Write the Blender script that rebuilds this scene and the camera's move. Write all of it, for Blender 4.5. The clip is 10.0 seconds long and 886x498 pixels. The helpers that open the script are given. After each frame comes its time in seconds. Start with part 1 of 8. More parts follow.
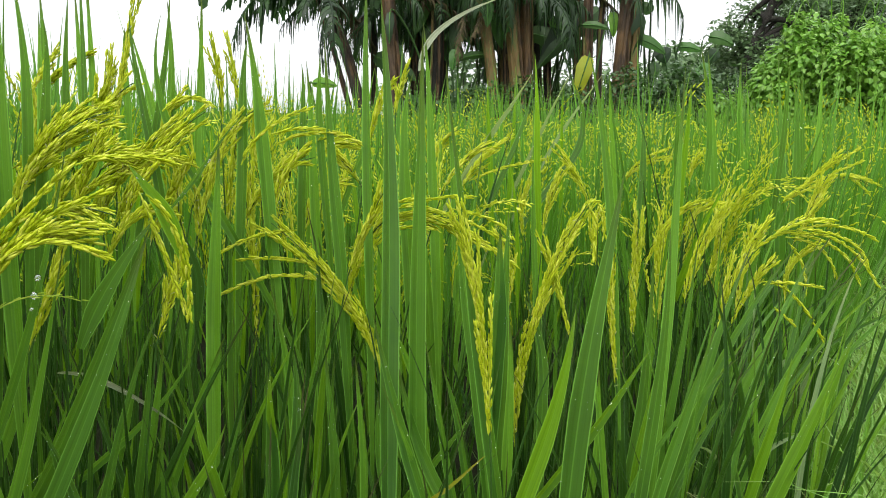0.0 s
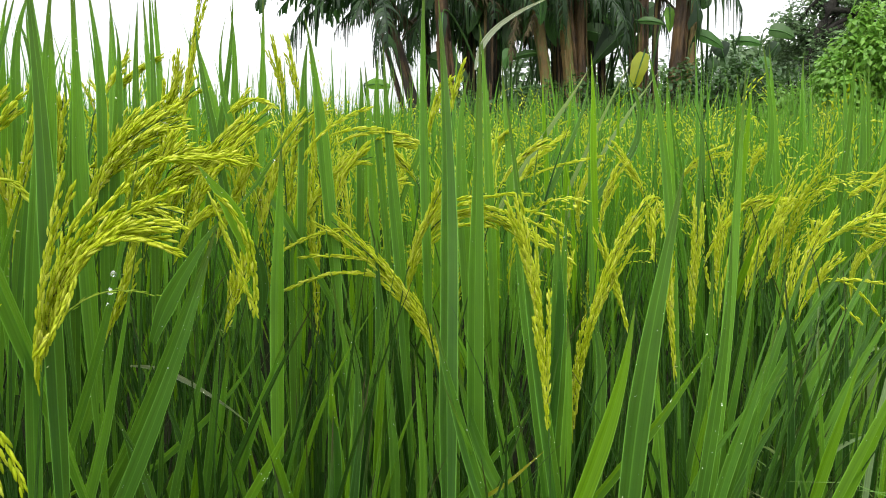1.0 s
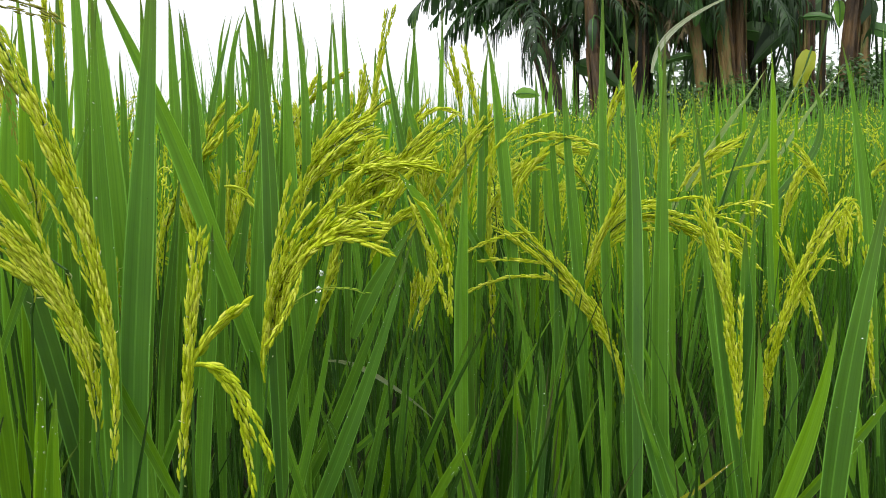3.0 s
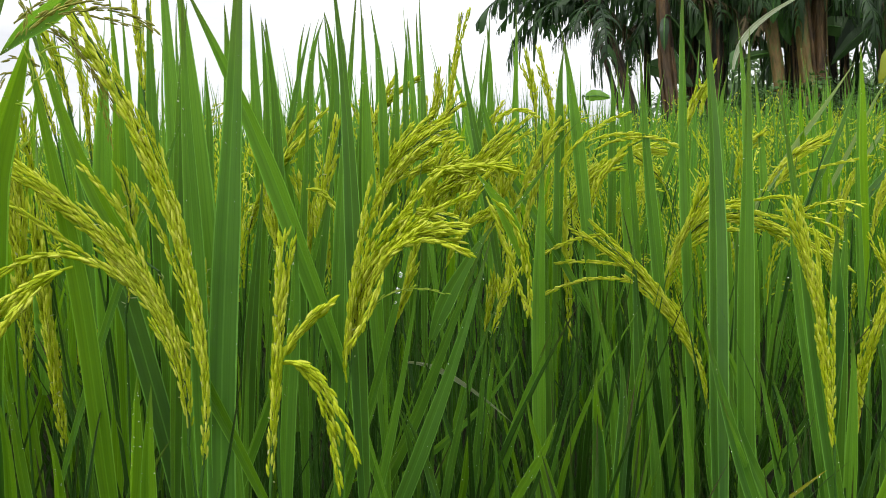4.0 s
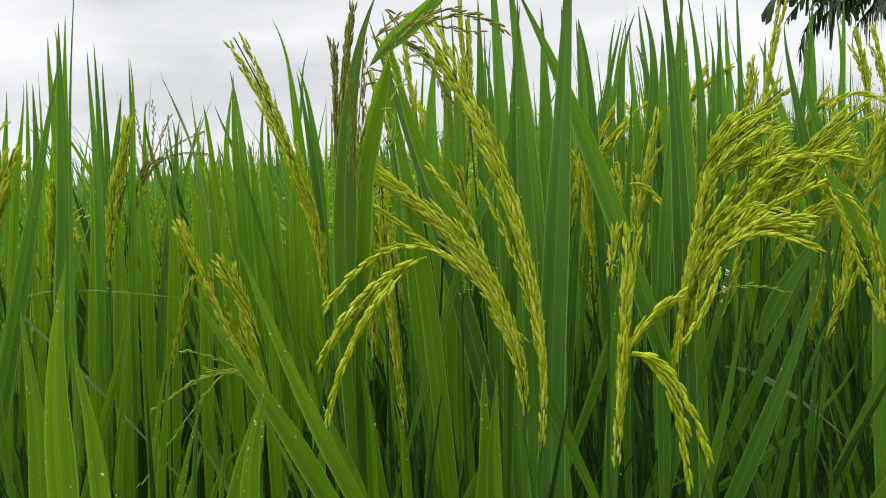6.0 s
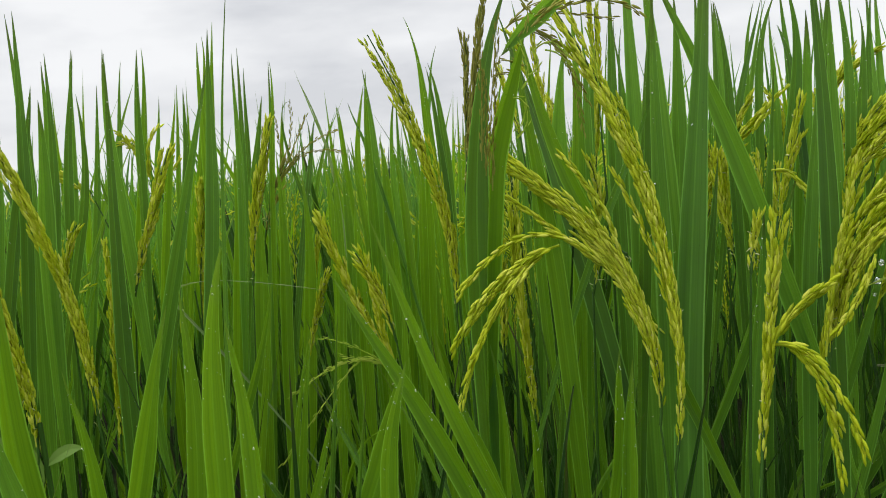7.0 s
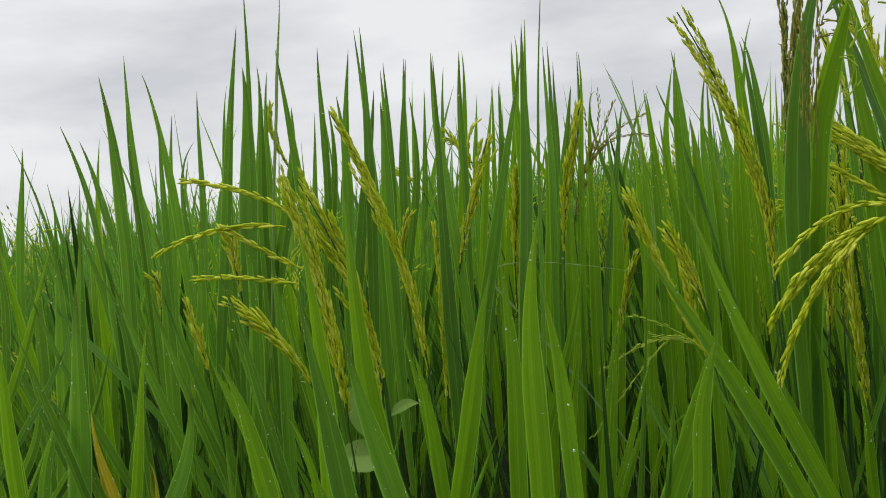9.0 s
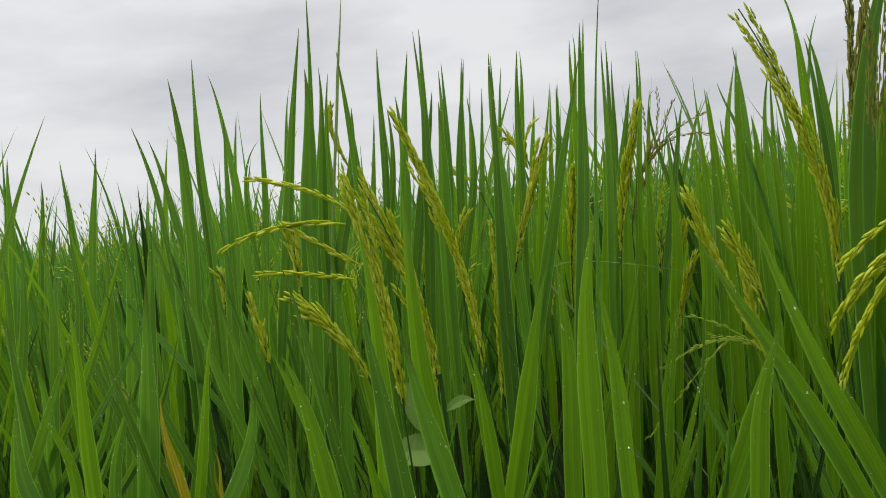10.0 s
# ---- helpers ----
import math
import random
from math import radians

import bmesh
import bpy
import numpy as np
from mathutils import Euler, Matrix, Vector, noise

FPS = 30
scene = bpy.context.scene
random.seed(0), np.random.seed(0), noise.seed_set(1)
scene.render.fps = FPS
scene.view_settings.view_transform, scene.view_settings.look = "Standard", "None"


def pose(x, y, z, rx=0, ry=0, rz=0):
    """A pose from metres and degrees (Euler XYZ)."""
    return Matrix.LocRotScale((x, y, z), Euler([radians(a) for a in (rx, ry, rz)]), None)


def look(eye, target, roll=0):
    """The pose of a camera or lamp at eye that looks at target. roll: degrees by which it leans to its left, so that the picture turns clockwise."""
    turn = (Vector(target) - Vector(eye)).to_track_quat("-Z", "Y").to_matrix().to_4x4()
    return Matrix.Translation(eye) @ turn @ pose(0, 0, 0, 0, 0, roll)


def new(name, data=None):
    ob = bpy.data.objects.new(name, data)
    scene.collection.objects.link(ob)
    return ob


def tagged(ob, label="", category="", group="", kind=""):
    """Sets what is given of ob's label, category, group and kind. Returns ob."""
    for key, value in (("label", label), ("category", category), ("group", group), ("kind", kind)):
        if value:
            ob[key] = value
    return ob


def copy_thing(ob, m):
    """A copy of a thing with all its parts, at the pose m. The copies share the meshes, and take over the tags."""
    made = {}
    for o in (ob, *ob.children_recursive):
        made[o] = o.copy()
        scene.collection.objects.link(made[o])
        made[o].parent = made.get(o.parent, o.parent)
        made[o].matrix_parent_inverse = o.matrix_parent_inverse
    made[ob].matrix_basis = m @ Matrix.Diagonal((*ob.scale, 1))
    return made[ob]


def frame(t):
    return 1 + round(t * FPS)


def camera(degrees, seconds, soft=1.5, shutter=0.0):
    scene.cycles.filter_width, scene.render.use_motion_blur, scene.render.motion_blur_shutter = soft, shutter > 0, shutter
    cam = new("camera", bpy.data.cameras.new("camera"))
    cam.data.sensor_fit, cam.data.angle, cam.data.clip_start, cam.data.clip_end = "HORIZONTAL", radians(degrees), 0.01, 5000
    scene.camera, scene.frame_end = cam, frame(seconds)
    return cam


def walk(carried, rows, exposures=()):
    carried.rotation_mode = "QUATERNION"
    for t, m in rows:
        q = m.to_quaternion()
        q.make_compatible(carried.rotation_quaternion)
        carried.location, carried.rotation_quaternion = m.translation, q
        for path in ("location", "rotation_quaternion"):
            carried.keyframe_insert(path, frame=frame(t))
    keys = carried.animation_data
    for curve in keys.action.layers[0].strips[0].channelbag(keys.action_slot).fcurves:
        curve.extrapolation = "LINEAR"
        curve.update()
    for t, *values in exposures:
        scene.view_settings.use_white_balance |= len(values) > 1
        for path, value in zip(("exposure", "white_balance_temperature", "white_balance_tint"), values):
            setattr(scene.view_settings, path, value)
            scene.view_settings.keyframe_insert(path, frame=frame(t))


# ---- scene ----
cam = camera(58.7, 10.0, 1.0)
PATH = [
    (0, (0.0300, 0.0780, 0.9650), (0.0142, 2.0498, 0.6306), 0.83),
    (0.5, (0.0239, 0.0740, 0.9653), (-0.0429, 2.0442, 0.6280), 0.51),
    (1, (0.0252, 0.0690, 0.9635), (-0.1254, 2.0348, 0.6275), -0.03),
    (1.5, (0.0222, 0.0630, 0.9632), (-0.2004, 2.0226, 0.6307), -0.38),
    (2, (0.0110, 0.0540, 0.9640), (-0.3166, 1.9996, 0.6364), -0.77),
    (2.5, (-0.0030, 0.0480, 0.9634), (-0.4303, 1.9754, 0.6432), -1.17),
    (3.8, (-0.0223, 0.0429, 0.9561), (-0.6619, 1.9158, 0.6676), -2.25),
    (4, (-0.0234, 0.0429, 0.9570), (-0.6988, 1.9030, 0.6675), -2.50),
    (4.5, (-0.0341, 0.0419, 0.9537), (-0.8043, 1.8659, 0.6714), -2.86),
    (5, (-0.0531, 0.0299, 0.9526), (-1.0112, 1.7642, 0.6801), -3.62),
    (5.5, (-0.0640, 0.0219, 0.9513), (-1.1885, 1.6571, 0.7033), -4.32),
    (6.8, (-0.0663, 0.0138, 0.9451), (-1.5064, 1.3861, 0.7385), -5.71),
    (7, (-0.0690, 0.0108, 0.9428), (-1.5509, 1.3389, 0.7427), -5.97),
    (7.5, (-0.0710, 0.0087, 0.9345), (-1.6701, 1.1962, 0.7530), -6.48),
    (8, (-0.0686, 0.0077, 0.9308), (-1.7747, 1.0381, 0.7652), -7.14),
    (8.5, (-0.0624, 0.0007, 0.9296), (-1.8650, 0.8554, 0.7883), -7.76),
    (9, (-0.0500, -0.0083, 0.9271), (-1.9259, 0.6764, 0.8168), -7.85),
    (9.5, (-0.0489, -0.0093, 0.9262), (-1.9504, 0.6029, 0.8287), -7.81),
    (10, (-0.0427, -0.0114, 0.9249), (-1.9632, 0.5396, 0.8358), -7.62),
]
# the camera's picture darkens a little as the sky fills more of it
walk(cam, [(t, look(eye, target, roll)) for t, eye, target, roll in PATH],
     [(0, 0.27), (1.5, 0.27), (2.5, 0.2), (4, 0.02), (5.5, -0.25), (7.5, -0.38), (8.5, -0.45), (10, -0.58)])

# ---- world and light: an overcast sky ----
SUN_UP, SUN_TURN = radians(50), radians(200)
world = bpy.data.worlds.new("overcast_sky")
scene.world = world
world.use_nodes = True
wt = world.node_tree
wt.nodes.clear()


def wnode(kind, **kw):
    n = wt.nodes.new(kind)
    for k, val in kw.items():
        n.inputs[k].default_value = val
    return n


sky = wt.nodes.new("ShaderNodeTexSky")
sky.sky_type, sky.sun_disc, sky.sun_elevation, sky.sun_rotation = "NISHITA", False, SUN_UP, SUN_TURN
coord = wt.nodes.new("ShaderNodeTexCoord")
flat = wt.nodes.new("ShaderNodeMapping")
flat.inputs["Scale"].default_value = (1.0, 1.0, 3.6)
wt.links.new(coord.outputs["Generated"], flat.inputs["Vector"])
# an overcast sky is brighter overhead than near the horizon
height = wt.nodes.new("ShaderNodeSeparateXYZ")
wt.links.new(coord.outputs["Generated"], height.inputs[0])
zenith = wt.nodes.new("ShaderNodeMapRange")
zenith.inputs["From Min"].default_value, zenith.inputs["From Max"].default_value = 0.3, 1.0
zenith.inputs["To Min"].default_value, zenith.inputs["To Max"].default_value = 0.86, 2.5
wt.links.new(height.outputs["Z"], zenith.inputs["Value"])
clouds = wnode("ShaderNodeTexNoise", Scale=2.3, Detail=6.0, Roughness=0.55)
wt.links.new(flat.outputs["Vector"], clouds.inputs["Vector"])
ramp = wt.nodes.new("ShaderNodeValToRGB")
ramp.color_ramp.elements[0].position, ramp.color_ramp.elements[0].color = 0.36, (1.06, 1.08, 1.13, 1)
ramp.color_ramp.elements[1].position, ramp.color_ramp.elements[1].color = 0.60, (1.45, 1.46, 1.48, 1)
wt.links.new(clouds.outputs["Fac"], ramp.inputs["Fac"])
cloud_light = wnode("ShaderNodeBackground", Strength=1.02)
wt.links.new(ramp.outputs["Color"], cloud_light.inputs["Color"])
wt.links.new(zenith.outputs["Result"], cloud_light.inputs["Strength"])
clear_light = wnode("ShaderNodeBackground", Strength=0.1)
wt.links.new(sky.outputs["Color"], clear_light.inputs["Color"])
cover = wnode("ShaderNodeMixShader", Fac=0.93)
wt.links.new(clear_light.outputs[0], cover.inputs[1])
wt.links.new(cloud_light.outputs[0], cover.inputs[2])
world_out = wt.nodes.new("ShaderNodeOutputWorld")
wt.links.new(cover.outputs[0], world_out.inputs[0])

sun_data = bpy.data.lights.new("sun", "SUN")
sun_data.energy, sun_data.angle, sun_data.color = 1.4, radians(25), (1.0, 0.97, 0.92)
sun = new("sun", sun_data)
sun.matrix_world = look((0, 0, 10), (math.sin(SUN_TURN) * -6, math.cos(SUN_TURN) * -6, 10 - 6 * math.tan(SUN_UP)))


# ---- materials ----
class Nodes:
    """A small helper that writes node trees."""

    def __init__(self, name):
        self.mat = bpy.data.materials.new(name)
        self.mat.use_nodes = True
        self.t = self.mat.node_tree
        self.t.nodes.clear()
        self.out = self.t.nodes.new("ShaderNodeOutputMaterial")

    def add(self, kind, **kw):
        n = self.t.nodes.new("ShaderNode" + kind)
        for k, val in kw.items():
            key = k.replace("_", " ")
            if hasattr(val, "is_output"):
                self.t.links.new(val, n.inputs[key])
            else:
                n.inputs[key].default_value = val
        return n

    def math(self, op, a, b=0.0):
        n = self.t.nodes.new("ShaderNodeMath")
        n.operation = op
        for i, val in enumerate((a, b)):
            if hasattr(val, "is_output"):
                self.t.links.new(val, n.inputs[i])
            else:
                n.inputs[i].default_value = val
        return n.outputs[0]

    def mix(self, fac, a, b, how="MIX"):
        n = self.t.nodes.new("ShaderNodeMix")
        n.data_type, n.blend_type = "RGBA", how
        for i, val in ((0, fac), (6, a), (7, b)):
            if hasattr(val, "is_output"):
                self.t.links.new(val, n.inputs[i])
            else:
                n.inputs[i].default_value = val if i == 0 else (*val, 1)
        return n.outputs[2]

    def ramp(self, fac, *stops):
        n = self.t.nodes.new("ShaderNodeValToRGB")
        self.t.links.new(fac, n.inputs[0])
        el = n.color_ramp.elements
        while len(el) < len(stops):
            el.new(0.5)
        for e, (pos, col) in zip(el, stops):
            e.position, e.color = pos, (*col, 1) if len(col) == 3 else col
        return n.outputs[0]

    def chance(self):
        """A number that differs from piece to piece."""
        a = self.add("ObjectInfo").outputs["Random"]
        b = self.add("NewGeometry").outputs["Random Per Island"]
        return self.math("FRACT", self.math("ADD", a, b))

    def noise(self, scale, detail=4.0, rough=0.55, vector=None):
        n = self.add("TexNoise", Scale=scale, Detail=detail, Roughness=rough)
        if vector is not None:
            self.t.links.new(vector, n.inputs["Vector"])
        return n.outputs["Fac"]

    def where(self):
        return self.add("TexCoord").outputs["Object"]

    def uv(self, sx, sy):
        n = self.add("Mapping", Vector=self.add("TexCoord").outputs["UV"])
        n.inputs["Scale"].default_value = (sx, sy, 1)
        return n.outputs[0]

    def surface(self, colour, rough=0.5, spec=0.5, bump=None, strength=0.3, distance=0.002, thin=0.0, thin_colour=None):
        p = self.add("BsdfPrincipled", Base_Color=colour, Roughness=rough, Specular_IOR_Level=spec)
        normal = None
        if bump is not None:
            normal = self.add("Bump", Height=bump, Strength=strength, Distance=distance).outputs[0]
            self.t.links.new(normal, p.inputs["Normal"])
        last = p.outputs[0]
        if thin:
            tr = self.add("BsdfTranslucent", Color=thin_colour if thin_colour is not None else colour)
            m = self.t.nodes.new("ShaderNodeMixShader")
            m.inputs[0].default_value = thin
            self.t.links.new(last, m.inputs[1])
            self.t.links.new(tr.outputs[0], m.inputs[2])
            last = m.outputs[0]
        self.t.links.new(last, self.out.inputs[0])
        return self.mat


def blade_material(name, dark, mid, light, tip, rough=0.36, thin=0.48, gloss=0.36):
    """A grass-like blade: parallel veins, a pale midrib, blotches and a dry tip, with backlit darkness added to it."""
    n = Nodes(name)
    dark, mid, light = (tuple(0.76 * c for c in tone) for tone in (dark, mid, light))
    chance = n.chance()
    base = n.ramp(chance, (0.0, dark), (0.55, mid), (1.0, light))
    veins = n.noise(1.0, 3, 0.6, n.uv(46, 0.9))
    stripe = n.noise(1.0, 2, 0.5, n.uv(9, 0.6))
    base = n.mix(n.math("MULTIPLY", n.math("SUBTRACT", veins, 0.3), 1.3), base, tuple(0.5 * c for c in dark), "MIX")
    base = n.mix(1.0, base, n.ramp(stripe, (0.34, (0.66, 0.69, 0.74)), (0.64, (1.38, 1.28, 1.16))), "MULTIPLY")
    blot = n.noise(14.0, 3, 0.6, n.where())
    base = n.mix(n.math("MULTIPLY", n.math("SUBTRACT", blot, 0.42), 0.5), base, light)
    sep = n.add("SeparateXYZ", Vector=n.uv(1, 1))
    across = n.math("ABSOLUTE", n.math("SUBTRACT", sep.outputs[0], 0.5))
    rib = n.math("LESS_THAN", across, 0.03)
    base = n.mix(n.math("MULTIPLY", rib, 0.34), base, tuple(min(1, 1.5 * c + 0.02) for c in light))
    # pale margin, brightened to stand in for wet highlights along the edge
    edge = n.math("GREATER_THAN", across, 0.45)
    base = n.mix(n.math("MULTIPLY", edge, 0.62), base, tuple(min(1, 1.5 * c + 0.05) for c in light))
    # dry tip; its darkness also stands in for backlit tips against the sky
    end = n.math("MULTIPLY", n.math("SUBTRACT", sep.outputs[1], 0.81), 6.0)
    end = n.math("MINIMUM", n.math("MAXIMUM", n.math("MULTIPLY", end, n.math("ADD", 0.35, chance)), 0.0), 0.9)
    base = n.mix(end, base, tip)
    glow = n.mix(0.55, base, (1.75 * light[0], 1.4 * light[1], 0.75 * light[2]))
    return n.surface(base, rough, gloss, veins, 0.8, 0.0006, thin, glow)


MAT = {}
MAT["green"] = blade_material("rice_blade", (0.023, 0.090, 0.018), (0.086, 0.252, 0.029), (0.195, 0.47, 0.038), (0.045, 0.032, 0.018))
# bright tone of young blades; towards the left it stands in for backlight
MAT["fresh"] = blade_material("fresh_rice_blade", (0.092, 0.26, 0.009), (0.155, 0.37, 0.012), (0.22, 0.48, 0.016), (0.12, 0.22, 0.03), 0.4, 0.55)
# darker green; shade is put into it for lower and inner leaves
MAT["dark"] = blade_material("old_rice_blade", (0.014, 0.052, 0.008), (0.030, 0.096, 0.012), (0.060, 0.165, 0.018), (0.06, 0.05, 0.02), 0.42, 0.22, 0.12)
MAT["field"] = blade_material("field_rice_blade", (0.024, 0.10, 0.013), (0.084, 0.268, 0.026), (0.17, 0.45, 0.04), (0.18, 0.29, 0.06), 0.38, 0.42)
MAT["yellow"] = blade_material("yellowing_rice_blade", (0.26, 0.36, 0.02), (0.42, 0.44, 0.02), (0.55, 0.5, 0.03), (0.45, 0.36, 0.05))
MAT["pale"] = blade_material("pale_rice_blade", (0.16, 0.30, 0.09), (0.24, 0.40, 0.15), (0.32, 0.48, 0.22), (0.3, 0.32, 0.14))
MAT["silver"] = blade_material("silvery_blade_underside", (0.32, 0.40, 0.27), (0.42, 0.50, 0.36), (0.52, 0.60, 0.45), (0.3, 0.42, 0.15), 0.5, 0.2)
MAT["grass"] = blade_material("bund_grass_blade", (0.12, 0.33, 0.030), (0.20, 0.47, 0.055), (0.36, 0.62, 0.15), (0.3, 0.3, 0.12), 0.45, 0.3)


def grain_material(name, *stops):
    """Rice husks: greener at the foot, darkened there for the shade between grains, paler to the point, fine ribs
    along.
    """
    n = Nodes(name)
    chance = n.chance()
    base = n.ramp(chance, *stops)
    fine = n.noise(900.0, 2, 0.5, n.where())
    ribs = n.noise(1.0, 2, 0.5, n.uv(9, 0.8))
    base = n.mix(n.math("MULTIPLY", ribs, 0.3), base, tuple(0.5 * c for c in stops[0][1]))
    wide = n.noise(25.0, 2, 0.5, n.where())
    base = n.mix(n.math("MULTIPLY", n.math("SUBTRACT", wide, 0.45), 0.8), base, stops[-1][1])
    along = n.add("SeparateXYZ", Vector=n.uv(1, 1)).outputs[1]
    # greener foot, darkened in place of the shade between grains
    foot = n.math("MAXIMUM", n.math("SUBTRACT", 0.28, n.math("MULTIPLY", along, 2.0)), 0.0)
    base = n.mix(foot, base, (0.35 * stops[0][1][0], 0.55 * stops[0][1][1], 0.6 * stops[0][1][2]))
    return n.surface(base, 0.55, 0.2, fine, 0.3, 0.0005, 0.42, n.mix(0.5, base, (1.25 * stops[-2][1][0], 1.25 * stops[-2][1][1], 0.5 * stops[-2][1][2])))


MAT["gold"] = grain_material("rice_grain", (0.0, (0.31, 0.40, 0.008)), (0.3, (0.46, 0.55, 0.013)), (0.7, (0.61, 0.67, 0.028)), (1.0, (0.78, 0.80, 0.14)))
MAT["husk"] = grain_material("pale_husk", (0.0, (0.50, 0.54, 0.24)), (1.0, (0.70, 0.72, 0.42)))
MAT["straw"] = grain_material("straw_coloured_grain", (0.0, (0.30, 0.46, 0.03)), (0.5, (0.40, 0.55, 0.05)), (1.0, (0.52, 0.62, 0.10)))
# brown grain; some sprays take it for gold grain silhouetted on the sky
MAT["brown"] = grain_material("darkened_grain", (0.0, (0.20, 0.19, 0.03)), (0.5, (0.31, 0.31, 0.05)), (1.0, (0.44, 0.45, 0.09)))


def stem_material():
    n = Nodes("rice_culm")
    streak = n.noise(60.0, 3, 0.6, n.add("Mapping", Vector=n.where(), Scale=(6, 6, 0.3)).outputs[0])
    # culm greens kept dark, in place of shade low in the stand
    base = n.mix(streak, (0.014, 0.045, 0.007), (0.055, 0.135, 0.016))
    return n.surface(base, 0.5, 0.2, streak, 0.2, 0.0005)


MAT["stem"] = stem_material()


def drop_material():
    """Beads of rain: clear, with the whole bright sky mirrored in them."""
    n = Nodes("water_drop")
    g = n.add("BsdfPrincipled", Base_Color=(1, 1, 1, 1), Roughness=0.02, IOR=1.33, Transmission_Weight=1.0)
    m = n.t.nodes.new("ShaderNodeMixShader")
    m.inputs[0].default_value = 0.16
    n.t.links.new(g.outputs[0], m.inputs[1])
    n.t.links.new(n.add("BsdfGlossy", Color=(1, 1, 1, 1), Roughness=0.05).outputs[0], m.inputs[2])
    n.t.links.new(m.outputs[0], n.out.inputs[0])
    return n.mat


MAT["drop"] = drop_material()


def rough_material(name, a, b, c, scale, rough=0.85, stretch=(1, 1, 1), bump=0.6, distance=0.02, spec=0.3):
    """Earth, bark and the like: two scales of stain and relief."""
    n = Nodes(name)
    place = n.add("Mapping", Vector=n.where(), Scale=stretch).outputs[0]
    big = n.noise(scale, 5, 0.6, place)
    small = n.noise(scale * 9, 4, 0.65, place)
    base = n.ramp(big, (0.38, a), (0.5, b), (0.62, c))
    base = n.mix(n.math("MULTIPLY", small, 0.55), base, tuple(0.35 * v for v in a))
    base = n.mix(n.math("MULTIPLY", n.chance(), 0.35), base, c)
    return n.surface(base, rough, spec, small, bump, distance)


MAT["mud"] = rough_material("paddy_mud", (0.012, 0.011, 0.007), (0.022, 0.020, 0.012), (0.016, 0.026, 0.009), 4.0, 0.95, spec=0.05)


def sheath_material(name, *tones):
    """A banana stem: vertical streaks, peeled patches and dark rot."""
    n = Nodes(name)
    long = n.add("Mapping", Vector=n.where(), Scale=(13, 13, 1.0)).outputs[0]
    streak = n.noise(1.0, 5, 0.62, long)
    patch = n.noise(1.0, 4, 0.6, n.add("Mapping", Vector=n.where(), Scale=(8, 8, 3.0)).outputs[0])
    fibre = n.noise(1.0, 3, 0.6, n.add("Mapping", Vector=n.where(), Scale=(70, 70, 4)).outputs[0])
    base = n.ramp(n.math("ADD", n.math("MULTIPLY", streak, 0.5), n.math("MULTIPLY", patch, 0.5)), *((0.34 + 0.32 * i / (len(tones) - 1), c) for i, c in enumerate(tones)))
    base = n.mix(n.math("MULTIPLY", fibre, 0.45), base, tuple(0.3 * v for v in tones[0]))
    return n.surface(base, 0.65, 0.35, n.math("ADD", streak, n.math("MULTIPLY", fibre, 0.4)), 0.9, 0.02)


MAT["bark"] = sheath_material("banana_stem_bark", (0.010, 0.0065, 0.0042), (0.031, 0.018, 0.0095), (0.072, 0.043, 0.018), (0.140, 0.077, 0.027), (0.104, 0.098, 0.033))
MAT["ochre_bark"] = sheath_material("peeling_banana_sheath", (0.030, 0.019, 0.008), (0.076, 0.084, 0.020), (0.200, 0.123, 0.040), (0.118, 0.150, 0.035), (0.280, 0.240, 0.080))
MAT["grey_bark"] = sheath_material("grey_banana_stem", (0.0104, 0.0090, 0.0060), (0.0290, 0.0230, 0.0150), (0.0500, 0.0400, 0.0240), (0.0432, 0.0430, 0.0230))
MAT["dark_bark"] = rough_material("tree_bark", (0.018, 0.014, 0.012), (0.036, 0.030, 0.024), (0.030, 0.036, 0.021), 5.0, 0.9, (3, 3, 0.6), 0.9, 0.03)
MAT["dry_leaf"] = rough_material("dry_banana_leaf", (0.033, 0.027, 0.011), (0.068, 0.051, 0.020), (0.098, 0.078, 0.030), 5.0, 0.8, (4, 4, 0.7))


def broadleaf_material(name, dark, mid, light, rough=0.45, thin=0.3):
    n = Nodes(name)
    base = n.ramp(n.chance(), (0.0, dark), (0.6, mid), (1.0, light))
    blot = n.noise(6.0, 4, 0.6, n.where())
    base = n.mix(n.math("MULTIPLY", blot, 0.5), base, tuple(0.6 * v for v in dark))
    fine = n.noise(1.0, 3, 0.5, n.uv(3, 26))
    return n.surface(base, rough, 0.4, fine, 0.3, 0.004, thin, n.mix(0.4, base, light))


MAT["banana_leaf"] = broadleaf_material("banana_leaf", (0.016, 0.041, 0.013), (0.028, 0.069, 0.018), (0.051, 0.126, 0.025), 0.4, 0.42)
MAT["bright_leaf"] = broadleaf_material("bright_broad_leaf", (0.05, 0.15, 0.025), (0.08, 0.22, 0.035), (0.12, 0.30, 0.05))
MAT["lime_leaf"] = broadleaf_material("lime_leaf", (0.12, 0.30, 0.02), (0.16, 0.38, 0.03), (0.20, 0.44, 0.04), 0.4, 0.45)
MAT["yellow_leaf"] = broadleaf_material("yellow_banana_leaf", (0.24, 0.34, 0.015), (0.36, 0.44, 0.02), (0.45, 0.50, 0.03), 0.45, 0.5)
MAT["vine_leaf"] = broadleaf_material("vine_leaf", (0.110, 0.270, 0.024), (0.180, 0.390, 0.038), (0.280, 0.480, 0.080), 0.38, 0.35)
MAT["hedge_leaf"] = broadleaf_material("hedge_leaf", (0.027, 0.068, 0.013), (0.046, 0.116, 0.022), (0.077, 0.174, 0.036))
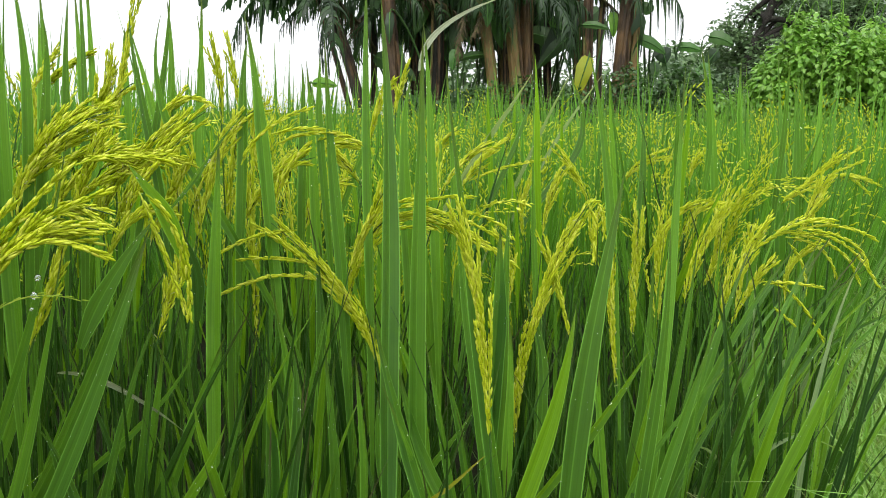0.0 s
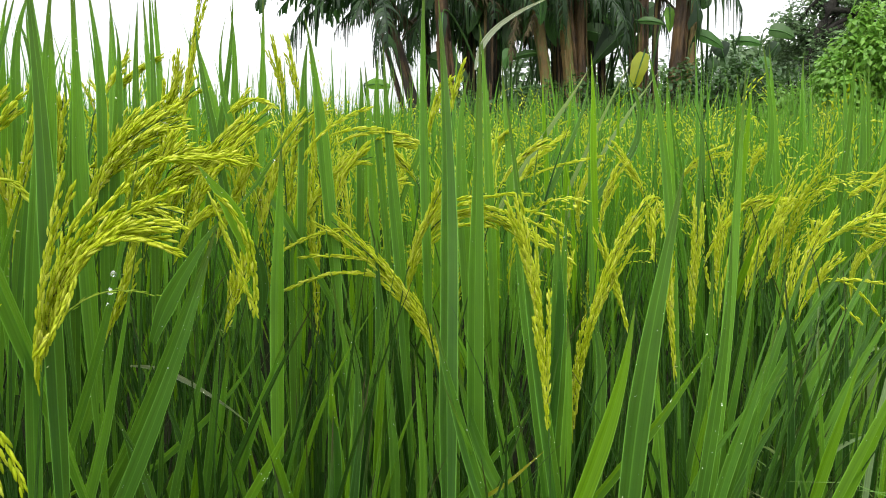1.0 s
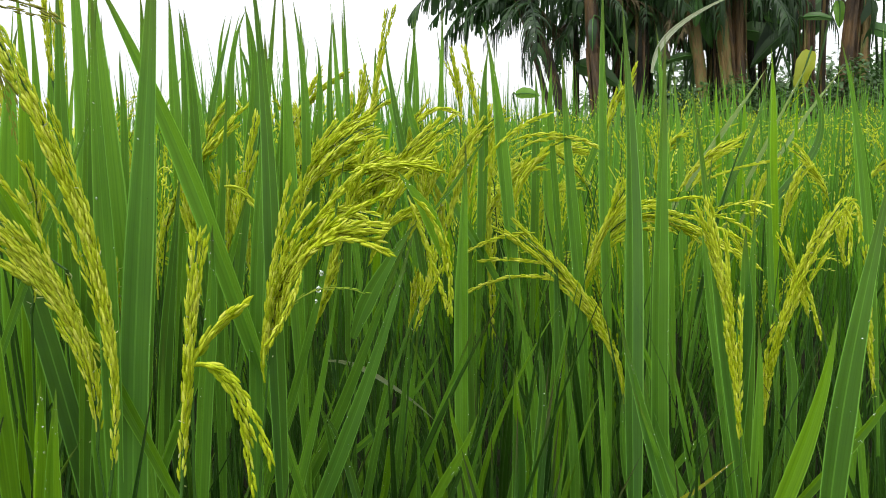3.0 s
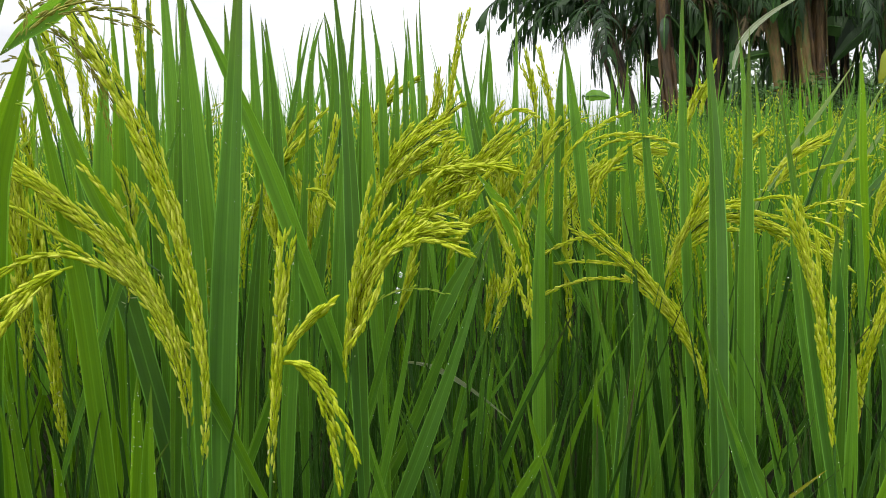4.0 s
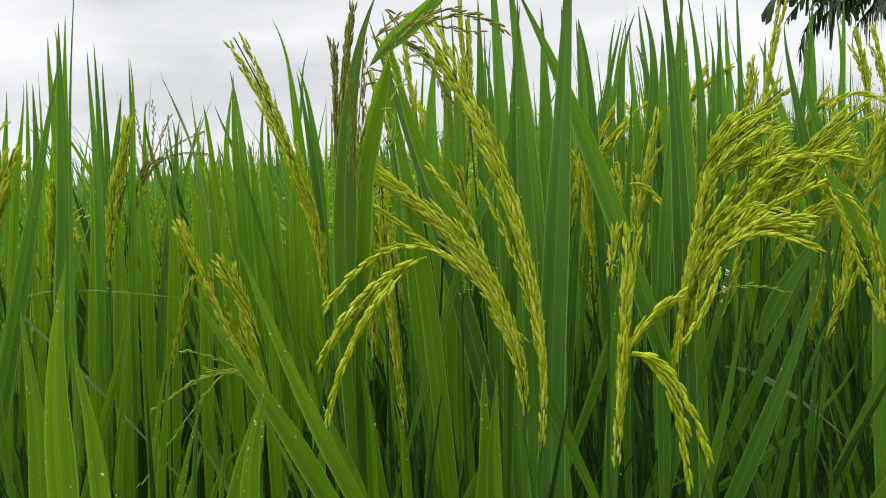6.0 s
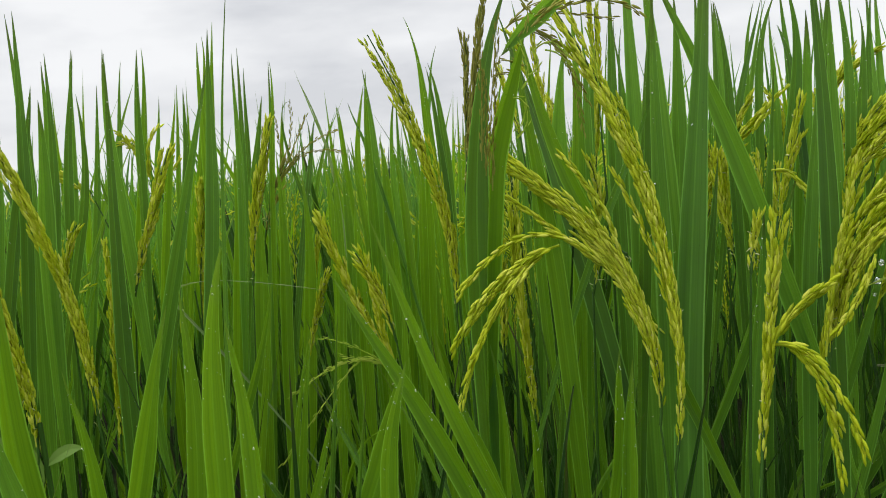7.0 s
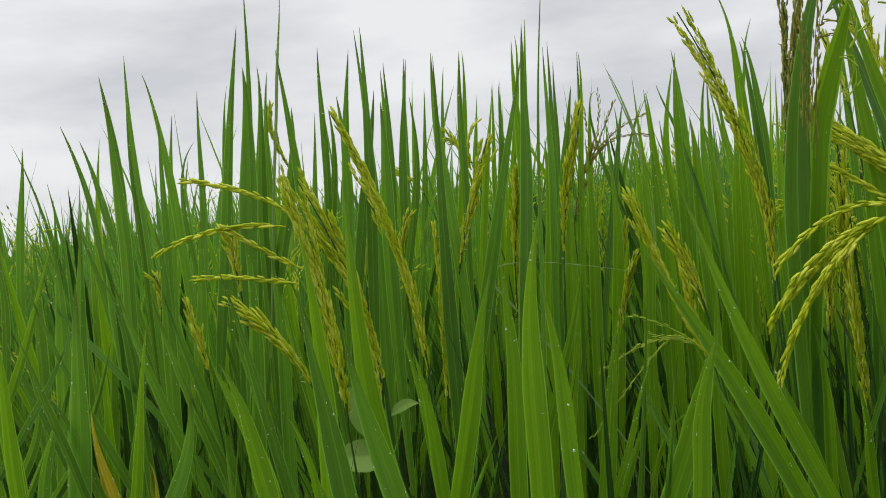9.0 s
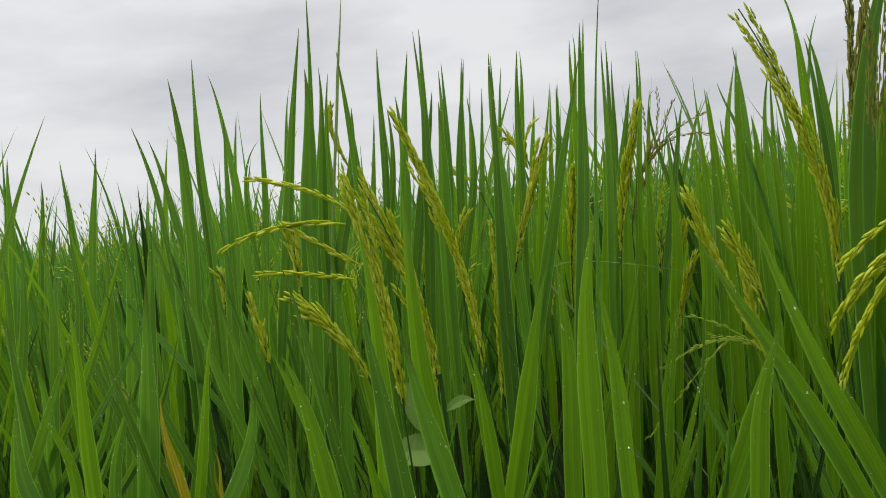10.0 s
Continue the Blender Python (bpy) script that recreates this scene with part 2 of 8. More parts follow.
MAT["tree_leaf"] = broadleaf_material("tree_leaf", (0.078, 0.145, 0.056), (0.13, 0.22, 0.085), (0.19, 0.30, 0.12))
MAT["weed_leaf"] = broadleaf_material("weed_leaf", (0.16, 0.29, 0.04), (0.20, 0.35, 0.055), (0.25, 0.40, 0.075), 0.6)


# ---- mesh helpers ----
def quads(name, verts, faces, mat, uvs=None, smooth=True):
    """A mesh of four-sided faces from arrays."""
    verts, faces = np.asarray(verts, np.float32).reshape(-1, 3), np.asarray(faces, np.int32).reshape(-1, 4)
    me = bpy.data.meshes.new(name)
    me.vertices.add(len(verts))
    me.vertices.foreach_set("co", verts.ravel())
    me.loops.add(faces.size)
    me.loops.foreach_set("vertex_index", faces.ravel())
    me.polygons.add(len(faces))
    me.polygons.foreach_set("loop_start", np.arange(0, faces.size, 4, dtype=np.int32))
    me.polygons.foreach_set("use_smooth", np.full(len(faces), smooth))
    if uvs is not None:
        layer = me.uv_layers.new(name="UVMap")
        layer.data.foreach_set("uv", np.asarray(uvs, np.float32).reshape(-1, 2)[faces.ravel()].ravel())
    me.update(calc_edges=True)
    me.materials.append(mat)
    return me


def unit(v):
    return v / np.maximum(np.linalg.norm(v, axis=-1, keepdims=True), 1e-9)


ACROSS = np.array([0.0, 0.45, 0.5, 0.55, 1.0])


def ribbons(line, side, width, fold=0.2):
    """Blades folded along a raised midrib: line and side are (n, s, 3), width is (n, s). Gives vertices, faces and uvs."""
    n, s, _ = line.shape
    tangent = unit(np.gradient(line, axis=1))
    side = unit(side - tangent * np.sum(side * tangent, -1, keepdims=True))
    normal = np.cross(tangent, side)
    over = ACROSS - 0.5
    deep = np.array([0.0, 0.86, 1.05, 0.86, 0.0]) * fold
    v = line[:, :, None] + side[:, :, None] * (width[..., None] * over)[..., None] - normal[:, :, None] * (width[..., None] * deep)[..., None]
    k = np.arange(n * s * 5).reshape(n, s, 5)
    f = np.stack([k[:, :-1, :-1], k[:, :-1, 1:], k[:, 1:, 1:], k[:, 1:, :-1]], -1)
    u = np.broadcast_to(ACROSS[None, None, :], (n, s, 5))
    w = np.broadcast_to(np.linspace(0, 1, s)[None, :, None], (n, s, 5))
    return v.reshape(-1, 3), f.reshape(-1, 4), np.stack([u, w], -1).reshape(-1, 2)


def strips(line, side, width):
    """Flat strips, for what is far off."""
    n, s, _ = line.shape
    half = side * (width * 0.5)[..., None]
    v = np.stack([line - half, line + half], 2)
    k = np.arange(n * s * 2).reshape(n, s, 2)
    f = np.stack([k[:, :-1, 0], k[:, :-1, 1], k[:, 1:, 1], k[:, 1:, 0]], -1)
    u = np.broadcast_to(np.array([0.0, 1.0])[None, None, :], (n, s, 2))
    w = np.broadcast_to(np.linspace(0, 1, s)[None, :, None], (n, s, 2))
    return v.reshape(-1, 3), f.reshape(-1, 4), np.stack([u, w], -1).reshape(-1, 2)


def tubes(line, radius, sides=6):
    """Round stems: line (n, s, 3), radius (n, s)."""
    n, s, _ = line.shape
    tangent = unit(np.gradient(line, axis=1))
    ref = np.where(np.abs(tangent[..., 2:3]) > 0.9, np.array([1.0, 0, 0]), np.array([0, 0, 1.0]))
    a = unit(np.cross(tangent, ref))
    b = np.cross(tangent, a)
    ang = np.arange(sides) * 2 * np.pi / sides
    ring = a[:, :, None] * np.cos(ang)[:, None] + b[:, :, None] * np.sin(ang)[:, None]
    v = line[:, :, None] + ring * radius[..., None, None]
    k = np.arange(n * s * sides).reshape(n, s, sides)
    nxt = np.roll(k, -1, 2)
    f = np.stack([k[:, :-1], nxt[:, :-1], nxt[:, 1:], k[:, 1:]], -1)
    u = np.broadcast_to(np.linspace(0, 1, sides)[None, None, :], (n, s, sides))
    w = np.broadcast_to(np.linspace(0, 1, s)[None, :, None], (n, s, sides))
    return v.reshape(-1, 3), f.reshape(-1, 4), np.stack([u, w], -1).reshape(-1, 2)


def seeds(place, way, length, width, sides=5):
    """Rice grains: spindle-shaped husks, pointed at both ends."""
    n = len(place)
    at = np.array([0.0, 0.25, 0.7, 1.0]) if sides > 3 else np.array([0.0, 0.4, 1.0])
    girth = np.array([0.2, 0.9, 0.82, 0.05]) if sides > 3 else np.array([0.3, 1.0, 0.08])
    line = place[:, None] + way[:, None] * (at[None, :] * np.asarray(length).reshape(-1, 1))[..., None]
    return tubes(line, np.broadcast_to(girth[None] * np.asarray(width).reshape(-1, 1) * 0.5, (n, len(at))), sides)


def bend(base, mid, tip, s, early=0.0):
    """A smooth curve from base through mid to tip; early: metres by which it starts before base."""
    base, mid, tip = (np.asarray(p, float) for p in (base, mid, tip))
    c = 2 * mid - 0.5 * (base + tip)
    t = np.linspace(-min(0.3, early / np.linalg.norm(tip - base)), 1, s)[:, None]
    return (1 - t) ** 2 * base + 2 * t * (1 - t) * c + t ** 2 * tip


def joined(*pieces):
    vs, fs, us, k = [], [], [], 0
    for v, f, u in pieces:
        vs.append(v), fs.append(f + k), us.append(u)
        k += len(v)
    return np.concatenate(vs), np.concatenate(fs), np.concatenate(us)


def part(name, pieces, mat, parent, label=""):
    """One mesh object under a thing; the vertices are given in the world and stored from the thing's base."""
    v, f, u = pieces
    ob = new(name, quads(name, v - np.array(root_of(parent)), f, mat, u))
    ob.parent = parent
    return tagged(ob, label)


def root_of(ob):
    while ob.parent:
        ob = ob.parent
    return ob.location


def blade_width(s, full):
    t = np.linspace(0, 1, s)
    return full * np.clip(0.45 + 2.2 * t, 0, 1) * np.clip((1 - t) / 0.66, 0.0, 1.0) ** 0.92 + 0.0003


rng = np.random.default_rng(7)
RICE_LABELS = {"ear": "green rice plant with arching yellow-green ears", "leaf": "rice plant with tall upright wet green blades"}


# ---- ground, field floor and bund ----
# The bund runs along EDGE; the paddy lies to its left.
EDGE_AT, EDGE_WAY = np.array([0.44, 0.90]), np.array([0.515, 0.857])


def from_edge(x, y):
    """Metres from the paddy's edge, positive on the bund."""
    return (x - EDGE_AT[0]) * EDGE_WAY[1] - (y - EDGE_AT[1]) * EDGE_WAY[0]


def ground_height(x, y):
    d = from_edge(x, y)
    ridge = 0.26 * 1 / (1 + np.exp(-(d - 0.12) * 14))
    far = 0.22 * 1 / (1 + np.exp(-(y - 7.6) * 3)) * (1 / (1 + np.exp(-(x + 1.6) * 2)))
    lumps = 0.018 * np.sin(x * 7.1 + 1.3 * np.sin(y * 5.3)) * np.sin(y * 6.7) + 0.01 * np.sin(x * 23) * np.cos(y * 19)
    return np.maximum(ridge, far) + lumps * (np.hypot(x, y) < 12)


def sheet():
    steps = np.concatenate([-np.geomspace(3000, 6, 26), np.linspace(-5.9, 5.9, 150), np.geomspace(6, 3000, 26)])
    gx, gy = np.meshgrid(steps, steps, indexing="ij")
    v = np.stack([gx, gy, ground_height(gx, gy)], -1).reshape(-1, 3)
    k = np.arange(gx.size).reshape(gx.shape)
    f = np.stack([k[:-1, :-1], k[1:, :-1], k[1:, 1:], k[:-1, 1:]], -1).reshape(-1, 4)
    return quads("ground", v, f, MAT["mud"])


tagged(new("ground", sheet()), "wet dark mud of the paddy and its bund", "ground", kind="structure")


# ---- the standing rice ----
def rice_plant(x, y, label):
    ob = new("rice_plant", None)
    ob.location = (x, y, 0)
    return tagged(ob, label, "rice plant", "rice plants in the paddy")


def culm(p, top, toward, radius=0.0036):
    """A round stem from the plant's foot to where a blade or an ear leaves it."""
    top, toward = np.asarray(top, float), np.asarray(toward, float)
    near = 0.6 if p.location.length > 0.1 else 0.0
    foot = np.array([p.location.x + near * (top[0] - p.location.x) + rng.normal(0, 0.01), p.location.y + near * (top[1] - p.location.y) + rng.normal(0, 0.01), 0.01])
    way = unit(toward - top)
    way = unit(way + np.array([0, 0, 0.8]))
    reach = np.linalg.norm(top - foot)
    t = np.linspace(0, 1, 7)[:, None]
    a, b = foot + np.array([0, 0, 0.35 * reach]), top - way * 0.35 * reach
    line = (1 - t) ** 3 * foot + 3 * t * (1 - t) ** 2 * a + 3 * t * t * (1 - t) * b + t ** 3 * top
    part("stem", tubes(line[None], np.linspace(radius * 1.3, radius * 0.3, 7)[None], 6), MAT["stem"], p)


def blade(p, base, mid, tip, width, turn=0, kind="green", loose=False, wet=0.7):
    """One long leaf, carried on below base to its collar; turn: degrees by which its face is turned about its length.
    loose: a bent-over piece that ends where it is given; wet: how likely it is to carry drops."""
    line = bend(base, mid, tip, 14)
    start = line[1] - line[0]
    long = np.sum(np.linalg.norm(np.diff(line, axis=0), axis=1))
    if not loose and start[2] > 0.55 * np.linalg.norm(start):
        foot = np.array([p.location.x, p.location.y, 0.0])
        reach = min(0.26, 0.7 * line[0][2])
        down = unit(unit(foot - line[0]) * 0.35 - unit(start))
        t = np.linspace(1, 0, 6)[:-1, None]
        line = np.concatenate([line[0] + reach * t * (-unit(start) * (1 - 0.5 * t) + down * 0.5 * t), line])
    else:
        line = bend(base, mid, tip, 15, 0.0 if loose else 0.30)
    s = len(line)
    if not loose:
        culm(p, line[0] + 0.004 * unit(line[0] * np.array([1, 1, 0])), line[1], min(0.0046, 0.20 * width))
    way = unit(line[-1] - line[0])
    out = unit(np.array([line[s // 2][0], line[s // 2][1], 0.0]) + 1e-6)
    side = unit(np.cross(way, out))
    tilt = float(np.clip(rng.normal(0, 0.38), -0.8, 0.8))
    a = radians(turn) + np.linspace(-0.3, 0.3, s) * rng.normal(0, 1) + tilt
    face = np.cross(way, side)
    sides = side * np.cos(a)[:, None] + face * np.sin(a)[:, None]
    wave = side * (0.003 * np.sin(np.linspace(0, 5, s) + rng.uniform(0, 6)))[:, None]
    line = line + wave * np.linspace(0, 1, s)[:, None]
    run = np.concatenate([[0], np.cumsum(np.linalg.norm(np.diff(line, axis=0), axis=1))])
    taper = min(0.27, max(0.72 * long, 0.06))
    shape = np.clip((run[-1] - run) / taper, 0, 1) ** 0.88 * np.clip(0.35 + run / (0.06 if loose else 0.3), 0, 1)
    full = width * 1.05 / math.cos(tilt * 0.8)
    leaf = part("leaf", ribbons(line[None], sides[None], (full * shape + 0.0003)[None], rng.uniform(0.08, 0.34)), MAT[kind], p, {"fresh": "bright green blade in a young, backlit tone", "yellow": "yellowing blade", "pale": "thin pale blade", "silver": "bent blade showing its silvery underside"}.get(kind, ""))
    if rng.random() < wet:
        k = rng.integers(s - 13, s - 1, 20)
        edge = rng.choice([-0.48, 0.48, 0.3, -0.25], 20) * full * shape[k]
        drops(leaf, line[k] + (line[k - 1] - line[k]) * rng.uniform(0, 1, (20, 1)) + sides[k] * edge[:, None] - unit(line[k] * np.array([1, 1, 0])) * 0.0012, rng.uniform(0.0002, 0.00055, 20) * rng.choice([0.8, 1.0, 1.8], 20, p=[0.45, 0.45, 0.1]))
    return leaf


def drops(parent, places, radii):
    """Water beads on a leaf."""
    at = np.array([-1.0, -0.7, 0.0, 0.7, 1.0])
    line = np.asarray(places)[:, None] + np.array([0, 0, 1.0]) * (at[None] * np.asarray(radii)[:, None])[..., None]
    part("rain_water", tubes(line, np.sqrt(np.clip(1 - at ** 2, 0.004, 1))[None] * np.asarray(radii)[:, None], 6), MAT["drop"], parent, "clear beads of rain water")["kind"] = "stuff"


def grain_row(line, step=0.0024, length=0.0092, width=0.0025, sides=4, start=0.0):
    """Grains set alternately along a thread of an ear."""
    seg = np.linalg.norm(np.diff(line, axis=0), axis=1)
    run = np.concatenate([[0], np.cumsum(seg)])
    along = np.arange(start * run[-1], run[-1], step) + 1e-5
    along = along + rng.normal(0, step * 0.18, len(along))
    along = np.clip(along, 0, run[-1])
    pos = np.stack([np.interp(along, run, line[:, i]) for i in range(3)], 1)
    tan = unit(np.stack([np.interp(along, run, np.gradient(line[:, i], run + np.arange(len(run)) * 1e-9)) for i in range(3)], 1))
    any_way = unit(np.cross(tan, np.array([0.3, 0.5, 0.8])))
    other = np.cross(tan, any_way)
    ang = np.arange(len(along)) * 2.6 + rng.normal(0, 0.5, len(along)) + rng.uniform(0, 6)
    out = any_way * np.cos(ang)[:, None] + other * np.sin(ang)[:, None]
    way = unit(tan + out * rng.uniform(0.04, 0.22, (len(along), 1)))
    size = rng.uniform(0.82, 1.1, len(along))
    return seeds(pos + out * 0.0012, way, length * size, width * size * rng.uniform(0.85, 1.1, len(along)), sides)


def thread(line, radius=0.0007, sides=4):
    return tubes(line[None], np.linspace(radius, radius * 0.5, len(line))[None], sides)


def panicle(p, base, mid, tip, width, branches=9, kind="gold"):
    """An ear of rice: a bent main stalk with branches of grain that hug it and hang over at the end."""
    axis = bend(base, mid, tip, 25)
    culm(p, base, mid, 0.0026)
    ear = part("panicle", thread(axis, 0.0012, 5), MAT["stem"], p, "ear of ripening grain" if kind == "gold" else "darkened ear of grain")
    total = np.sum(np.linalg.norm(np.diff(axis, axis=0), axis=1))
    chord = unit(axis[-1] - axis[0])
    a0 = unit(np.cross(chord, np.array([0.2, 0.3, 0.9])))
    b0 = np.cross(chord, a0)
    for i in range(branches):
        start = 0.02 + 0.62 * i / max(1, branches - 1) * rng.uniform(0.85, 1.1)
        end = min(1.0, start + rng.uniform(0.40, 0.58)) if i < branches - 2 else 1.0
        t = np.linspace(start, end, 12)
        line = np.stack([np.interp(t, np.linspace(0, 1, 25), axis[:, k]) for k in range(3)], 1)
        ang = i * 2.4 + rng.uniform(-0.4, 0.4)
        out = a0 * math.cos(ang) + b0 * math.sin(ang)
        grow = np.linspace(0, 1, 12)[:, None]
        line = line + out * (width * (0.42 - 0.07 * abs(chord[2]))) * (0.12 + 0.9 * grow ** 1.2) * rng.uniform(0.5, 1.45)
        line = line + grow ** 1.5 * rng.normal(0, 0.0016 + 0.14 * width, 3)
        sag = (0.12 + 0.5 * (1 - abs(chord[2]))) * 0.10 * (end - start) * total
        line[:, 2] -= (grow[:, 0] ** 2) * sag * rng.uniform(0.3, 1.6)
        part("grain_branch", joined(grain_row(line, start=0.08), thread(line)), MAT[kind], ear)
    # pale empty husks that cling to the ear
    k = rng.integers(1, 23, 18)
    part("husk", seeds(axis[k] + rng.normal(0, 1, (18, 3)) * (0.0008 + width * 0.07), unit(rng.normal(0, 1, (18, 3)) + np.array([0, 0, 0.4])), rng.uniform(0.003, 0.006, 18), rng.uniform(0.0006, 0.0012, 18), 4), MAT["husk"], ear, "pale empty husks")["kind"] = "stuff"
    return ear


def spray(p, base, mid, tip, kind="gold"):
    """A single branch of grain that hangs clear of its ear."""
    line = bend(base, mid, tip, 16)
    return part("grain_spray", joined(grain_row(line, 0.0025 if kind == "gold" else 0.0036 if kind == "brown" else 0.0056, 0.0088 if kind == "gold" else 0.0066, 0.0026 if kind == "gold" else 0.0017 if kind == "brown" else 0.0012, start=0.06), thread(line, 0.0009 if kind == "gold" else 0.0006)), MAT[kind], p, "loose hanging branch of grain")


p = rice_plant(-0.055, 0.959, RICE_LABELS['ear'])
ear = panicle(p, (-0.041, 0.980, 0.608), (-0.080, 1.000, 0.725), (-0.185, 1.018, 0.834), 0.0313, 17)
blade(p, (-0.065, 1.005, 0.752), (-0.071, 1.038, 0.947), (-0.077, 1.071, 1.141), 0.0136, 0)
blade(p, (-0.100, 1.009, 0.778), (-0.110, 1.029, 0.899), (-0.125, 1.055, 1.053), 0.0136, 0)
blade(p, (-0.153, 0.962, 0.502), (-0.170, 0.985, 0.643), (-0.184, 1.006, 0.764), 0.0150, 0)
blade(p, (0.010, 1.010, 0.480), (-0.001, 1.033, 0.614), (0.004, 1.049, 0.713), 0.0129, 0)
blade(p, (-0.033, 0.940, 0.699), (-0.037, 0.955, 0.788), (-0.038, 0.966, 0.852), 0.0155, 0)
blade(p, (-0.004, 0.978, 0.618), (-0.008, 0.996, 0.725), (-0.008, 1.015, 0.833), 0.0177, 0)
blade(p, (-0.117, 0.976, 0.630), (-0.122, 0.992, 0.724), (-0.133, 1.008, 0.818), 0.0136, 0)
blade(p, (-0.095, 0.909, 0.527), (-0.099, 0.924, 0.616), (-0.107, 0.940, 0.711), 0.0103, 0)
blade(p, (0.011, 0.919, 0.566), (0.040, 0.926, 0.605), (0.058, 0.932, 0.637), 0.0077, 0)
p = rice_plant(0.035, 0.824, RICE_LABELS['ear'])
ear = panicle(p, (0.075, 0.823, 0.633), (0.062, 0.845, 0.759), (0.037, 0.865, 0.879), 0.0170, 12)
blade(p, (-0.028, 0.847, 0.718), (-0.034, 0.901, 0.885), (-0.049, 0.961, 1.093), 0.0178, 0)
blade(p, (0.002, 0.870, 0.553), (-0.004, 0.910, 0.787), (-0.004, 0.955, 1.055), 0.0171, 0)
blade(p, (0.081, 0.847, 0.592), (0.054, 0.878, 0.777), (0.022, 0.915, 0.997), 0.0129, 0)
blade(p, (0.105, 0.778, 0.605), (0.133, 0.794, 0.696), (0.153, 0.809, 0.785), 0.0161, 0, 'fresh')
blade(p, (0.154, 0.806, 0.589), (0.173, 0.833, 0.743), (0.200, 0.862, 0.915), 0.0235, 0)
blade(p, (0.031, 0.870, 0.553), (-0.000, 0.881, 0.619), (-0.027, 0.896, 0.705), 0.0122, 0)
blade(p, (0.008, 0.823, 0.577), (0.041, 0.827, 0.598), (0.071, 0.832, 0.623), 0.0080, 0, 'yellow')
blade(p, (0.008, 0.800, 0.586), (-0.019, 0.814, 0.669), (-0.041, 0.830, 0.771), 0.0123, 0)
blade(p, (-0.027, 0.818, 0.576), (-0.038, 0.828, 0.638), (-0.042, 0.837, 0.689), 0.0080, 0)
blade(p, (0.040, 0.867, 0.552), (0.023, 0.880, 0.630), (0.004, 0.895, 0.726), 0.0085, 0)
blade(p, (-0.058, 0.863, 0.552), (-0.059, 0.877, 0.630), (-0.069, 0.891, 0.714), 0.0085, 0)
p = rice_plant(0.096, 0.917, RICE_LABELS['ear'])
ear = panicle(p, (0.114, 0.975, 0.566), (0.130, 1.000, 0.718), (0.196, 1.025, 0.862), 0.0204, 12)
blade(p, (0.089, 0.932, 0.612), (0.093, 0.960, 0.778), (0.095, 0.974, 0.861), 0.0181, 0)
blade(p, (0.159, 0.878, 0.594), (0.209, 0.890, 0.658), (0.253, 0.900, 0.720), 0.0098, 0, 'fresh')
blade(p, (0.048, 0.923, 0.586), (0.039, 0.932, 0.636), (0.027, 0.940, 0.687), 0.0077, 0)
blade(p, (0.086, 0.944, 0.700), (0.089, 0.955, 0.764), (0.091, 0.969, 0.840), 0.0168, 0)
blade(p, (0.059, 0.893, 0.703), (0.047, 0.909, 0.799), (0.038, 0.920, 0.865), 0.0134, 0)
blade(p, (0.095, 0.869, 0.553), (0.096, 0.888, 0.667), (0.095, 0.903, 0.751), 0.0122, 0)
blade(p, (0.145, 0.985, 0.632), (0.141, 0.997, 0.700), (0.123, 1.005, 0.753), 0.0109, 0)
spray(p, (0.153, 1.013, 0.789), (0.164, 1.007, 0.755), (0.175, 1.000, 0.712))
p = rice_plant(-0.228, 1.068, RICE_LABELS['ear'])
ear = panicle(p, (-0.106, 1.042, 0.676), (-0.046, 1.070, 0.836), (0.098, 1.064, 0.793), 0.0445, 12)
ear = panicle(p, (-0.222, 1.087, 0.649), (-0.230, 1.109, 0.779), (-0.238, 1.131, 0.909), 0.0196, 9)
ear = panicle(p, (-0.245, 1.130, 0.901), (-0.252, 1.143, 0.979), (-0.273, 1.158, 1.068), 0.0120, 7)
ear = panicle(p, (-0.293, 1.059, 0.783), (-0.290, 1.072, 0.858), (-0.309, 1.085, 0.939), 0.0244, 9)
ear = panicle(p, (-0.320, 1.111, 0.793), (-0.337, 1.123, 0.867), (-0.338, 1.139, 0.956), 0.0226, 9)
ear = panicle(p, (-0.282, 1.162, 0.793), (-0.275, 1.177, 0.879), (-0.265, 1.193, 0.972), 0.0284, 9)
blade(p, (-0.146, 1.113, 0.795), (-0.157, 1.135, 0.929), (-0.165, 1.154, 1.036), 0.0120, 0)
blade(p, (-0.189, 1.024, 0.871), (-0.203, 1.041, 0.972), (-0.225, 1.060, 1.085), 0.0150, 0)
blade(p, (-0.236, 1.016, 0.526), (-0.243, 1.042, 0.682), (-0.251, 1.071, 0.851), 0.0143, 0)
blade(p, (-0.136, 1.080, 0.602), (-0.134, 1.097, 0.699), (-0.147, 1.114, 0.803), 0.0151, 0)
blade(p, (-0.274, 1.014, 0.888), (-0.312, 1.016, 0.981), (-0.309, 1.032, 1.081), 0.0100, 0)
blade(p, (-0.223, 1.035, 0.907), (-0.221, 1.048, 0.992), (-0.219, 1.059, 1.056), 0.0129, 0)
ear = panicle(p, (-0.240, 1.068, 0.815), (-0.198, 1.093, 0.881), (-0.148, 1.114, 0.908), 0.0211, 9)
ear = panicle(p, (-0.274, 1.130, 0.942), (-0.278, 1.138, 1.005), (-0.290, 1.142, 1.060), 0.0090, 6)
spray(p, (-0.106, 1.005, 0.758), (-0.170, 1.007, 0.772), (-0.244, 1.003, 0.748))
spray(p, (-0.123, 1.010, 0.785), (-0.178, 1.011, 0.792), (-0.222, 1.010, 0.790))
spray(p, (-0.154, 1.017, 0.826), (-0.205, 1.015, 0.817), (-0.247, 1.011, 0.797))
spray(p, (-0.039, 1.072, 0.846), (0.011, 1.074, 0.861), (0.058, 1.075, 0.863))
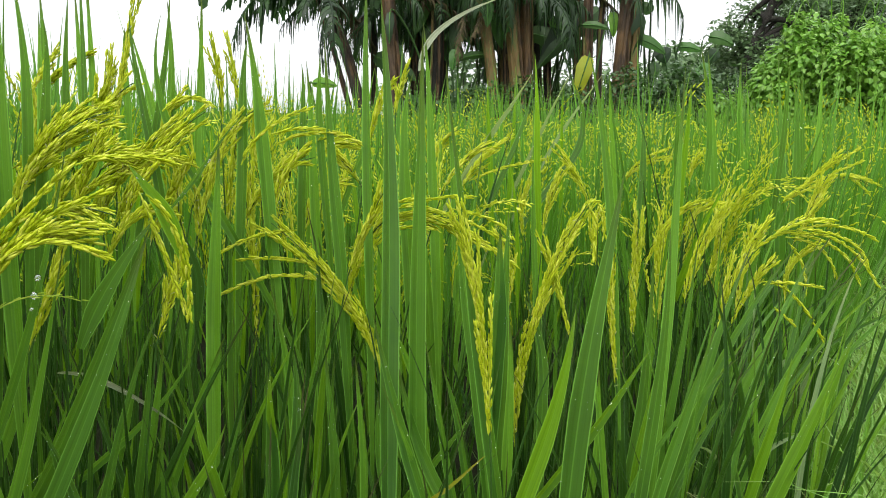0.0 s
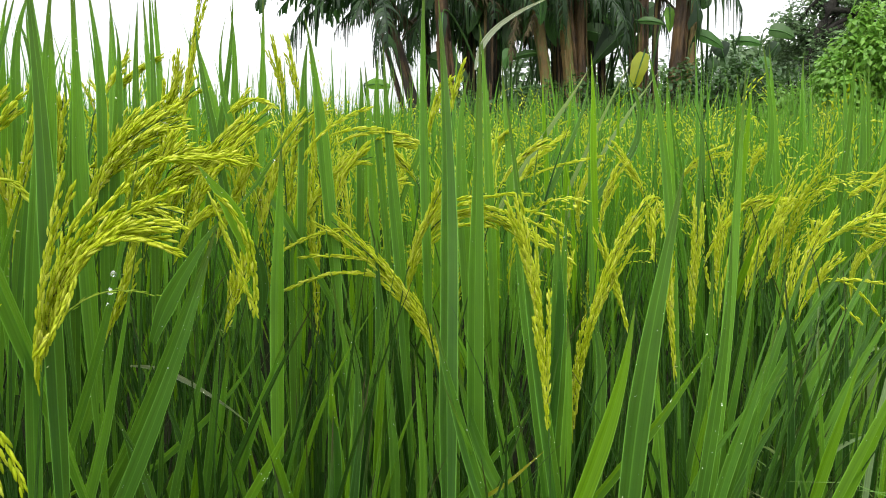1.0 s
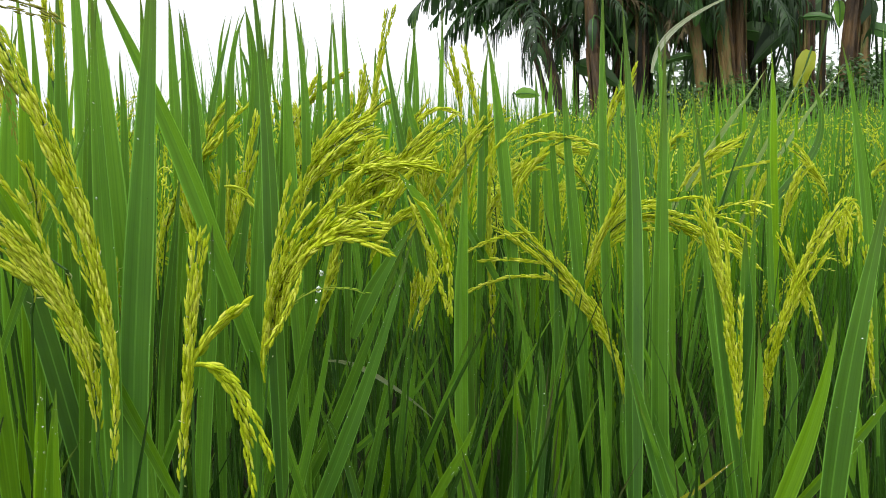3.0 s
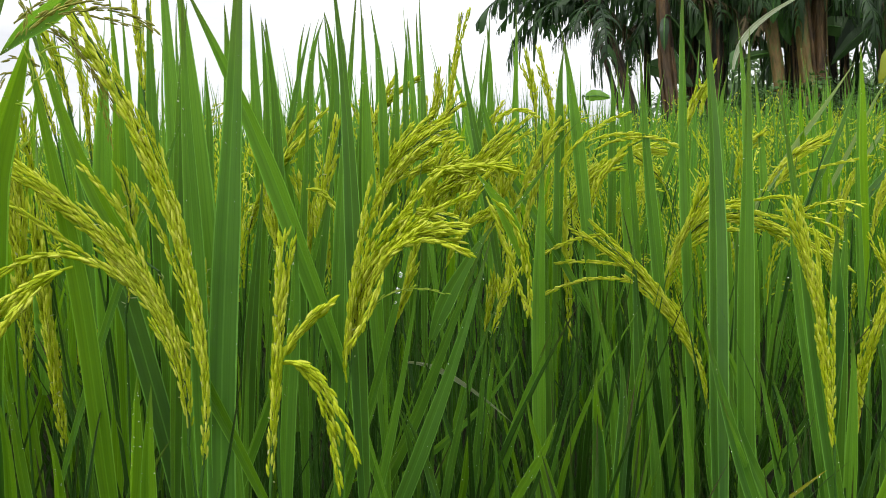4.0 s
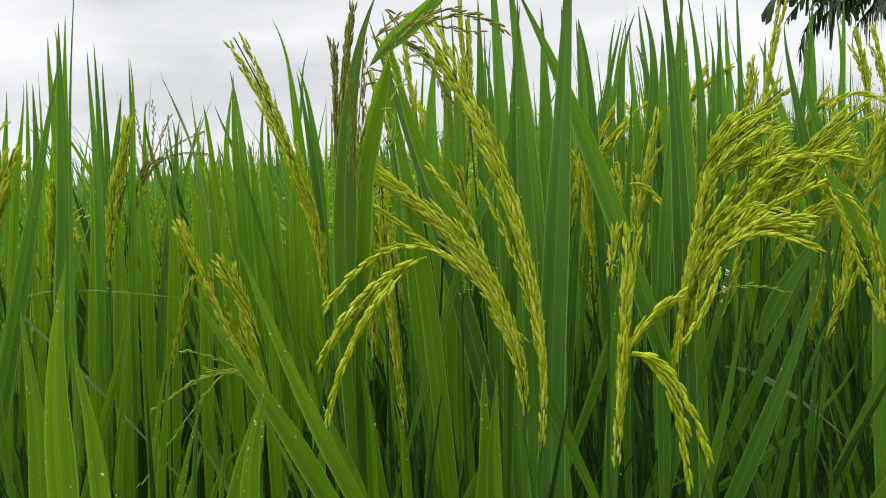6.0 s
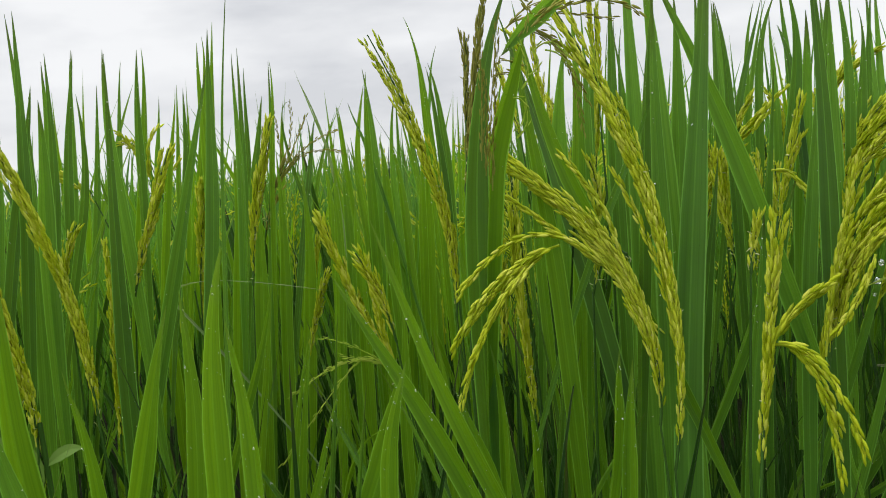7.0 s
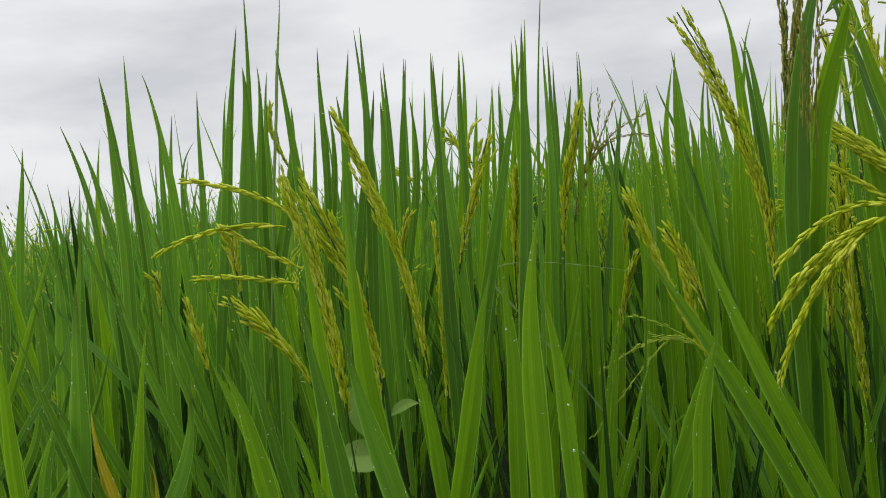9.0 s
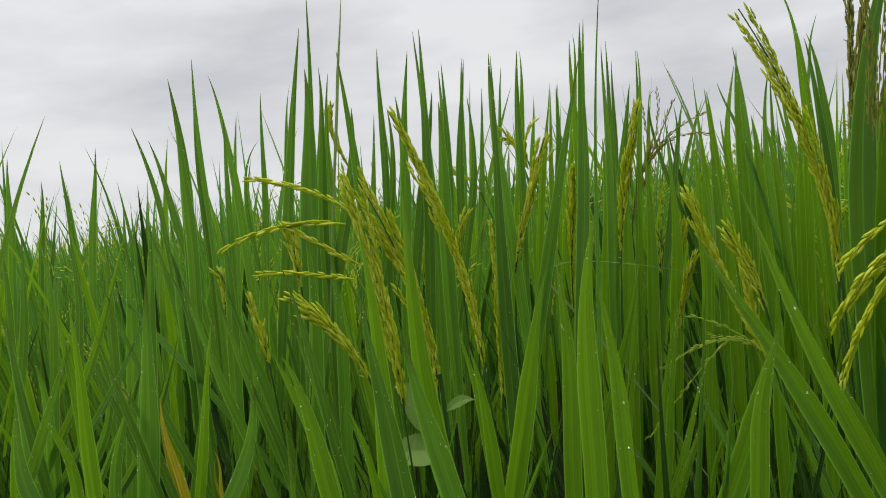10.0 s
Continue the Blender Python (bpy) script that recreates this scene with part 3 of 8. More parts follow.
spray(p, (0.033, 1.073, 0.848), (0.083, 1.071, 0.835), (0.109, 1.067, 0.814))
p = rice_plant(0.300, 1.209, RICE_LABELS['ear'])
ear = panicle(p, (0.300, 1.192, 0.643), (0.302, 1.207, 0.729), (0.307, 1.225, 0.835), 0.0198, 9)
ear = panicle(p, (0.337, 1.195, 0.660), (0.335, 1.210, 0.745), (0.340, 1.226, 0.839), 0.0214, 9)
ear = panicle(p, (0.259, 1.258, 0.735), (0.249, 1.266, 0.785), (0.257, 1.274, 0.828), 0.0172, 9)
p = rice_plant(0.432, 1.273, RICE_LABELS['ear'])
ear = panicle(p, (0.405, 1.300, 0.674), (0.425, 1.312, 0.745), (0.490, 1.331, 0.856), 0.0215, 9)
ear = panicle(p, (0.471, 1.215, 0.772), (0.528, 1.223, 0.813), (0.586, 1.225, 0.822), 0.0165, 6)
ear = panicle(p, (0.446, 1.352, 0.681), (0.473, 1.365, 0.755), (0.472, 1.374, 0.810), 0.0186, 9)
ear = panicle(p, (0.466, 1.249, 0.670), (0.482, 1.263, 0.755), (0.490, 1.272, 0.806), 0.0172, 9)
spray(p, (0.529, 1.221, 0.805), (0.594, 1.223, 0.814), (0.652, 1.221, 0.795))
spray(p, (0.529, 1.221, 0.801), (0.603, 1.219, 0.790), (0.655, 1.210, 0.730))
spray(p, (0.537, 1.241, 0.798), (0.605, 1.238, 0.779), (0.639, 1.230, 0.729))
spray(p, (0.529, 1.240, 0.794), (0.580, 1.237, 0.778), (0.605, 1.231, 0.737))
spray(p, (0.536, 1.202, 0.812), (0.601, 1.200, 0.797), (0.630, 1.194, 0.762))
spray(p, (0.525, 1.219, 0.789), (0.546, 1.213, 0.757), (0.551, 1.206, 0.716))
p = rice_plant(0.385, 1.088, RICE_LABELS['ear'])
ear = panicle(p, (0.391, 1.096, 0.673), (0.413, 1.112, 0.766), (0.464, 1.125, 0.837), 0.0196, 9)
ear = panicle(p, (0.422, 1.148, 0.675), (0.453, 1.159, 0.737), (0.488, 1.166, 0.777), 0.0126, 6)
blade(p, (0.410, 1.107, 0.437), (0.502, 1.135, 0.594), (0.611, 1.161, 0.744), 0.0117, 0)
blade(p, (0.403, 1.154, 0.413), (0.482, 1.189, 0.617), (0.594, 1.223, 0.814), 0.0134, 0)
blade(p, (0.394, 1.014, 0.486), (0.369, 1.024, 0.547), (0.333, 1.024, 0.549), 0.0064, 0, 'pale')
blade(p, (0.415, 1.064, 0.482), (0.467, 1.074, 0.537), (0.524, 1.078, 0.560), 0.0073, 0, 'pale')
spray(p, (0.465, 1.159, 0.742), (0.508, 1.157, 0.727), (0.553, 1.147, 0.665))
spray(p, (0.469, 1.159, 0.738), (0.500, 1.160, 0.742), (0.548, 1.159, 0.736))
spray(p, (0.485, 1.154, 0.707), (0.501, 1.152, 0.695), (0.513, 1.150, 0.684))
p = rice_plant(0.271, 1.010, RICE_LABELS['ear'])
ear = panicle(p, (0.246, 1.036, 0.621), (0.239, 1.052, 0.717), (0.236, 1.066, 0.802), 0.0086, 9)
blade(p, (0.236, 1.069, 0.816), (0.223, 1.092, 0.957), (0.202, 1.108, 1.049), 0.0106, 0)
blade(p, (0.282, 0.981, 0.596), (0.302, 1.020, 0.824), (0.314, 1.054, 1.026), 0.0131, 0)
blade(p, (0.297, 0.966, 0.508), (0.356, 0.994, 0.671), (0.456, 1.020, 0.820), 0.0121, 0)
blade(p, (0.326, 1.013, 0.485), (0.359, 1.042, 0.655), (0.414, 1.069, 0.811), 0.0138, 0)
blade(p, (0.397, 1.014, 0.486), (0.466, 1.042, 0.649), (0.568, 1.070, 0.806), 0.0117, 0)
blade(p, (0.303, 1.060, 0.460), (0.337, 1.090, 0.639), (0.365, 1.119, 0.810), 0.0134, 0)
blade(p, (0.265, 1.059, 0.459), (0.293, 1.085, 0.608), (0.305, 1.115, 0.787), 0.0145, 0)
blade(p, (0.211, 1.012, 0.483), (0.224, 1.028, 0.575), (0.224, 1.042, 0.660), 0.0095, 0)
spray(p, (0.196, 1.025, 0.862), (0.205, 1.021, 0.836), (0.204, 1.014, 0.796))
spray(p, (0.193, 1.044, 0.854), (0.213, 1.046, 0.861), (0.221, 1.039, 0.820))
p = rice_plant(0.645, 1.545, RICE_LABELS['ear'])
ear = panicle(p, (0.622, 1.526, 0.804), (0.678, 1.534, 0.846), (0.770, 1.547, 0.919), 0.0312, 9)
blade(p, (0.659, 1.571, 0.767), (0.658, 1.603, 0.958), (0.653, 1.626, 1.090), 0.0172, 0)
blade(p, (0.685, 1.571, 0.767), (0.690, 1.600, 0.937), (0.678, 1.618, 1.043), 0.0151, 0)
p = rice_plant(0.018, 1.442, RICE_LABELS['ear'])
ear = panicle(p, (0.048, 1.426, 0.841), (0.081, 1.435, 0.889), (0.133, 1.443, 0.933), 0.0232, 9)
ear = panicle(p, (-0.062, 1.396, 0.963), (-0.058, 1.401, 0.996), (-0.043, 1.409, 1.042), 0.0149, 9)
blade(p, (0.039, 1.465, 0.772), (0.032, 1.490, 0.920), (0.022, 1.514, 1.059), 0.0120, 0)
blade(p, (0.114, 1.478, 0.842), (0.162, 1.500, 0.972), (0.169, 1.512, 1.041), 0.0100, 0)
ear = panicle(p, (-0.007, 1.478, 0.850), (0.002, 1.487, 0.900), (0.042, 1.494, 0.940), 0.0201, 9)
spray(p, (0.062, 1.429, 0.855), (0.120, 1.433, 0.878), (0.187, 1.436, 0.892))
p = rice_plant(0.238, 1.453, RICE_LABELS['ear'])
ear = panicle(p, (0.275, 1.475, 0.815), (0.254, 1.483, 0.864), (0.216, 1.489, 0.905), 0.0301, 9)
blade(p, (0.186, 1.453, 0.695), (0.178, 1.490, 0.912), (0.180, 1.516, 1.061), 0.0141, 0)
p = rice_plant(-0.251, 1.161, RICE_LABELS['ear'])
ear = panicle(p, (-0.239, 1.215, 0.802), (-0.223, 1.227, 0.876), (-0.142, 1.238, 0.934), 0.0247, 9)
ear = panicle(p, (-0.238, 1.185, 0.874), (-0.246, 1.191, 0.932), (-0.235, 1.203, 0.988), 0.0198, 9)
ear = panicle(p, (-0.303, 1.110, 0.881), (-0.341, 1.106, 0.937), (-0.319, 1.122, 0.991), 0.0189, 9)
blade(p, (-0.172, 1.154, 0.876), (-0.173, 1.168, 0.969), (-0.178, 1.176, 1.032), 0.0118, 0)
blade(p, (-0.316, 1.165, 0.918), (-0.314, 1.181, 1.016), (-0.318, 1.192, 1.098), 0.0082, 0)
p = rice_plant(-0.186, 1.369, RICE_LABELS['ear'])
ear = panicle(p, (-0.181, 1.375, 0.847), (-0.173, 1.386, 0.911), (-0.099, 1.387, 0.912), 0.0224, 9)
p = rice_plant(-0.350, 0.956, RICE_LABELS['ear'])
ear = panicle(p, (-0.317, 0.992, 0.691), (-0.306, 1.002, 0.748), (-0.299, 1.011, 0.799), 0.0123, 9)
ear = panicle(p, (-0.339, 0.931, 0.834), (-0.307, 0.953, 0.907), (-0.249, 0.981, 0.965), 0.0218, 9)
ear = panicle(p, (-0.291, 0.998, 0.818), (-0.293, 1.008, 0.889), (-0.299, 1.017, 0.963), 0.0230, 9)
ear = panicle(p, (-0.386, 0.977, 0.892), (-0.373, 0.991, 0.956), (-0.340, 1.009, 0.997), 0.0186, 9)
blade(p, (-0.406, 0.976, 0.929), (-0.407, 0.990, 1.021), (-0.409, 1.000, 1.095), 0.0086, 0)
blade(p, (-0.367, 0.925, 0.862), (-0.369, 0.947, 1.010), (-0.371, 0.964, 1.125), 0.0082, 0)
blade(p, (-0.297, 0.954, 0.893), (-0.318, 0.966, 1.015), (-0.327, 0.971, 1.069), 0.0095, 0)
ear = panicle(p, (-0.420, 0.916, 0.918), (-0.388, 0.932, 0.950), (-0.343, 0.950, 0.972), 0.0191, 9)
ear = panicle(p, (-0.277, 1.008, 0.852), (-0.244, 1.031, 0.929), (-0.197, 1.054, 0.977), 0.0215, 9)
p = rice_plant(-0.400, 1.068, RICE_LABELS['ear'])
blade(p, (-0.355, 1.073, 0.871), (-0.339, 1.095, 0.998), (-0.332, 1.115, 1.119), 0.0100, 0)
blade(p, (-0.307, 1.128, 0.889), (-0.306, 1.146, 1.001), (-0.309, 1.169, 1.134), 0.0090, 0)
blade(p, (-0.427, 1.077, 0.898), (-0.443, 1.096, 1.011), (-0.452, 1.115, 1.124), 0.0100, 0)
blade(p, (-0.447, 1.135, 0.939), (-0.451, 1.151, 1.036), (-0.455, 1.169, 1.140), 0.0090, 0)
ear = panicle(p, (-0.376, 1.036, 0.910), (-0.371, 1.053, 1.007), (-0.355, 1.075, 1.114), 0.0070, 6)
blade(p, (-0.477, 1.061, 0.951), (-0.478, 1.072, 1.021), (-0.484, 1.080, 1.087), 0.0095, 0)
ear = panicle(p, (-0.438, 1.073, 0.941), (-0.412, 1.089, 0.987), (-0.402, 1.101, 1.041), 0.0142, 9)
ear = panicle(p, (-0.416, 1.012, 0.814), (-0.383, 1.023, 0.875), (-0.343, 1.030, 0.916), 0.0204, 9)
ear = panicle(p, (-0.391, 1.026, 0.895), (-0.350, 1.029, 0.909), (-0.295, 1.029, 0.906), 0.0164, 9)
blade(p, (-0.334, 1.108, 0.937), (-0.336, 1.122, 1.031), (-0.339, 1.133, 1.109), 0.0095, 0)
blade(p, (-0.382, 1.092, 0.939), (-0.385, 1.103, 1.017), (-0.387, 1.111, 1.072), 0.0095, 0)
p = rice_plant(0.178, 1.554, RICE_LABELS['ear'])
ear = panicle(p, (0.175, 1.560, 0.728), (0.168, 1.573, 0.802), (0.194, 1.586, 0.877), 0.0258, 9)
p = rice_plant(0.529, 1.767, RICE_LABELS['ear'])
ear = panicle(p, (0.546, 1.782, 0.822), (0.563, 1.793, 0.882), (0.618, 1.798, 0.913), 0.0268, 9)
blade(p, (0.523, 1.772, 0.761), (0.525, 1.800, 0.930), (0.512, 1.821, 1.050), 0.0146, 0)
p = rice_plant(0.388, 1.771, RICE_LABELS['ear'])
ear = panicle(p, (0.400, 1.777, 0.796), (0.423, 1.787, 0.856), (0.496, 1.793, 0.887), 0.0268, 9)
p = rice_plant(0.541, 1.339, RICE_LABELS['ear'])
ear = panicle(p, (0.594, 1.366, 0.757), (0.630, 1.379, 0.831), (0.657, 1.388, 0.886), 0.0242, 9)
blade(p, (0.542, 1.325, 0.517), (0.615, 1.338, 0.592), (0.667, 1.334, 0.565), 0.0075, 0, 'pale')
p = rice_plant(-0.215, 0.819, RICE_LABELS['ear'])
blade(p, (-0.222, 0.893, 0.700), (-0.224, 0.916, 0.832), (-0.222, 0.934, 0.943), 0.0146, 0)
blade(p, (-0.146, 0.822, 0.575), (-0.147, 0.833, 0.640), (-0.150, 0.844, 0.704), 0.0138, 0)
blade(p, (-0.216, 0.775, 0.598), (-0.198, 0.781, 0.633), (-0.179, 0.787, 0.672), 0.0086, 0, 'fresh')
blade(p, (-0.190, 0.803, 0.584), (-0.204, 0.810, 0.628), (-0.219, 0.818, 0.676), 0.0078, 0, 'fresh')
blade(p, (-0.284, 0.820, 0.573), (-0.273, 0.837, 0.669), (-0.266, 0.850, 0.746), 0.0080, 0)
blade(p, (-0.202, 0.750, 0.839), (-0.217, 0.746, 0.883), (-0.238, 0.739, 0.922), 0.0165, 0, 'fresh', True)
blade(p, (-0.233, 0.877, 0.749), (-0.233, 0.877, 0.800), (-0.245, 0.873, 0.851), 0.0140, 0, 'dark', True)
blade(p, (-0.216, 0.757, 0.878), (-0.184, 0.765, 0.919), (-0.150, 0.773, 0.963), 0.0040, 0, 'green', True)
ear = panicle(p, (-0.261, 0.835, 0.736), (-0.247, 0.847, 0.784), (-0.239, 0.858, 0.832), 0.0122, 9)
blade(p, (-0.125, 0.814, 0.575), (-0.123, 0.833, 0.683), (-0.130, 0.842, 0.739), 0.0126, 0)
p = rice_plant(0.361, 0.889, RICE_LABELS['leaf'])
blade(p, (0.377, 0.921, 0.534), (0.404, 0.937, 0.630), (0.424, 0.949, 0.699), 0.0116, 0, 'fresh')
blade(p, (0.382, 0.874, 0.558), (0.429, 0.891, 0.655), (0.471, 0.905, 0.735), 0.0146, 0, 'fresh')
p = rice_plant(0.577, 1.656, RICE_LABELS['leaf'])
blade(p, (0.570, 1.673, 0.774), (0.557, 1.707, 0.978), (0.551, 1.728, 1.102), 0.0149, 0)
p = rice_plant(0.661, 1.771, RICE_LABELS['leaf'])
blade(p, (0.658, 1.783, 0.823), (0.653, 1.808, 0.968), (0.657, 1.829, 1.094), 0.0122, 0)
p = rice_plant(0.763, 1.674, RICE_LABELS['ear'])
blade(p, (0.772, 1.681, 0.811), (0.777, 1.710, 0.981), (0.785, 1.727, 1.083), 0.0138, 0)
ear = panicle(p, (0.780, 1.685, 0.834), (0.825, 1.689, 0.857), (0.883, 1.686, 0.835), 0.0252, 9)
p = rice_plant(-0.377, 0.808, RICE_LABELS['ear'])
blade(p, (-0.362, 0.773, 0.596), (-0.310, 0.792, 0.708), (-0.252, 0.819, 0.860), 0.0129, 0)
blade(p, (-0.356, 0.823, 0.708), (-0.306, 0.846, 0.686), (-0.250, 0.868, 0.627), 0.0075, 20, 'silver', True)
blade(p, (-0.296, 0.749, 0.756), (-0.267, 0.761, 0.823), (-0.232, 0.773, 0.867), 0.0170, 0, 'green', True)
ear = panicle(p, (-0.375, 0.821, 0.898), (-0.349, 0.836, 0.939), (-0.303, 0.856, 0.964), 0.0207, 9)
ear = panicle(p, (-0.368, 0.875, 0.887), (-0.338, 0.891, 0.924), (-0.249, 0.920, 0.912), 0.0155, 9)
ear = panicle(p, (-0.345, 0.755, 0.748), (-0.329, 0.770, 0.809), (-0.316, 0.780, 0.848), 0.0115, 9)
ear = panicle(p, (-0.398, 0.858, 0.843), (-0.393, 0.869, 0.900), (-0.399, 0.876, 0.958), 0.0181, 9)
blade(p, (-0.361, 0.763, 0.833), (-0.370, 0.781, 0.970), (-0.376, 0.799, 1.106), 0.0138, 0)
blade(p, (-0.393, 0.774, 0.633), (-0.376, 0.789, 0.693), (-0.371, 0.802, 0.765), 0.0085, 0)
blade(p, (-0.359, 0.831, 0.580), (-0.274, 0.872, 0.660), (-0.238, 0.894, 0.722), 0.0077, 0)
ear = panicle(p, (-0.362, 0.873, 0.861), (-0.325, 0.891, 0.898), (-0.277, 0.912, 0.921), 0.0194, 9)
ear = panicle(p, (-0.401, 0.805, 0.851), (-0.378, 0.819, 0.892), (-0.343, 0.835, 0.920), 0.0171, 9)
ear = panicle(p, (-0.423, 0.788, 0.791), (-0.432, 0.796, 0.864), (-0.436, 0.803, 0.912), 0.0098, 9)
ear = panicle(p, (-0.308, 0.831, 0.811), (-0.285, 0.846, 0.858), (-0.251, 0.860, 0.874), 0.0146, 9)
spray(p, (-0.228, 0.727, 0.899), (-0.215, 0.731, 0.860), (-0.194, 0.737, 0.789))
spray(p, (-0.223, 0.728, 0.897), (-0.204, 0.734, 0.870), (-0.197, 0.736, 0.828))
spray(p, (-0.197, 0.736, 0.865), (-0.193, 0.737, 0.833), (-0.193, 0.737, 0.793))
p = rice_plant(0.246, 1.678, RICE_LABELS['leaf'])
blade(p, (0.263, 1.685, 0.861), (0.296, 1.699, 0.940), (0.271, 1.716, 1.042), 0.0138, 0)
p = rice_plant(0.409, 1.656, RICE_LABELS['leaf'])
blade(p, (0.414, 1.667, 0.750), (0.423, 1.691, 0.885), (0.415, 1.710, 0.999), 0.0161, 0)
p = rice_plant(-0.034, 1.138, RICE_LABELS['leaf'])
blade(p, (-0.104, 1.116, 0.516), (-0.122, 1.145, 0.686), (-0.120, 1.164, 0.795), 0.0158, 0)
blade(p, (-0.026, 1.113, 0.789), (-0.032, 1.137, 0.931), (-0.019, 1.152, 1.020), 0.0166, 0)
blade(p, (0.010, 1.165, 0.797), (-0.001, 1.194, 0.968), (-0.014, 1.215, 1.093), 0.0126, 0)
blade(p, (-0.016, 1.204, 1.026), (0.017, 1.215, 1.089), (0.101, 1.222, 1.128), 0.0070, 35, 'silver', True)
p = rice_plant(-0.538, 1.143, RICE_LABELS['ear'])
blade(p, (-0.532, 1.182, 0.922), (-0.542, 1.202, 1.038), (-0.552, 1.219, 1.139), 0.0110, 0)
ear = panicle(p, (-0.526, 1.138, 0.961), (-0.504, 1.146, 1.005), (-0.449, 1.152, 1.043), 0.0120, 9)
ear = panicle(p, (-0.541, 1.129, 0.908), (-0.526, 1.138, 0.961), (-0.542, 1.145, 1.005), 0.0151, 9)
p = rice_plant(-0.386, 1.228, RICE_LABELS['leaf'])
blade(p, (-0.397, 1.235, 0.930), (-0.419, 1.250, 1.019), (-0.445, 1.261, 1.084), 0.0099, 0)
p = rice_plant(-0.140, 1.254, RICE_LABELS['ear'])
blade(p, (-0.106, 1.283, 0.899), (-0.085, 1.296, 0.976), (-0.091, 1.306, 1.035), 0.0103, 0)
ear = panicle(p, (-0.105, 1.276, 0.857), (-0.131, 1.281, 0.890), (-0.175, 1.287, 0.924), 0.0189, 9)
ear = panicle(p, (-0.190, 1.260, 0.771), (-0.173, 1.272, 0.839), (-0.122, 1.277, 0.865), 0.0207, 9)
blade(p, (-0.156, 1.218, 0.912), (-0.162, 1.229, 0.994), (-0.161, 1.238, 1.051), 0.0107, 0)
p = rice_plant(-0.338, 0.624, RICE_LABELS['ear'])
ear = panicle(p, (-0.307, 0.594, 0.776), (-0.282, 0.607, 0.862), (-0.221, 0.634, 0.881), 0.0150, 10)
spray(p, (-0.305, 0.582, 0.780), (-0.296, 0.587, 0.850), (-0.280, 0.595, 0.923))
spray(p, (-0.311, 0.599, 0.783), (-0.287, 0.612, 0.861), (-0.239, 0.633, 0.925))
spray(p, (-0.305, 0.595, 0.794), (-0.275, 0.611, 0.868), (-0.214, 0.636, 0.908))
spray(p, (-0.299, 0.592, 0.804), (-0.268, 0.607, 0.869), (-0.214, 0.630, 0.861))
spray(p, (-0.309, 0.607, 0.804), (-0.297, 0.613, 0.861), (-0.277, 0.623, 0.899))
spray(p, (-0.306, 0.588, 0.791), (-0.296, 0.593, 0.857), (-0.277, 0.603, 0.913))
spray(p, (-0.316, 0.603, 0.758), (-0.313, 0.605, 0.800), (-0.295, 0.614, 0.872))
spray(p, (-0.298, 0.592, 0.800), (-0.280, 0.601, 0.852), (-0.248, 0.617, 0.885))
spray(p, (-0.307, 0.594, 0.780), (-0.291, 0.603, 0.838), (-0.258, 0.619, 0.892))
blade(p, (-0.358, 0.617, 0.857), (-0.391, 0.597, 0.983), (-0.420, 0.577, 1.083), 0.0160, 0)
blade(p, (-0.315, 0.625, 0.809), (-0.325, 0.646, 0.968), (-0.336, 0.663, 1.100), 0.0133, 0)
blade(p, (-0.338, 0.632, 0.766), (-0.337, 0.658, 0.930), (-0.326, 0.686, 1.089), 0.0107, 0)
blade(p, (-0.325, 0.658, 0.626), (-0.301, 0.683, 0.737), (-0.280, 0.710, 0.864), 0.0093, 0)
blade(p, (-0.309, 0.683, 0.616), (-0.264, 0.718, 0.745), (-0.228, 0.748, 0.859), 0.0138, 0)
blade(p, (-0.280, 0.703, 0.610), (-0.298, 0.705, 0.664), (-0.314, 0.705, 0.702), 0.0075, 0)
blade(p, (-0.363, 0.589, 0.748), (-0.360, 0.601, 0.822), (-0.356, 0.612, 0.886), 0.0121, 0)
blade(p, (-0.374, 0.640, 0.827), (-0.374, 0.653, 0.911), (-0.370, 0.670, 1.000), 0.0080, 0)
ear = panicle(p, (-0.388, 0.693, 0.849), (-0.382, 0.706, 0.907), (-0.372, 0.722, 0.973), 0.0097, 6)
ear = panicle(p, (-0.340, 0.547, 0.846), (-0.338, 0.551, 0.867), (-0.336, 0.555, 0.885), 0.0039, 3)
spray(p, (-0.297, 0.616, 0.819), (-0.271, 0.629, 0.832), (-0.241, 0.642, 0.826), "straw")
spray(p, (-0.269, 0.584, 0.855), (-0.277, 0.577, 0.830), (-0.289, 0.569, 0.805))
spray(p, (-0.367, 0.666, 0.913), (-0.357, 0.668, 0.905), (-0.343, 0.670, 0.886))
spray(p, (-0.429, 0.744, 0.946), (-0.415, 0.756, 0.973), (-0.397, 0.768, 0.989))
spray(p, (-0.371, 0.655, 0.914), (-0.358, 0.662, 0.908), (-0.347, 0.665, 0.890))
p = rice_plant(-0.365, 0.439, RICE_LABELS['ear'])
ear = panicle(p, (-0.284, 0.433, 0.745), (-0.282, 0.446, 0.820), (-0.277, 0.459, 0.896), 0.0076, 7)
ear = panicle(p, (-0.384, 0.485, 0.744), (-0.410, 0.492, 0.849), (-0.500, 0.476, 0.944), 0.0190, 15)
ear = panicle(p, (-0.363, 0.467, 0.721), (-0.375, 0.488, 0.882), (-0.451, 0.488, 1.054), 0.0165, 16)
blade(p, (-0.384, 0.518, 0.686), (-0.390, 0.556, 0.871), (-0.388, 0.609, 1.146), 0.0201, 0)
blade(p, (-0.377, 0.421, 0.733), (-0.375, 0.429, 0.775), (-0.377, 0.433, 0.812), 0.0100, 0, 'fresh')
blade(p, (-0.428, 0.360, 0.721), (-0.460, 0.339, 0.818), (-0.489, 0.321, 0.915), 0.0104, 0, 'fresh')
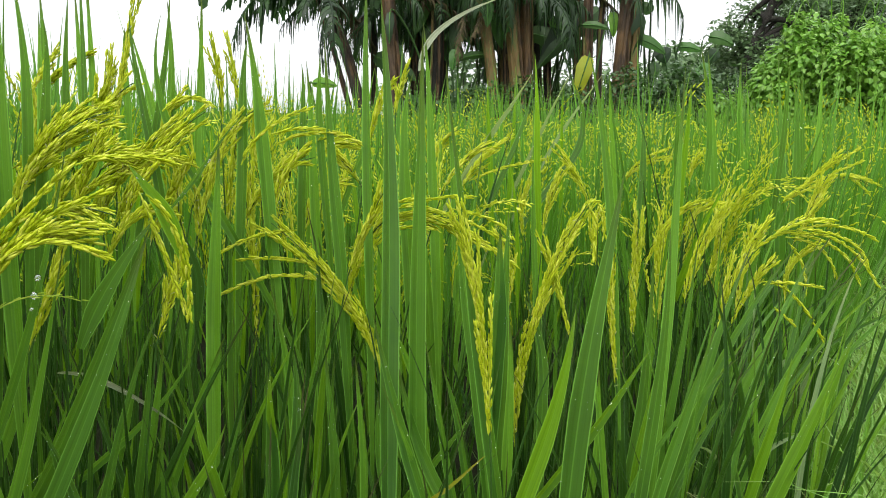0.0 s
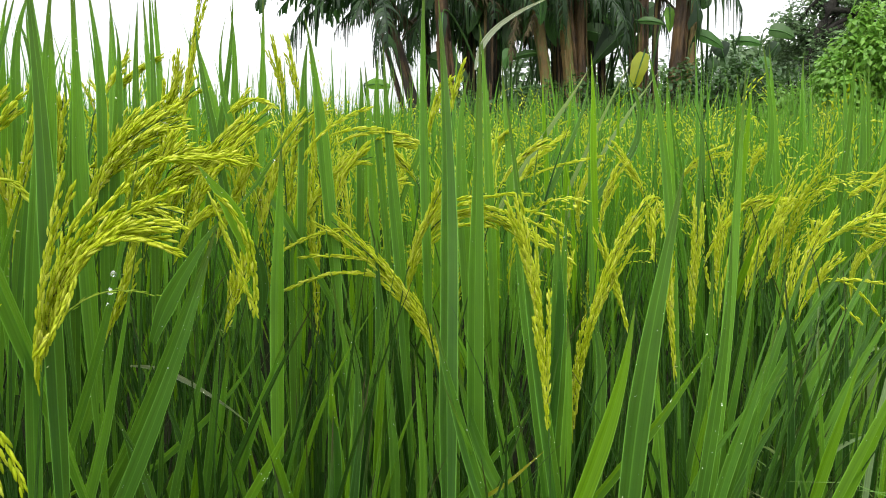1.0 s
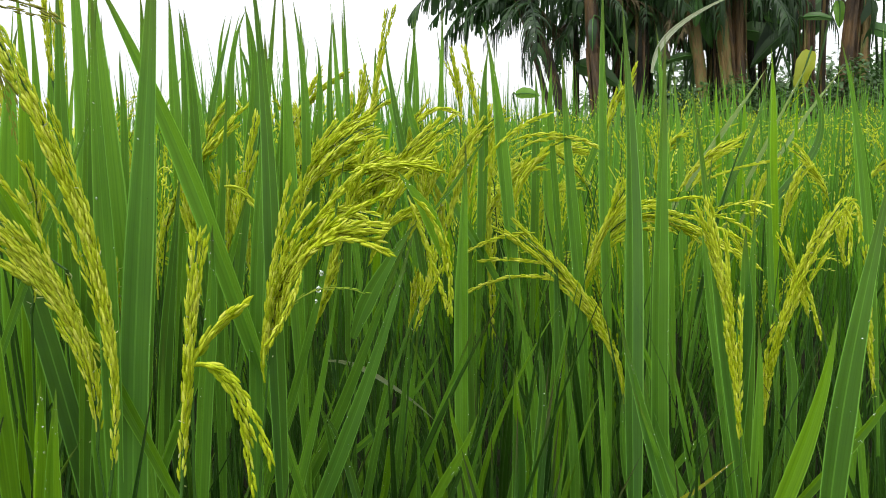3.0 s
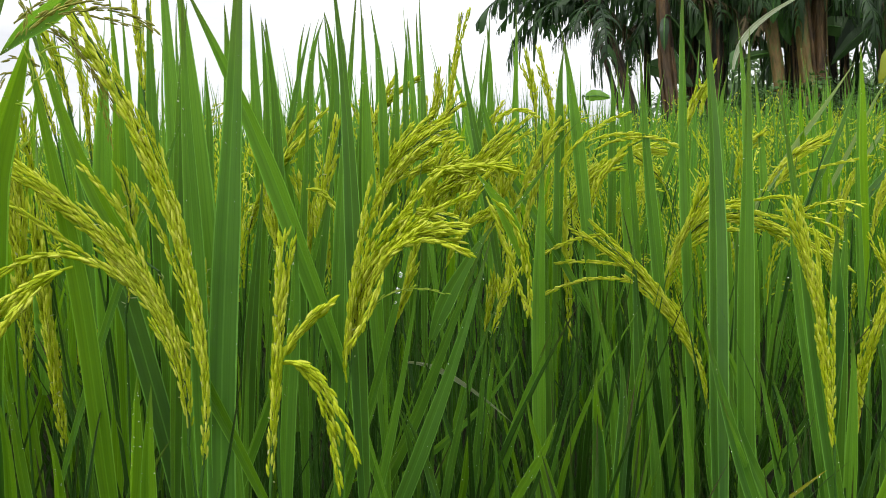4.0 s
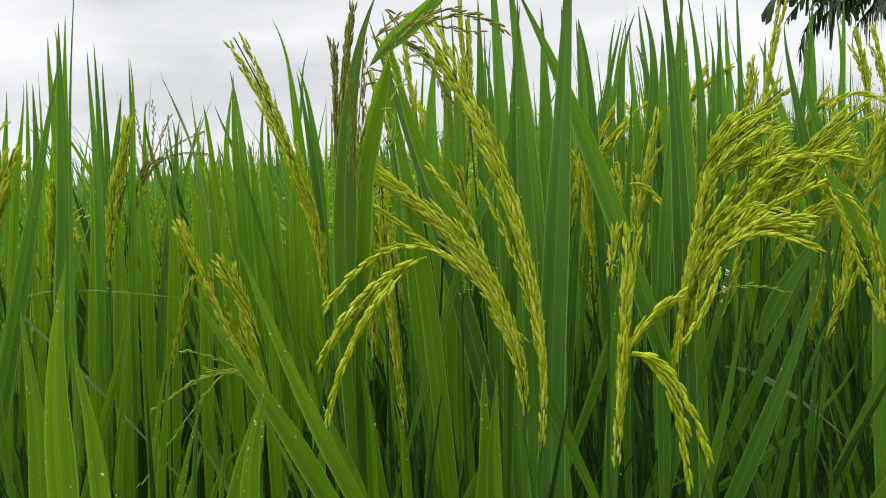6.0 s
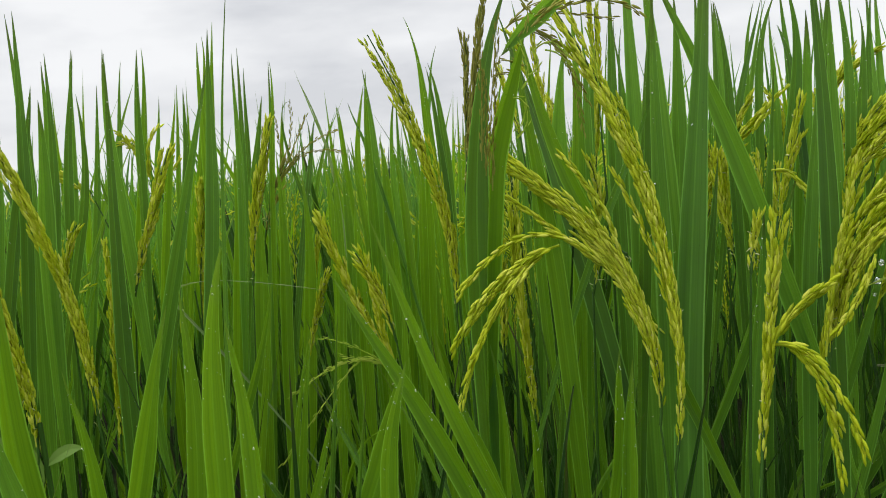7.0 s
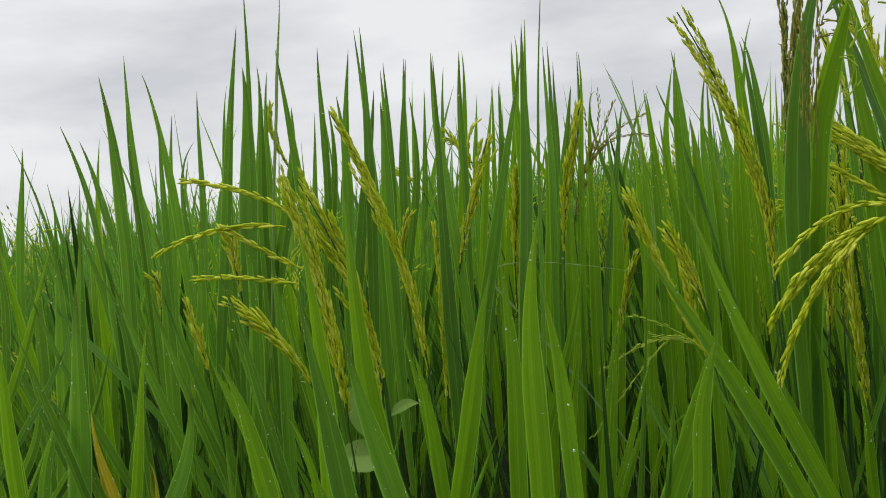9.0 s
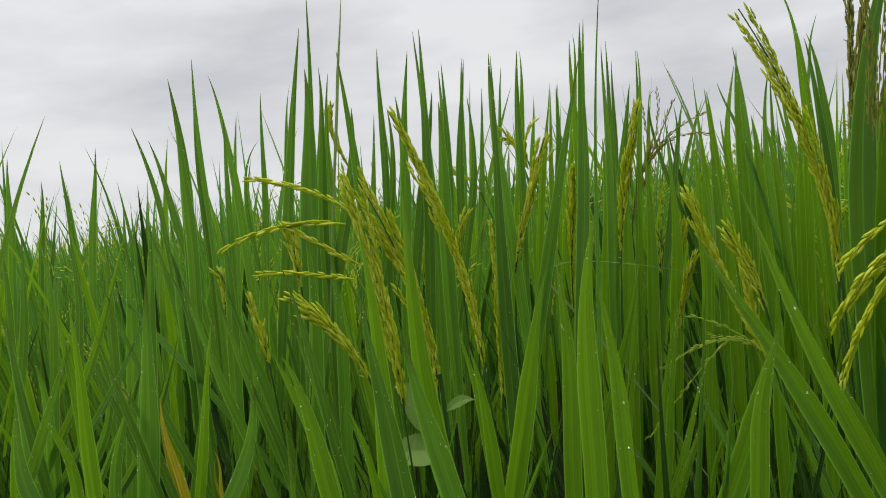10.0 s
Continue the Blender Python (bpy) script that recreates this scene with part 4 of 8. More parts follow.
blade(p, (-0.371, 0.423, 0.712), (-0.370, 0.430, 0.753), (-0.371, 0.436, 0.806), 0.0097, 0, 'fresh')
spray(p, (-0.278, 0.448, 0.822), (-0.258, 0.452, 0.805), (-0.244, 0.447, 0.747))
spray(p, (-0.274, 0.444, 0.825), (-0.251, 0.450, 0.810), (-0.232, 0.449, 0.764))
spray(p, (-0.281, 0.452, 0.821), (-0.262, 0.457, 0.812), (-0.248, 0.456, 0.776))
spray(p, (-0.279, 0.447, 0.822), (-0.268, 0.454, 0.843), (-0.251, 0.462, 0.857))
spray(p, (-0.282, 0.452, 0.822), (-0.270, 0.458, 0.839), (-0.256, 0.465, 0.853))
spray(p, (-0.418, 0.490, 0.853), (-0.469, 0.478, 0.893), (-0.523, 0.466, 0.931))
spray(p, (-0.414, 0.459, 0.874), (-0.445, 0.427, 0.889), (-0.475, 0.387, 0.855))
spray(p, (-0.422, 0.436, 0.882), (-0.451, 0.400, 0.861), (-0.471, 0.372, 0.818))
spray(p, (-0.429, 0.435, 0.880), (-0.452, 0.407, 0.858), (-0.468, 0.385, 0.831))
spray(p, (-0.431, 0.409, 0.870), (-0.450, 0.381, 0.827), (-0.462, 0.359, 0.770))
spray(p, (-0.431, 0.418, 0.872), (-0.449, 0.392, 0.839), (-0.460, 0.374, 0.802))
p = rice_plant(-0.441, 0.549, RICE_LABELS['ear'])
ear = panicle(p, (-0.537, 0.521, 0.693), (-0.548, 0.531, 0.784), (-0.564, 0.541, 0.883), 0.0112, 9)
ear = panicle(p, (-0.432, 0.529, 0.862), (-0.425, 0.526, 0.828), (-0.407, 0.527, 0.793), 0.0095, 9)
blade(p, (-0.450, 0.574, 0.777), (-0.464, 0.601, 0.983), (-0.473, 0.623, 1.147), 0.0180, 0)
blade(p, (-0.405, 0.558, 0.848), (-0.424, 0.574, 0.994), (-0.436, 0.587, 1.104), 0.0187, 0)
blade(p, (-0.452, 0.555, 0.660), (-0.513, 0.567, 0.873), (-0.585, 0.576, 1.086), 0.0170, 0)
blade(p, (-0.413, 0.618, 0.704), (-0.376, 0.649, 0.821), (-0.353, 0.671, 0.915), 0.0120, 30)
blade(p, (-0.451, 0.661, 0.718), (-0.447, 0.678, 0.824), (-0.443, 0.696, 0.930), 0.0118, 0)
blade(p, (-0.399, 0.527, 0.814), (-0.403, 0.542, 0.947), (-0.409, 0.555, 1.071), 0.0129, 0)
blade(p, (-0.450, 0.526, 0.884), (-0.430, 0.542, 0.943), (-0.414, 0.555, 0.991), 0.0056, 0)
blade(p, (-0.421, 0.539, 0.865), (-0.420, 0.557, 0.970), (-0.418, 0.573, 1.067), 0.0116, 0)
ear = panicle(p, (-0.467, 0.528, 0.828), (-0.464, 0.541, 0.893), (-0.471, 0.541, 0.940), 0.0084, 7)
ear = panicle(p, (-0.408, 0.537, 0.748), (-0.407, 0.547, 0.810), (-0.410, 0.553, 0.872), 0.0071, 7)
blade(p, (-0.445, 0.516, 0.875), (-0.481, 0.510, 0.961), (-0.513, 0.510, 1.073), 0.0116, 0, 'fresh')
blade(p, (-0.479, 0.591, 0.884), (-0.485, 0.603, 0.984), (-0.493, 0.616, 1.093), 0.0120, 0)
spray(p, (-0.412, 0.493, 0.861), (-0.428, 0.495, 0.905), (-0.458, 0.490, 0.944))
p = rice_plant(-0.490, 0.804, RICE_LABELS['ear'])
ear = panicle(p, (-0.446, 0.732, 0.825), (-0.460, 0.736, 0.883), (-0.466, 0.742, 0.934), 0.0126, 9)
ear = panicle(p, (-0.510, 0.767, 0.849), (-0.493, 0.782, 0.909), (-0.445, 0.808, 0.970), 0.0134, 9)
ear = panicle(p, (-0.449, 0.781, 0.804), (-0.450, 0.791, 0.871), (-0.459, 0.797, 0.925), 0.0110, 9)
blade(p, (-0.477, 0.795, 0.950), (-0.488, 0.803, 1.029), (-0.498, 0.809, 1.089), 0.0134, 0)
blade(p, (-0.528, 0.831, 0.951), (-0.533, 0.842, 1.040), (-0.542, 0.851, 1.114), 0.0116, 0)
blade(p, (-0.510, 0.882, 0.901), (-0.502, 0.906, 1.036), (-0.486, 0.921, 1.102), 0.0095, 0)
ear = panicle(p, (-0.497, 0.887, 0.901), (-0.472, 0.901, 0.940), (-0.482, 0.905, 0.988), 0.0136, 9)
ear = panicle(p, (-0.527, 0.815, 0.849), (-0.518, 0.827, 0.906), (-0.534, 0.828, 0.951), 0.0116, 9)
blade(p, (-0.520, 0.723, 0.931), (-0.522, 0.733, 0.999), (-0.522, 0.740, 1.044), 0.0069, 0)
blade(p, (-0.485, 0.848, 0.968), (-0.484, 0.858, 1.032), (-0.479, 0.869, 1.089), 0.0077, 0)
blade(p, (-0.473, 0.853, 0.974), (-0.470, 0.863, 1.038), (-0.459, 0.876, 1.095), 0.0084, 0)
blade(p, (-0.476, 0.757, 0.914), (-0.475, 0.772, 1.010), (-0.481, 0.777, 1.085), 0.0080, 0)
blade(p, (-0.488, 0.822, 0.934), (-0.480, 0.844, 1.024), (-0.472, 0.864, 1.089), 0.0079, 0)
blade(p, (-0.456, 0.853, 0.905), (-0.460, 0.865, 1.008), (-0.462, 0.872, 1.075), 0.0085, 0)
p = rice_plant(-0.573, 0.657, RICE_LABELS['ear'])
ear = panicle(p, (-0.615, 0.743, 0.920), (-0.614, 0.756, 1.004), (-0.618, 0.770, 1.106), 0.0085, 9)
ear = panicle(p, (-0.607, 0.684, 0.866), (-0.613, 0.692, 0.934), (-0.630, 0.697, 1.003), 0.0103, 9)
blade(p, (-0.569, 0.626, 0.755), (-0.565, 0.644, 0.861), (-0.558, 0.662, 0.967), 0.0129, 0, 'fresh')
ear = panicle(p, (-0.564, 0.594, 0.981), (-0.573, 0.592, 1.036), (-0.584, 0.584, 1.064), 0.0108, 6)
blade(p, (-0.541, 0.626, 0.896), (-0.543, 0.644, 1.020), (-0.546, 0.654, 1.094), 0.0114, 0)
blade(p, (-0.605, 0.624, 0.820), (-0.616, 0.634, 0.911), (-0.625, 0.642, 0.980), 0.0097, 0, 'fresh')
blade(p, (-0.536, 0.683, 0.867), (-0.539, 0.698, 0.986), (-0.545, 0.702, 1.061), 0.0080, 0)
blade(p, (-0.590, 0.701, 0.890), (-0.593, 0.717, 1.011), (-0.595, 0.727, 1.096), 0.0073, 0)
blade(p, (-0.542, 0.612, 0.871), (-0.546, 0.628, 0.988), (-0.552, 0.643, 1.105), 0.0129, 0, 'fresh')
blade(p, (-0.538, 0.685, 0.953), (-0.538, 0.695, 1.016), (-0.537, 0.703, 1.067), 0.0034, 0)
blade(p, (-0.526, 0.688, 0.930), (-0.529, 0.700, 1.015), (-0.531, 0.711, 1.095), 0.0052, 0)
ear = panicle(p, (-0.635, 0.686, 0.934), (-0.643, 0.693, 1.007), (-0.652, 0.700, 1.086), 0.0073, 6)
ear = panicle(p, (-0.628, 0.637, 0.966), (-0.641, 0.637, 1.012), (-0.653, 0.636, 1.047), 0.0046, 4)
ear = panicle(p, (-0.558, 0.682, 1.006), (-0.564, 0.687, 1.057), (-0.568, 0.692, 1.109), 0.0069, 5)
p = rice_plant(-0.659, 0.756, RICE_LABELS['ear'])
blade(p, (-0.709, 0.736, 0.741), (-0.720, 0.757, 0.901), (-0.755, 0.774, 1.088), 0.0103, 0)
blade(p, (-0.736, 0.797, 0.850), (-0.739, 0.819, 0.998), (-0.739, 0.838, 1.120), 0.0082, 0, 'fresh')
blade(p, (-0.620, 0.747, 0.956), (-0.619, 0.758, 1.028), (-0.617, 0.766, 1.076), 0.0085, 0)
blade(p, (-0.735, 0.754, 0.915), (-0.745, 0.766, 1.017), (-0.755, 0.777, 1.107), 0.0077, 0)
blade(p, (-0.730, 0.695, 0.864), (-0.737, 0.708, 0.967), (-0.726, 0.726, 1.057), 0.0085, 0, 'fresh')
blade(p, (-0.636, 0.808, 0.935), (-0.638, 0.820, 1.037), (-0.635, 0.831, 1.083), 0.0055, 0)
ear = panicle(p, (-0.663, 0.725, 0.913), (-0.665, 0.733, 0.971), (-0.669, 0.738, 1.016), 0.0065, 5)
blade(p, (-0.605, 0.765, 0.900), (-0.606, 0.777, 0.991), (-0.606, 0.793, 1.093), 0.0055, 0)
blade(p, (-0.598, 0.777, 0.911), (-0.599, 0.792, 1.007), (-0.600, 0.803, 1.092), 0.0055, 0)
blade(p, (-0.593, 0.789, 0.928), (-0.594, 0.802, 1.018), (-0.595, 0.812, 1.091), 0.0085, 0)
blade(p, (-0.641, 0.801, 0.900), (-0.643, 0.814, 0.996), (-0.642, 0.832, 1.098), 0.0032, 0)
p = rice_plant(-0.572, 0.516, RICE_LABELS['ear'])
ear = panicle(p, (-0.579, 0.476, 0.812), (-0.592, 0.479, 0.929), (-0.634, 0.454, 1.068), 0.0131, 9)
ear = panicle(p, (-0.530, 0.514, 0.703), (-0.540, 0.519, 0.806), (-0.547, 0.528, 0.922), 0.0090, 9)
ear = panicle(p, (-0.565, 0.514, 0.763), (-0.567, 0.524, 0.845), (-0.580, 0.532, 0.990), 0.0114, 9)
ear = panicle(p, (-0.593, 0.537, 0.821), (-0.590, 0.551, 0.895), (-0.594, 0.557, 0.959), 0.0097, 7)
blade(p, (-0.621, 0.524, 0.714), (-0.631, 0.528, 0.764), (-0.634, 0.534, 0.814), 0.0090, 0, 'fresh')
ear = panicle(p, (-0.561, 0.547, 0.903), (-0.567, 0.546, 0.959), (-0.571, 0.545, 0.995), 0.0060, 5)
p = rice_plant(-0.731, 0.540, RICE_LABELS['ear'])
ear = panicle(p, (-0.734, 0.518, 0.737), (-0.762, 0.499, 0.820), (-0.789, 0.483, 0.908), 0.0122, 9)
ear = panicle(p, (-0.682, 0.496, 0.708), (-0.701, 0.485, 0.779), (-0.713, 0.484, 0.860), 0.0080, 9)
blade(p, (-0.784, 0.550, 0.823), (-0.789, 0.566, 0.964), (-0.797, 0.572, 1.066), 0.0129, 0)
blade(p, (-0.659, 0.541, 0.840), (-0.675, 0.550, 1.013), (-0.689, 0.547, 1.100), 0.0069, 0, 'fresh')
blade(p, (-0.692, 0.584, 0.869), (-0.703, 0.591, 0.992), (-0.714, 0.588, 1.054), 0.0110, 0)
blade(p, (-0.767, 0.535, 0.832), (-0.770, 0.546, 0.966), (-0.772, 0.553, 1.058), 0.0122, 0, 'fresh')
blade(p, (-0.701, 0.597, 0.917), (-0.704, 0.598, 0.998), (-0.710, 0.587, 1.057), 0.0098, 0)
blade(p, (-0.710, 0.578, 1.001), (-0.713, 0.578, 1.064), (-0.716, 0.574, 1.103), 0.0046, 0, 'fresh')
blade(p, (-0.774, 0.553, 0.948), (-0.790, 0.552, 0.994), (-0.803, 0.550, 1.029), 0.0040, 0)
blade(p, (-0.773, 0.485, 0.876), (-0.778, 0.491, 0.935), (-0.782, 0.495, 0.973), 0.0075, 0, 'fresh')
blade(p, (-0.754, 0.495, 0.875), (-0.760, 0.501, 0.929), (-0.769, 0.501, 0.964), 0.0086, 0, 'fresh')
blade(p, (-0.781, 0.537, 0.868), (-0.789, 0.542, 0.926), (-0.802, 0.544, 0.989), 0.0069, 0, 'fresh')
blade(p, (-0.756, 0.551, 0.866), (-0.764, 0.557, 0.936), (-0.770, 0.562, 0.987), 0.0126, 0, 'fresh')
blade(p, (-0.738, 0.560, 0.865), (-0.749, 0.567, 0.946), (-0.757, 0.568, 0.983), 0.0092, 0, 'fresh')
spray(p, (-0.631, 0.441, 0.763), (-0.652, 0.421, 0.787), (-0.677, 0.395, 0.802), 'straw')
spray(p, (-0.635, 0.438, 0.769), (-0.659, 0.412, 0.778), (-0.681, 0.385, 0.765), 'straw')
spray(p, (-0.635, 0.438, 0.769), (-0.659, 0.412, 0.778), (-0.697, 0.365, 0.750), 'straw')
spray(p, (-0.649, 0.424, 0.781), (-0.666, 0.401, 0.758), (-0.700, 0.353, 0.690), 'straw')
spray(p, (-0.635, 0.438, 0.772), (-0.645, 0.427, 0.776), (-0.666, 0.405, 0.784), 'straw')
p = rice_plant(-0.814, 0.262, RICE_LABELS['ear'])
ear = panicle(p, (-0.812, 0.235, 0.738), (-0.833, 0.231, 0.866), (-0.875, 0.203, 0.992), 0.0145, 9)
ear = panicle(p, (-0.829, 0.257, 0.711), (-0.832, 0.268, 0.804), (-0.834, 0.282, 0.906), 0.0086, 9)
blade(p, (-0.767, 0.246, 0.677), (-0.779, 0.260, 0.863), (-0.793, 0.277, 1.076), 0.0141, 0)
blade(p, (-0.852, 0.319, 0.790), (-0.835, 0.362, 0.952), (-0.825, 0.392, 1.076), 0.0138, 0)
blade(p, (-0.752, 0.344, 0.718), (-0.741, 0.367, 0.791), (-0.732, 0.387, 0.856), 0.0075, 0, 'fresh')
blade(p, (-0.880, 0.214, 0.801), (-0.892, 0.230, 0.995), (-0.904, 0.237, 1.132), 0.0118, 0)
ear = panicle(p, (-0.750, 0.217, 0.756), (-0.761, 0.204, 0.896), (-0.778, 0.165, 1.025), 0.0108, 9)
ear = panicle(p, (-0.793, 0.245, 0.720), (-0.794, 0.255, 0.814), (-0.796, 0.265, 0.911), 0.0103, 9)
blade(p, (-0.863, 0.211, 0.902), (-0.865, 0.226, 1.035), (-0.868, 0.229, 1.127), 0.0110, 0)
blade(p, (-0.838, 0.295, 0.890), (-0.843, 0.295, 0.995), (-0.847, 0.298, 1.090), 0.0122, 0)
blade(p, (-0.882, 0.333, 0.944), (-0.884, 0.341, 1.027), (-0.885, 0.346, 1.098), 0.0090, 0)
blade(p, (-0.772, 0.345, 0.882), (-0.772, 0.362, 0.996), (-0.773, 0.375, 1.098), 0.0126, 0)
blade(p, (-0.819, 0.216, 0.897), (-0.821, 0.222, 0.971), (-0.823, 0.230, 1.040), 0.0138, 0)
p = rice_plant(-1.039, 0.307, RICE_LABELS['ear'])
ear = panicle(p, (-1.024, 0.363, 0.853), (-1.011, 0.387, 0.919), (-0.993, 0.417, 0.987), 0.0177, 9)
ear = panicle(p, (-1.028, 0.286, 0.873), (-1.022, 0.296, 0.897), (-1.019, 0.303, 0.923), 0.0090, 9)
ear = panicle(p, (-1.058, 0.245, 0.826), (-1.056, 0.255, 0.877), (-1.054, 0.263, 0.915), 0.0090, 9)
ear = panicle(p, (-1.111, 0.357, 0.961), (-1.125, 0.343, 0.977), (-1.142, 0.326, 0.988), 0.0086, 5)
blade(p, (-0.981, 0.264, 0.878), (-0.981, 0.283, 1.010), (-0.988, 0.291, 1.111), 0.0110, 0)
blade(p, (-1.019, 0.301, 0.910), (-1.021, 0.317, 1.031), (-1.020, 0.331, 1.121), 0.0090, 0)
blade(p, (-1.017, 0.379, 0.913), (-1.015, 0.399, 1.034), (-1.021, 0.407, 1.126), 0.0109, 0, 'fresh')
blade(p, (-1.106, 0.352, 0.889), (-1.104, 0.373, 1.016), (-1.108, 0.381, 1.095), 0.0086, 0)
blade(p, (-1.003, 0.276, 0.959), (-1.004, 0.286, 1.037), (-1.005, 0.293, 1.105), 0.0086, 0)
spray(p, (-0.973, 0.381, 0.966), (-0.980, 0.366, 1.005), (-0.984, 0.354, 1.021))
spray(p, (-0.973, 0.381, 0.966), (-0.975, 0.383, 1.002), (-0.972, 0.397, 1.026))
spray(p, (-0.990, 0.319, 0.946), (-0.994, 0.308, 0.962), (-1.000, 0.289, 0.975))
p = rice_plant(-0.921, 0.429, RICE_LABELS['ear'])
ear = panicle(p, (-0.930, 0.465, 0.839), (-0.924, 0.486, 0.932), (-0.916, 0.506, 1.009), 0.0177, 9, 'brown')
ear = panicle(p, (-0.917, 0.487, 0.884), (-0.910, 0.502, 0.937), (-0.899, 0.519, 0.969), 0.0109, 5, 'brown')
ear = panicle(p, (-0.961, 0.407, 0.689), (-0.966, 0.419, 0.797), (-0.967, 0.434, 0.905), 0.0095, 9)
ear = panicle(p, (-0.924, 0.529, 0.719), (-0.920, 0.546, 0.804), (-0.918, 0.559, 0.874), 0.0100, 9)
blade(p, (-0.927, 0.447, 0.697), (-0.934, 0.470, 0.900), (-0.942, 0.493, 1.114), 0.0123, 0)
blade(p, (-0.867, 0.389, 0.872), (-0.866, 0.415, 1.029), (-0.868, 0.427, 1.126), 0.0098, 0, 'fresh')
blade(p, (-0.911, 0.483, 0.816), (-0.913, 0.505, 0.978), (-0.914, 0.521, 1.093), 0.0095, 0)
blade(p, (-1.017, 0.464, 0.975), (-1.014, 0.482, 1.074), (-1.019, 0.486, 1.142), 0.0072, 0, 'fresh')
blade(p, (-0.884, 0.362, 0.815), (-0.878, 0.374, 0.850), (-0.766, 0.495, 0.820), 0.0024, 0, 'pale')
blade(p, (-0.854, 0.422, 0.886), (-0.856, 0.435, 1.001), (-0.857, 0.443, 1.091), 0.0090, 0)
blade(p, (-0.968, 0.392, 0.921), (-0.968, 0.408, 1.006), (-0.967, 0.419, 1.070), 0.0086, 0, 'fresh')
blade(p, (-0.963, 0.411, 0.933), (-0.963, 0.425, 1.004), (-0.964, 0.432, 1.069), 0.0093, 0)
blade(p, (-0.863, 0.395, 0.928), (-0.866, 0.403, 1.025), (-0.868, 0.408, 1.103), 0.0097, 0, 'fresh')
blade(p, (-0.896, 0.464, 0.929), (-0.895, 0.478, 0.996), (-0.893, 0.494, 1.049), 0.0089, 0)
spray(p, (-0.901, 0.516, 0.959), (-0.885, 0.537, 0.986), (-0.859, 0.570, 1.004), 'brown')
spray(p, (-0.919, 0.526, 0.963), (-0.908, 0.544, 1.003), (-0.902, 0.554, 1.026), 'brown')
spray(p, (-0.927, 0.532, 0.963), (-0.923, 0.544, 1.011), (-0.924, 0.547, 1.043), 'brown')
spray(p, (-0.900, 0.517, 0.962), (-0.881, 0.541, 0.980), (-0.855, 0.569, 0.976), 'brown')
spray(p, (-0.947, 0.540, 0.964), (-0.952, 0.542, 1.014), (-0.958, 0.541, 1.051), 'brown')
p = rice_plant(-1.142, 0.445, RICE_LABELS['ear'])
ear = panicle(p, (-1.157, 0.460, 0.985), (-1.173, 0.447, 1.018), (-1.186, 0.434, 1.028), 0.0079, 5)
blade(p, (-1.188, 0.416, 0.927), (-1.187, 0.436, 1.052), (-1.187, 0.449, 1.138), 0.0079, 0)
blade(p, (-1.082, 0.456, 0.904), (-1.086, 0.467, 1.009), (-1.086, 0.480, 1.091), 0.0075, 0, 'fresh')
blade(p, (-1.151, 0.461, 0.953), (-1.153, 0.471, 1.031), (-1.152, 0.480, 1.085), 0.0079, 0)
p = rice_plant(-0.529, 0.193, RICE_LABELS['leaf'])
blade(p, (-0.569, 0.178, 0.753), (-0.562, 0.195, 0.820), (-0.558, 0.208, 0.876), 0.0129, 0, 'fresh')
blade(p, (-0.543, 0.205, 0.750), (-0.546, 0.212, 0.817), (-0.550, 0.218, 0.884), 0.0115, 0, 'fresh')
blade(p, (-0.496, 0.200, 0.764), (-0.499, 0.209, 0.842), (-0.497, 0.221, 0.912), 0.0152, 0, 'fresh')
blade(p, (-0.483, 0.214, 0.762), (-0.489, 0.217, 0.824), (-0.494, 0.219, 0.871), 0.0099, 0, 'fresh')
blade(p, (-0.531, 0.232, 0.836), (-0.533, 0.249, 0.957), (-0.534, 0.266, 1.078), 0.0024, 0, 'green')
blade(p, (-0.559, 0.153, 0.720), (-0.562, 0.151, 0.784), (-0.565, 0.150, 0.830), 0.0095, 0, 'fresh')
p = rice_plant(-0.427, 0.328, RICE_LABELS['leaf'])
blade(p, (-0.426, 0.333, 0.732), (-0.454, 0.313, 0.807), (-0.486, 0.290, 0.886), 0.0122, 0, 'fresh')
blade(p, (-0.422, 0.267, 0.758), (-0.421, 0.274, 0.796), (-0.418, 0.283, 0.837), 0.0097, 0, 'fresh')
blade(p, (-0.455, 0.378, 0.733), (-0.470, 0.377, 0.769), (-0.482, 0.375, 0.784), 0.0108, 0, 'fresh')
p = rice_plant(-0.600, 0.304, RICE_LABELS['leaf'])
blade(p, (-0.589, 0.298, 0.703), (-0.586, 0.311, 0.767), (-0.584, 0.323, 0.829), 0.0052, 0, 'fresh')
blade(p, (-0.580, 0.308, 0.702), (-0.572, 0.323, 0.743), (-0.565, 0.338, 0.786), 0.0047, 0, 'fresh')
blade(p, (-0.614, 0.314, 0.664), (-0.613, 0.330, 0.742), (-0.613, 0.344, 0.825), 0.0065, 0, 'fresh')
blade(p, (-0.611, 0.325, 0.663), (-0.609, 0.340, 0.703), (-0.605, 0.359, 0.752), 0.0056, 0, 'fresh')
p = rice_plant(-0.688, 0.126, RICE_LABELS['ear'])
blade(p, (-0.638, 0.173, 0.737), (-0.645, 0.172, 0.785), (-0.653, 0.171, 0.831), 0.0059, 0, 'fresh')
ear = panicle(p, (-0.704, 0.124, 0.754), (-0.709, 0.121, 0.844), (-0.720, 0.103, 0.972), 0.0146, 9)
ear = panicle(p, (-0.734, 0.163, 0.748), (-0.740, 0.159, 0.845), (-0.756, 0.121, 0.966), 0.0207, 12)
ear = panicle(p, (-0.711, 0.103, 0.781), (-0.720, 0.080, 0.832), (-0.733, 0.042, 0.870), 0.0088, 9)
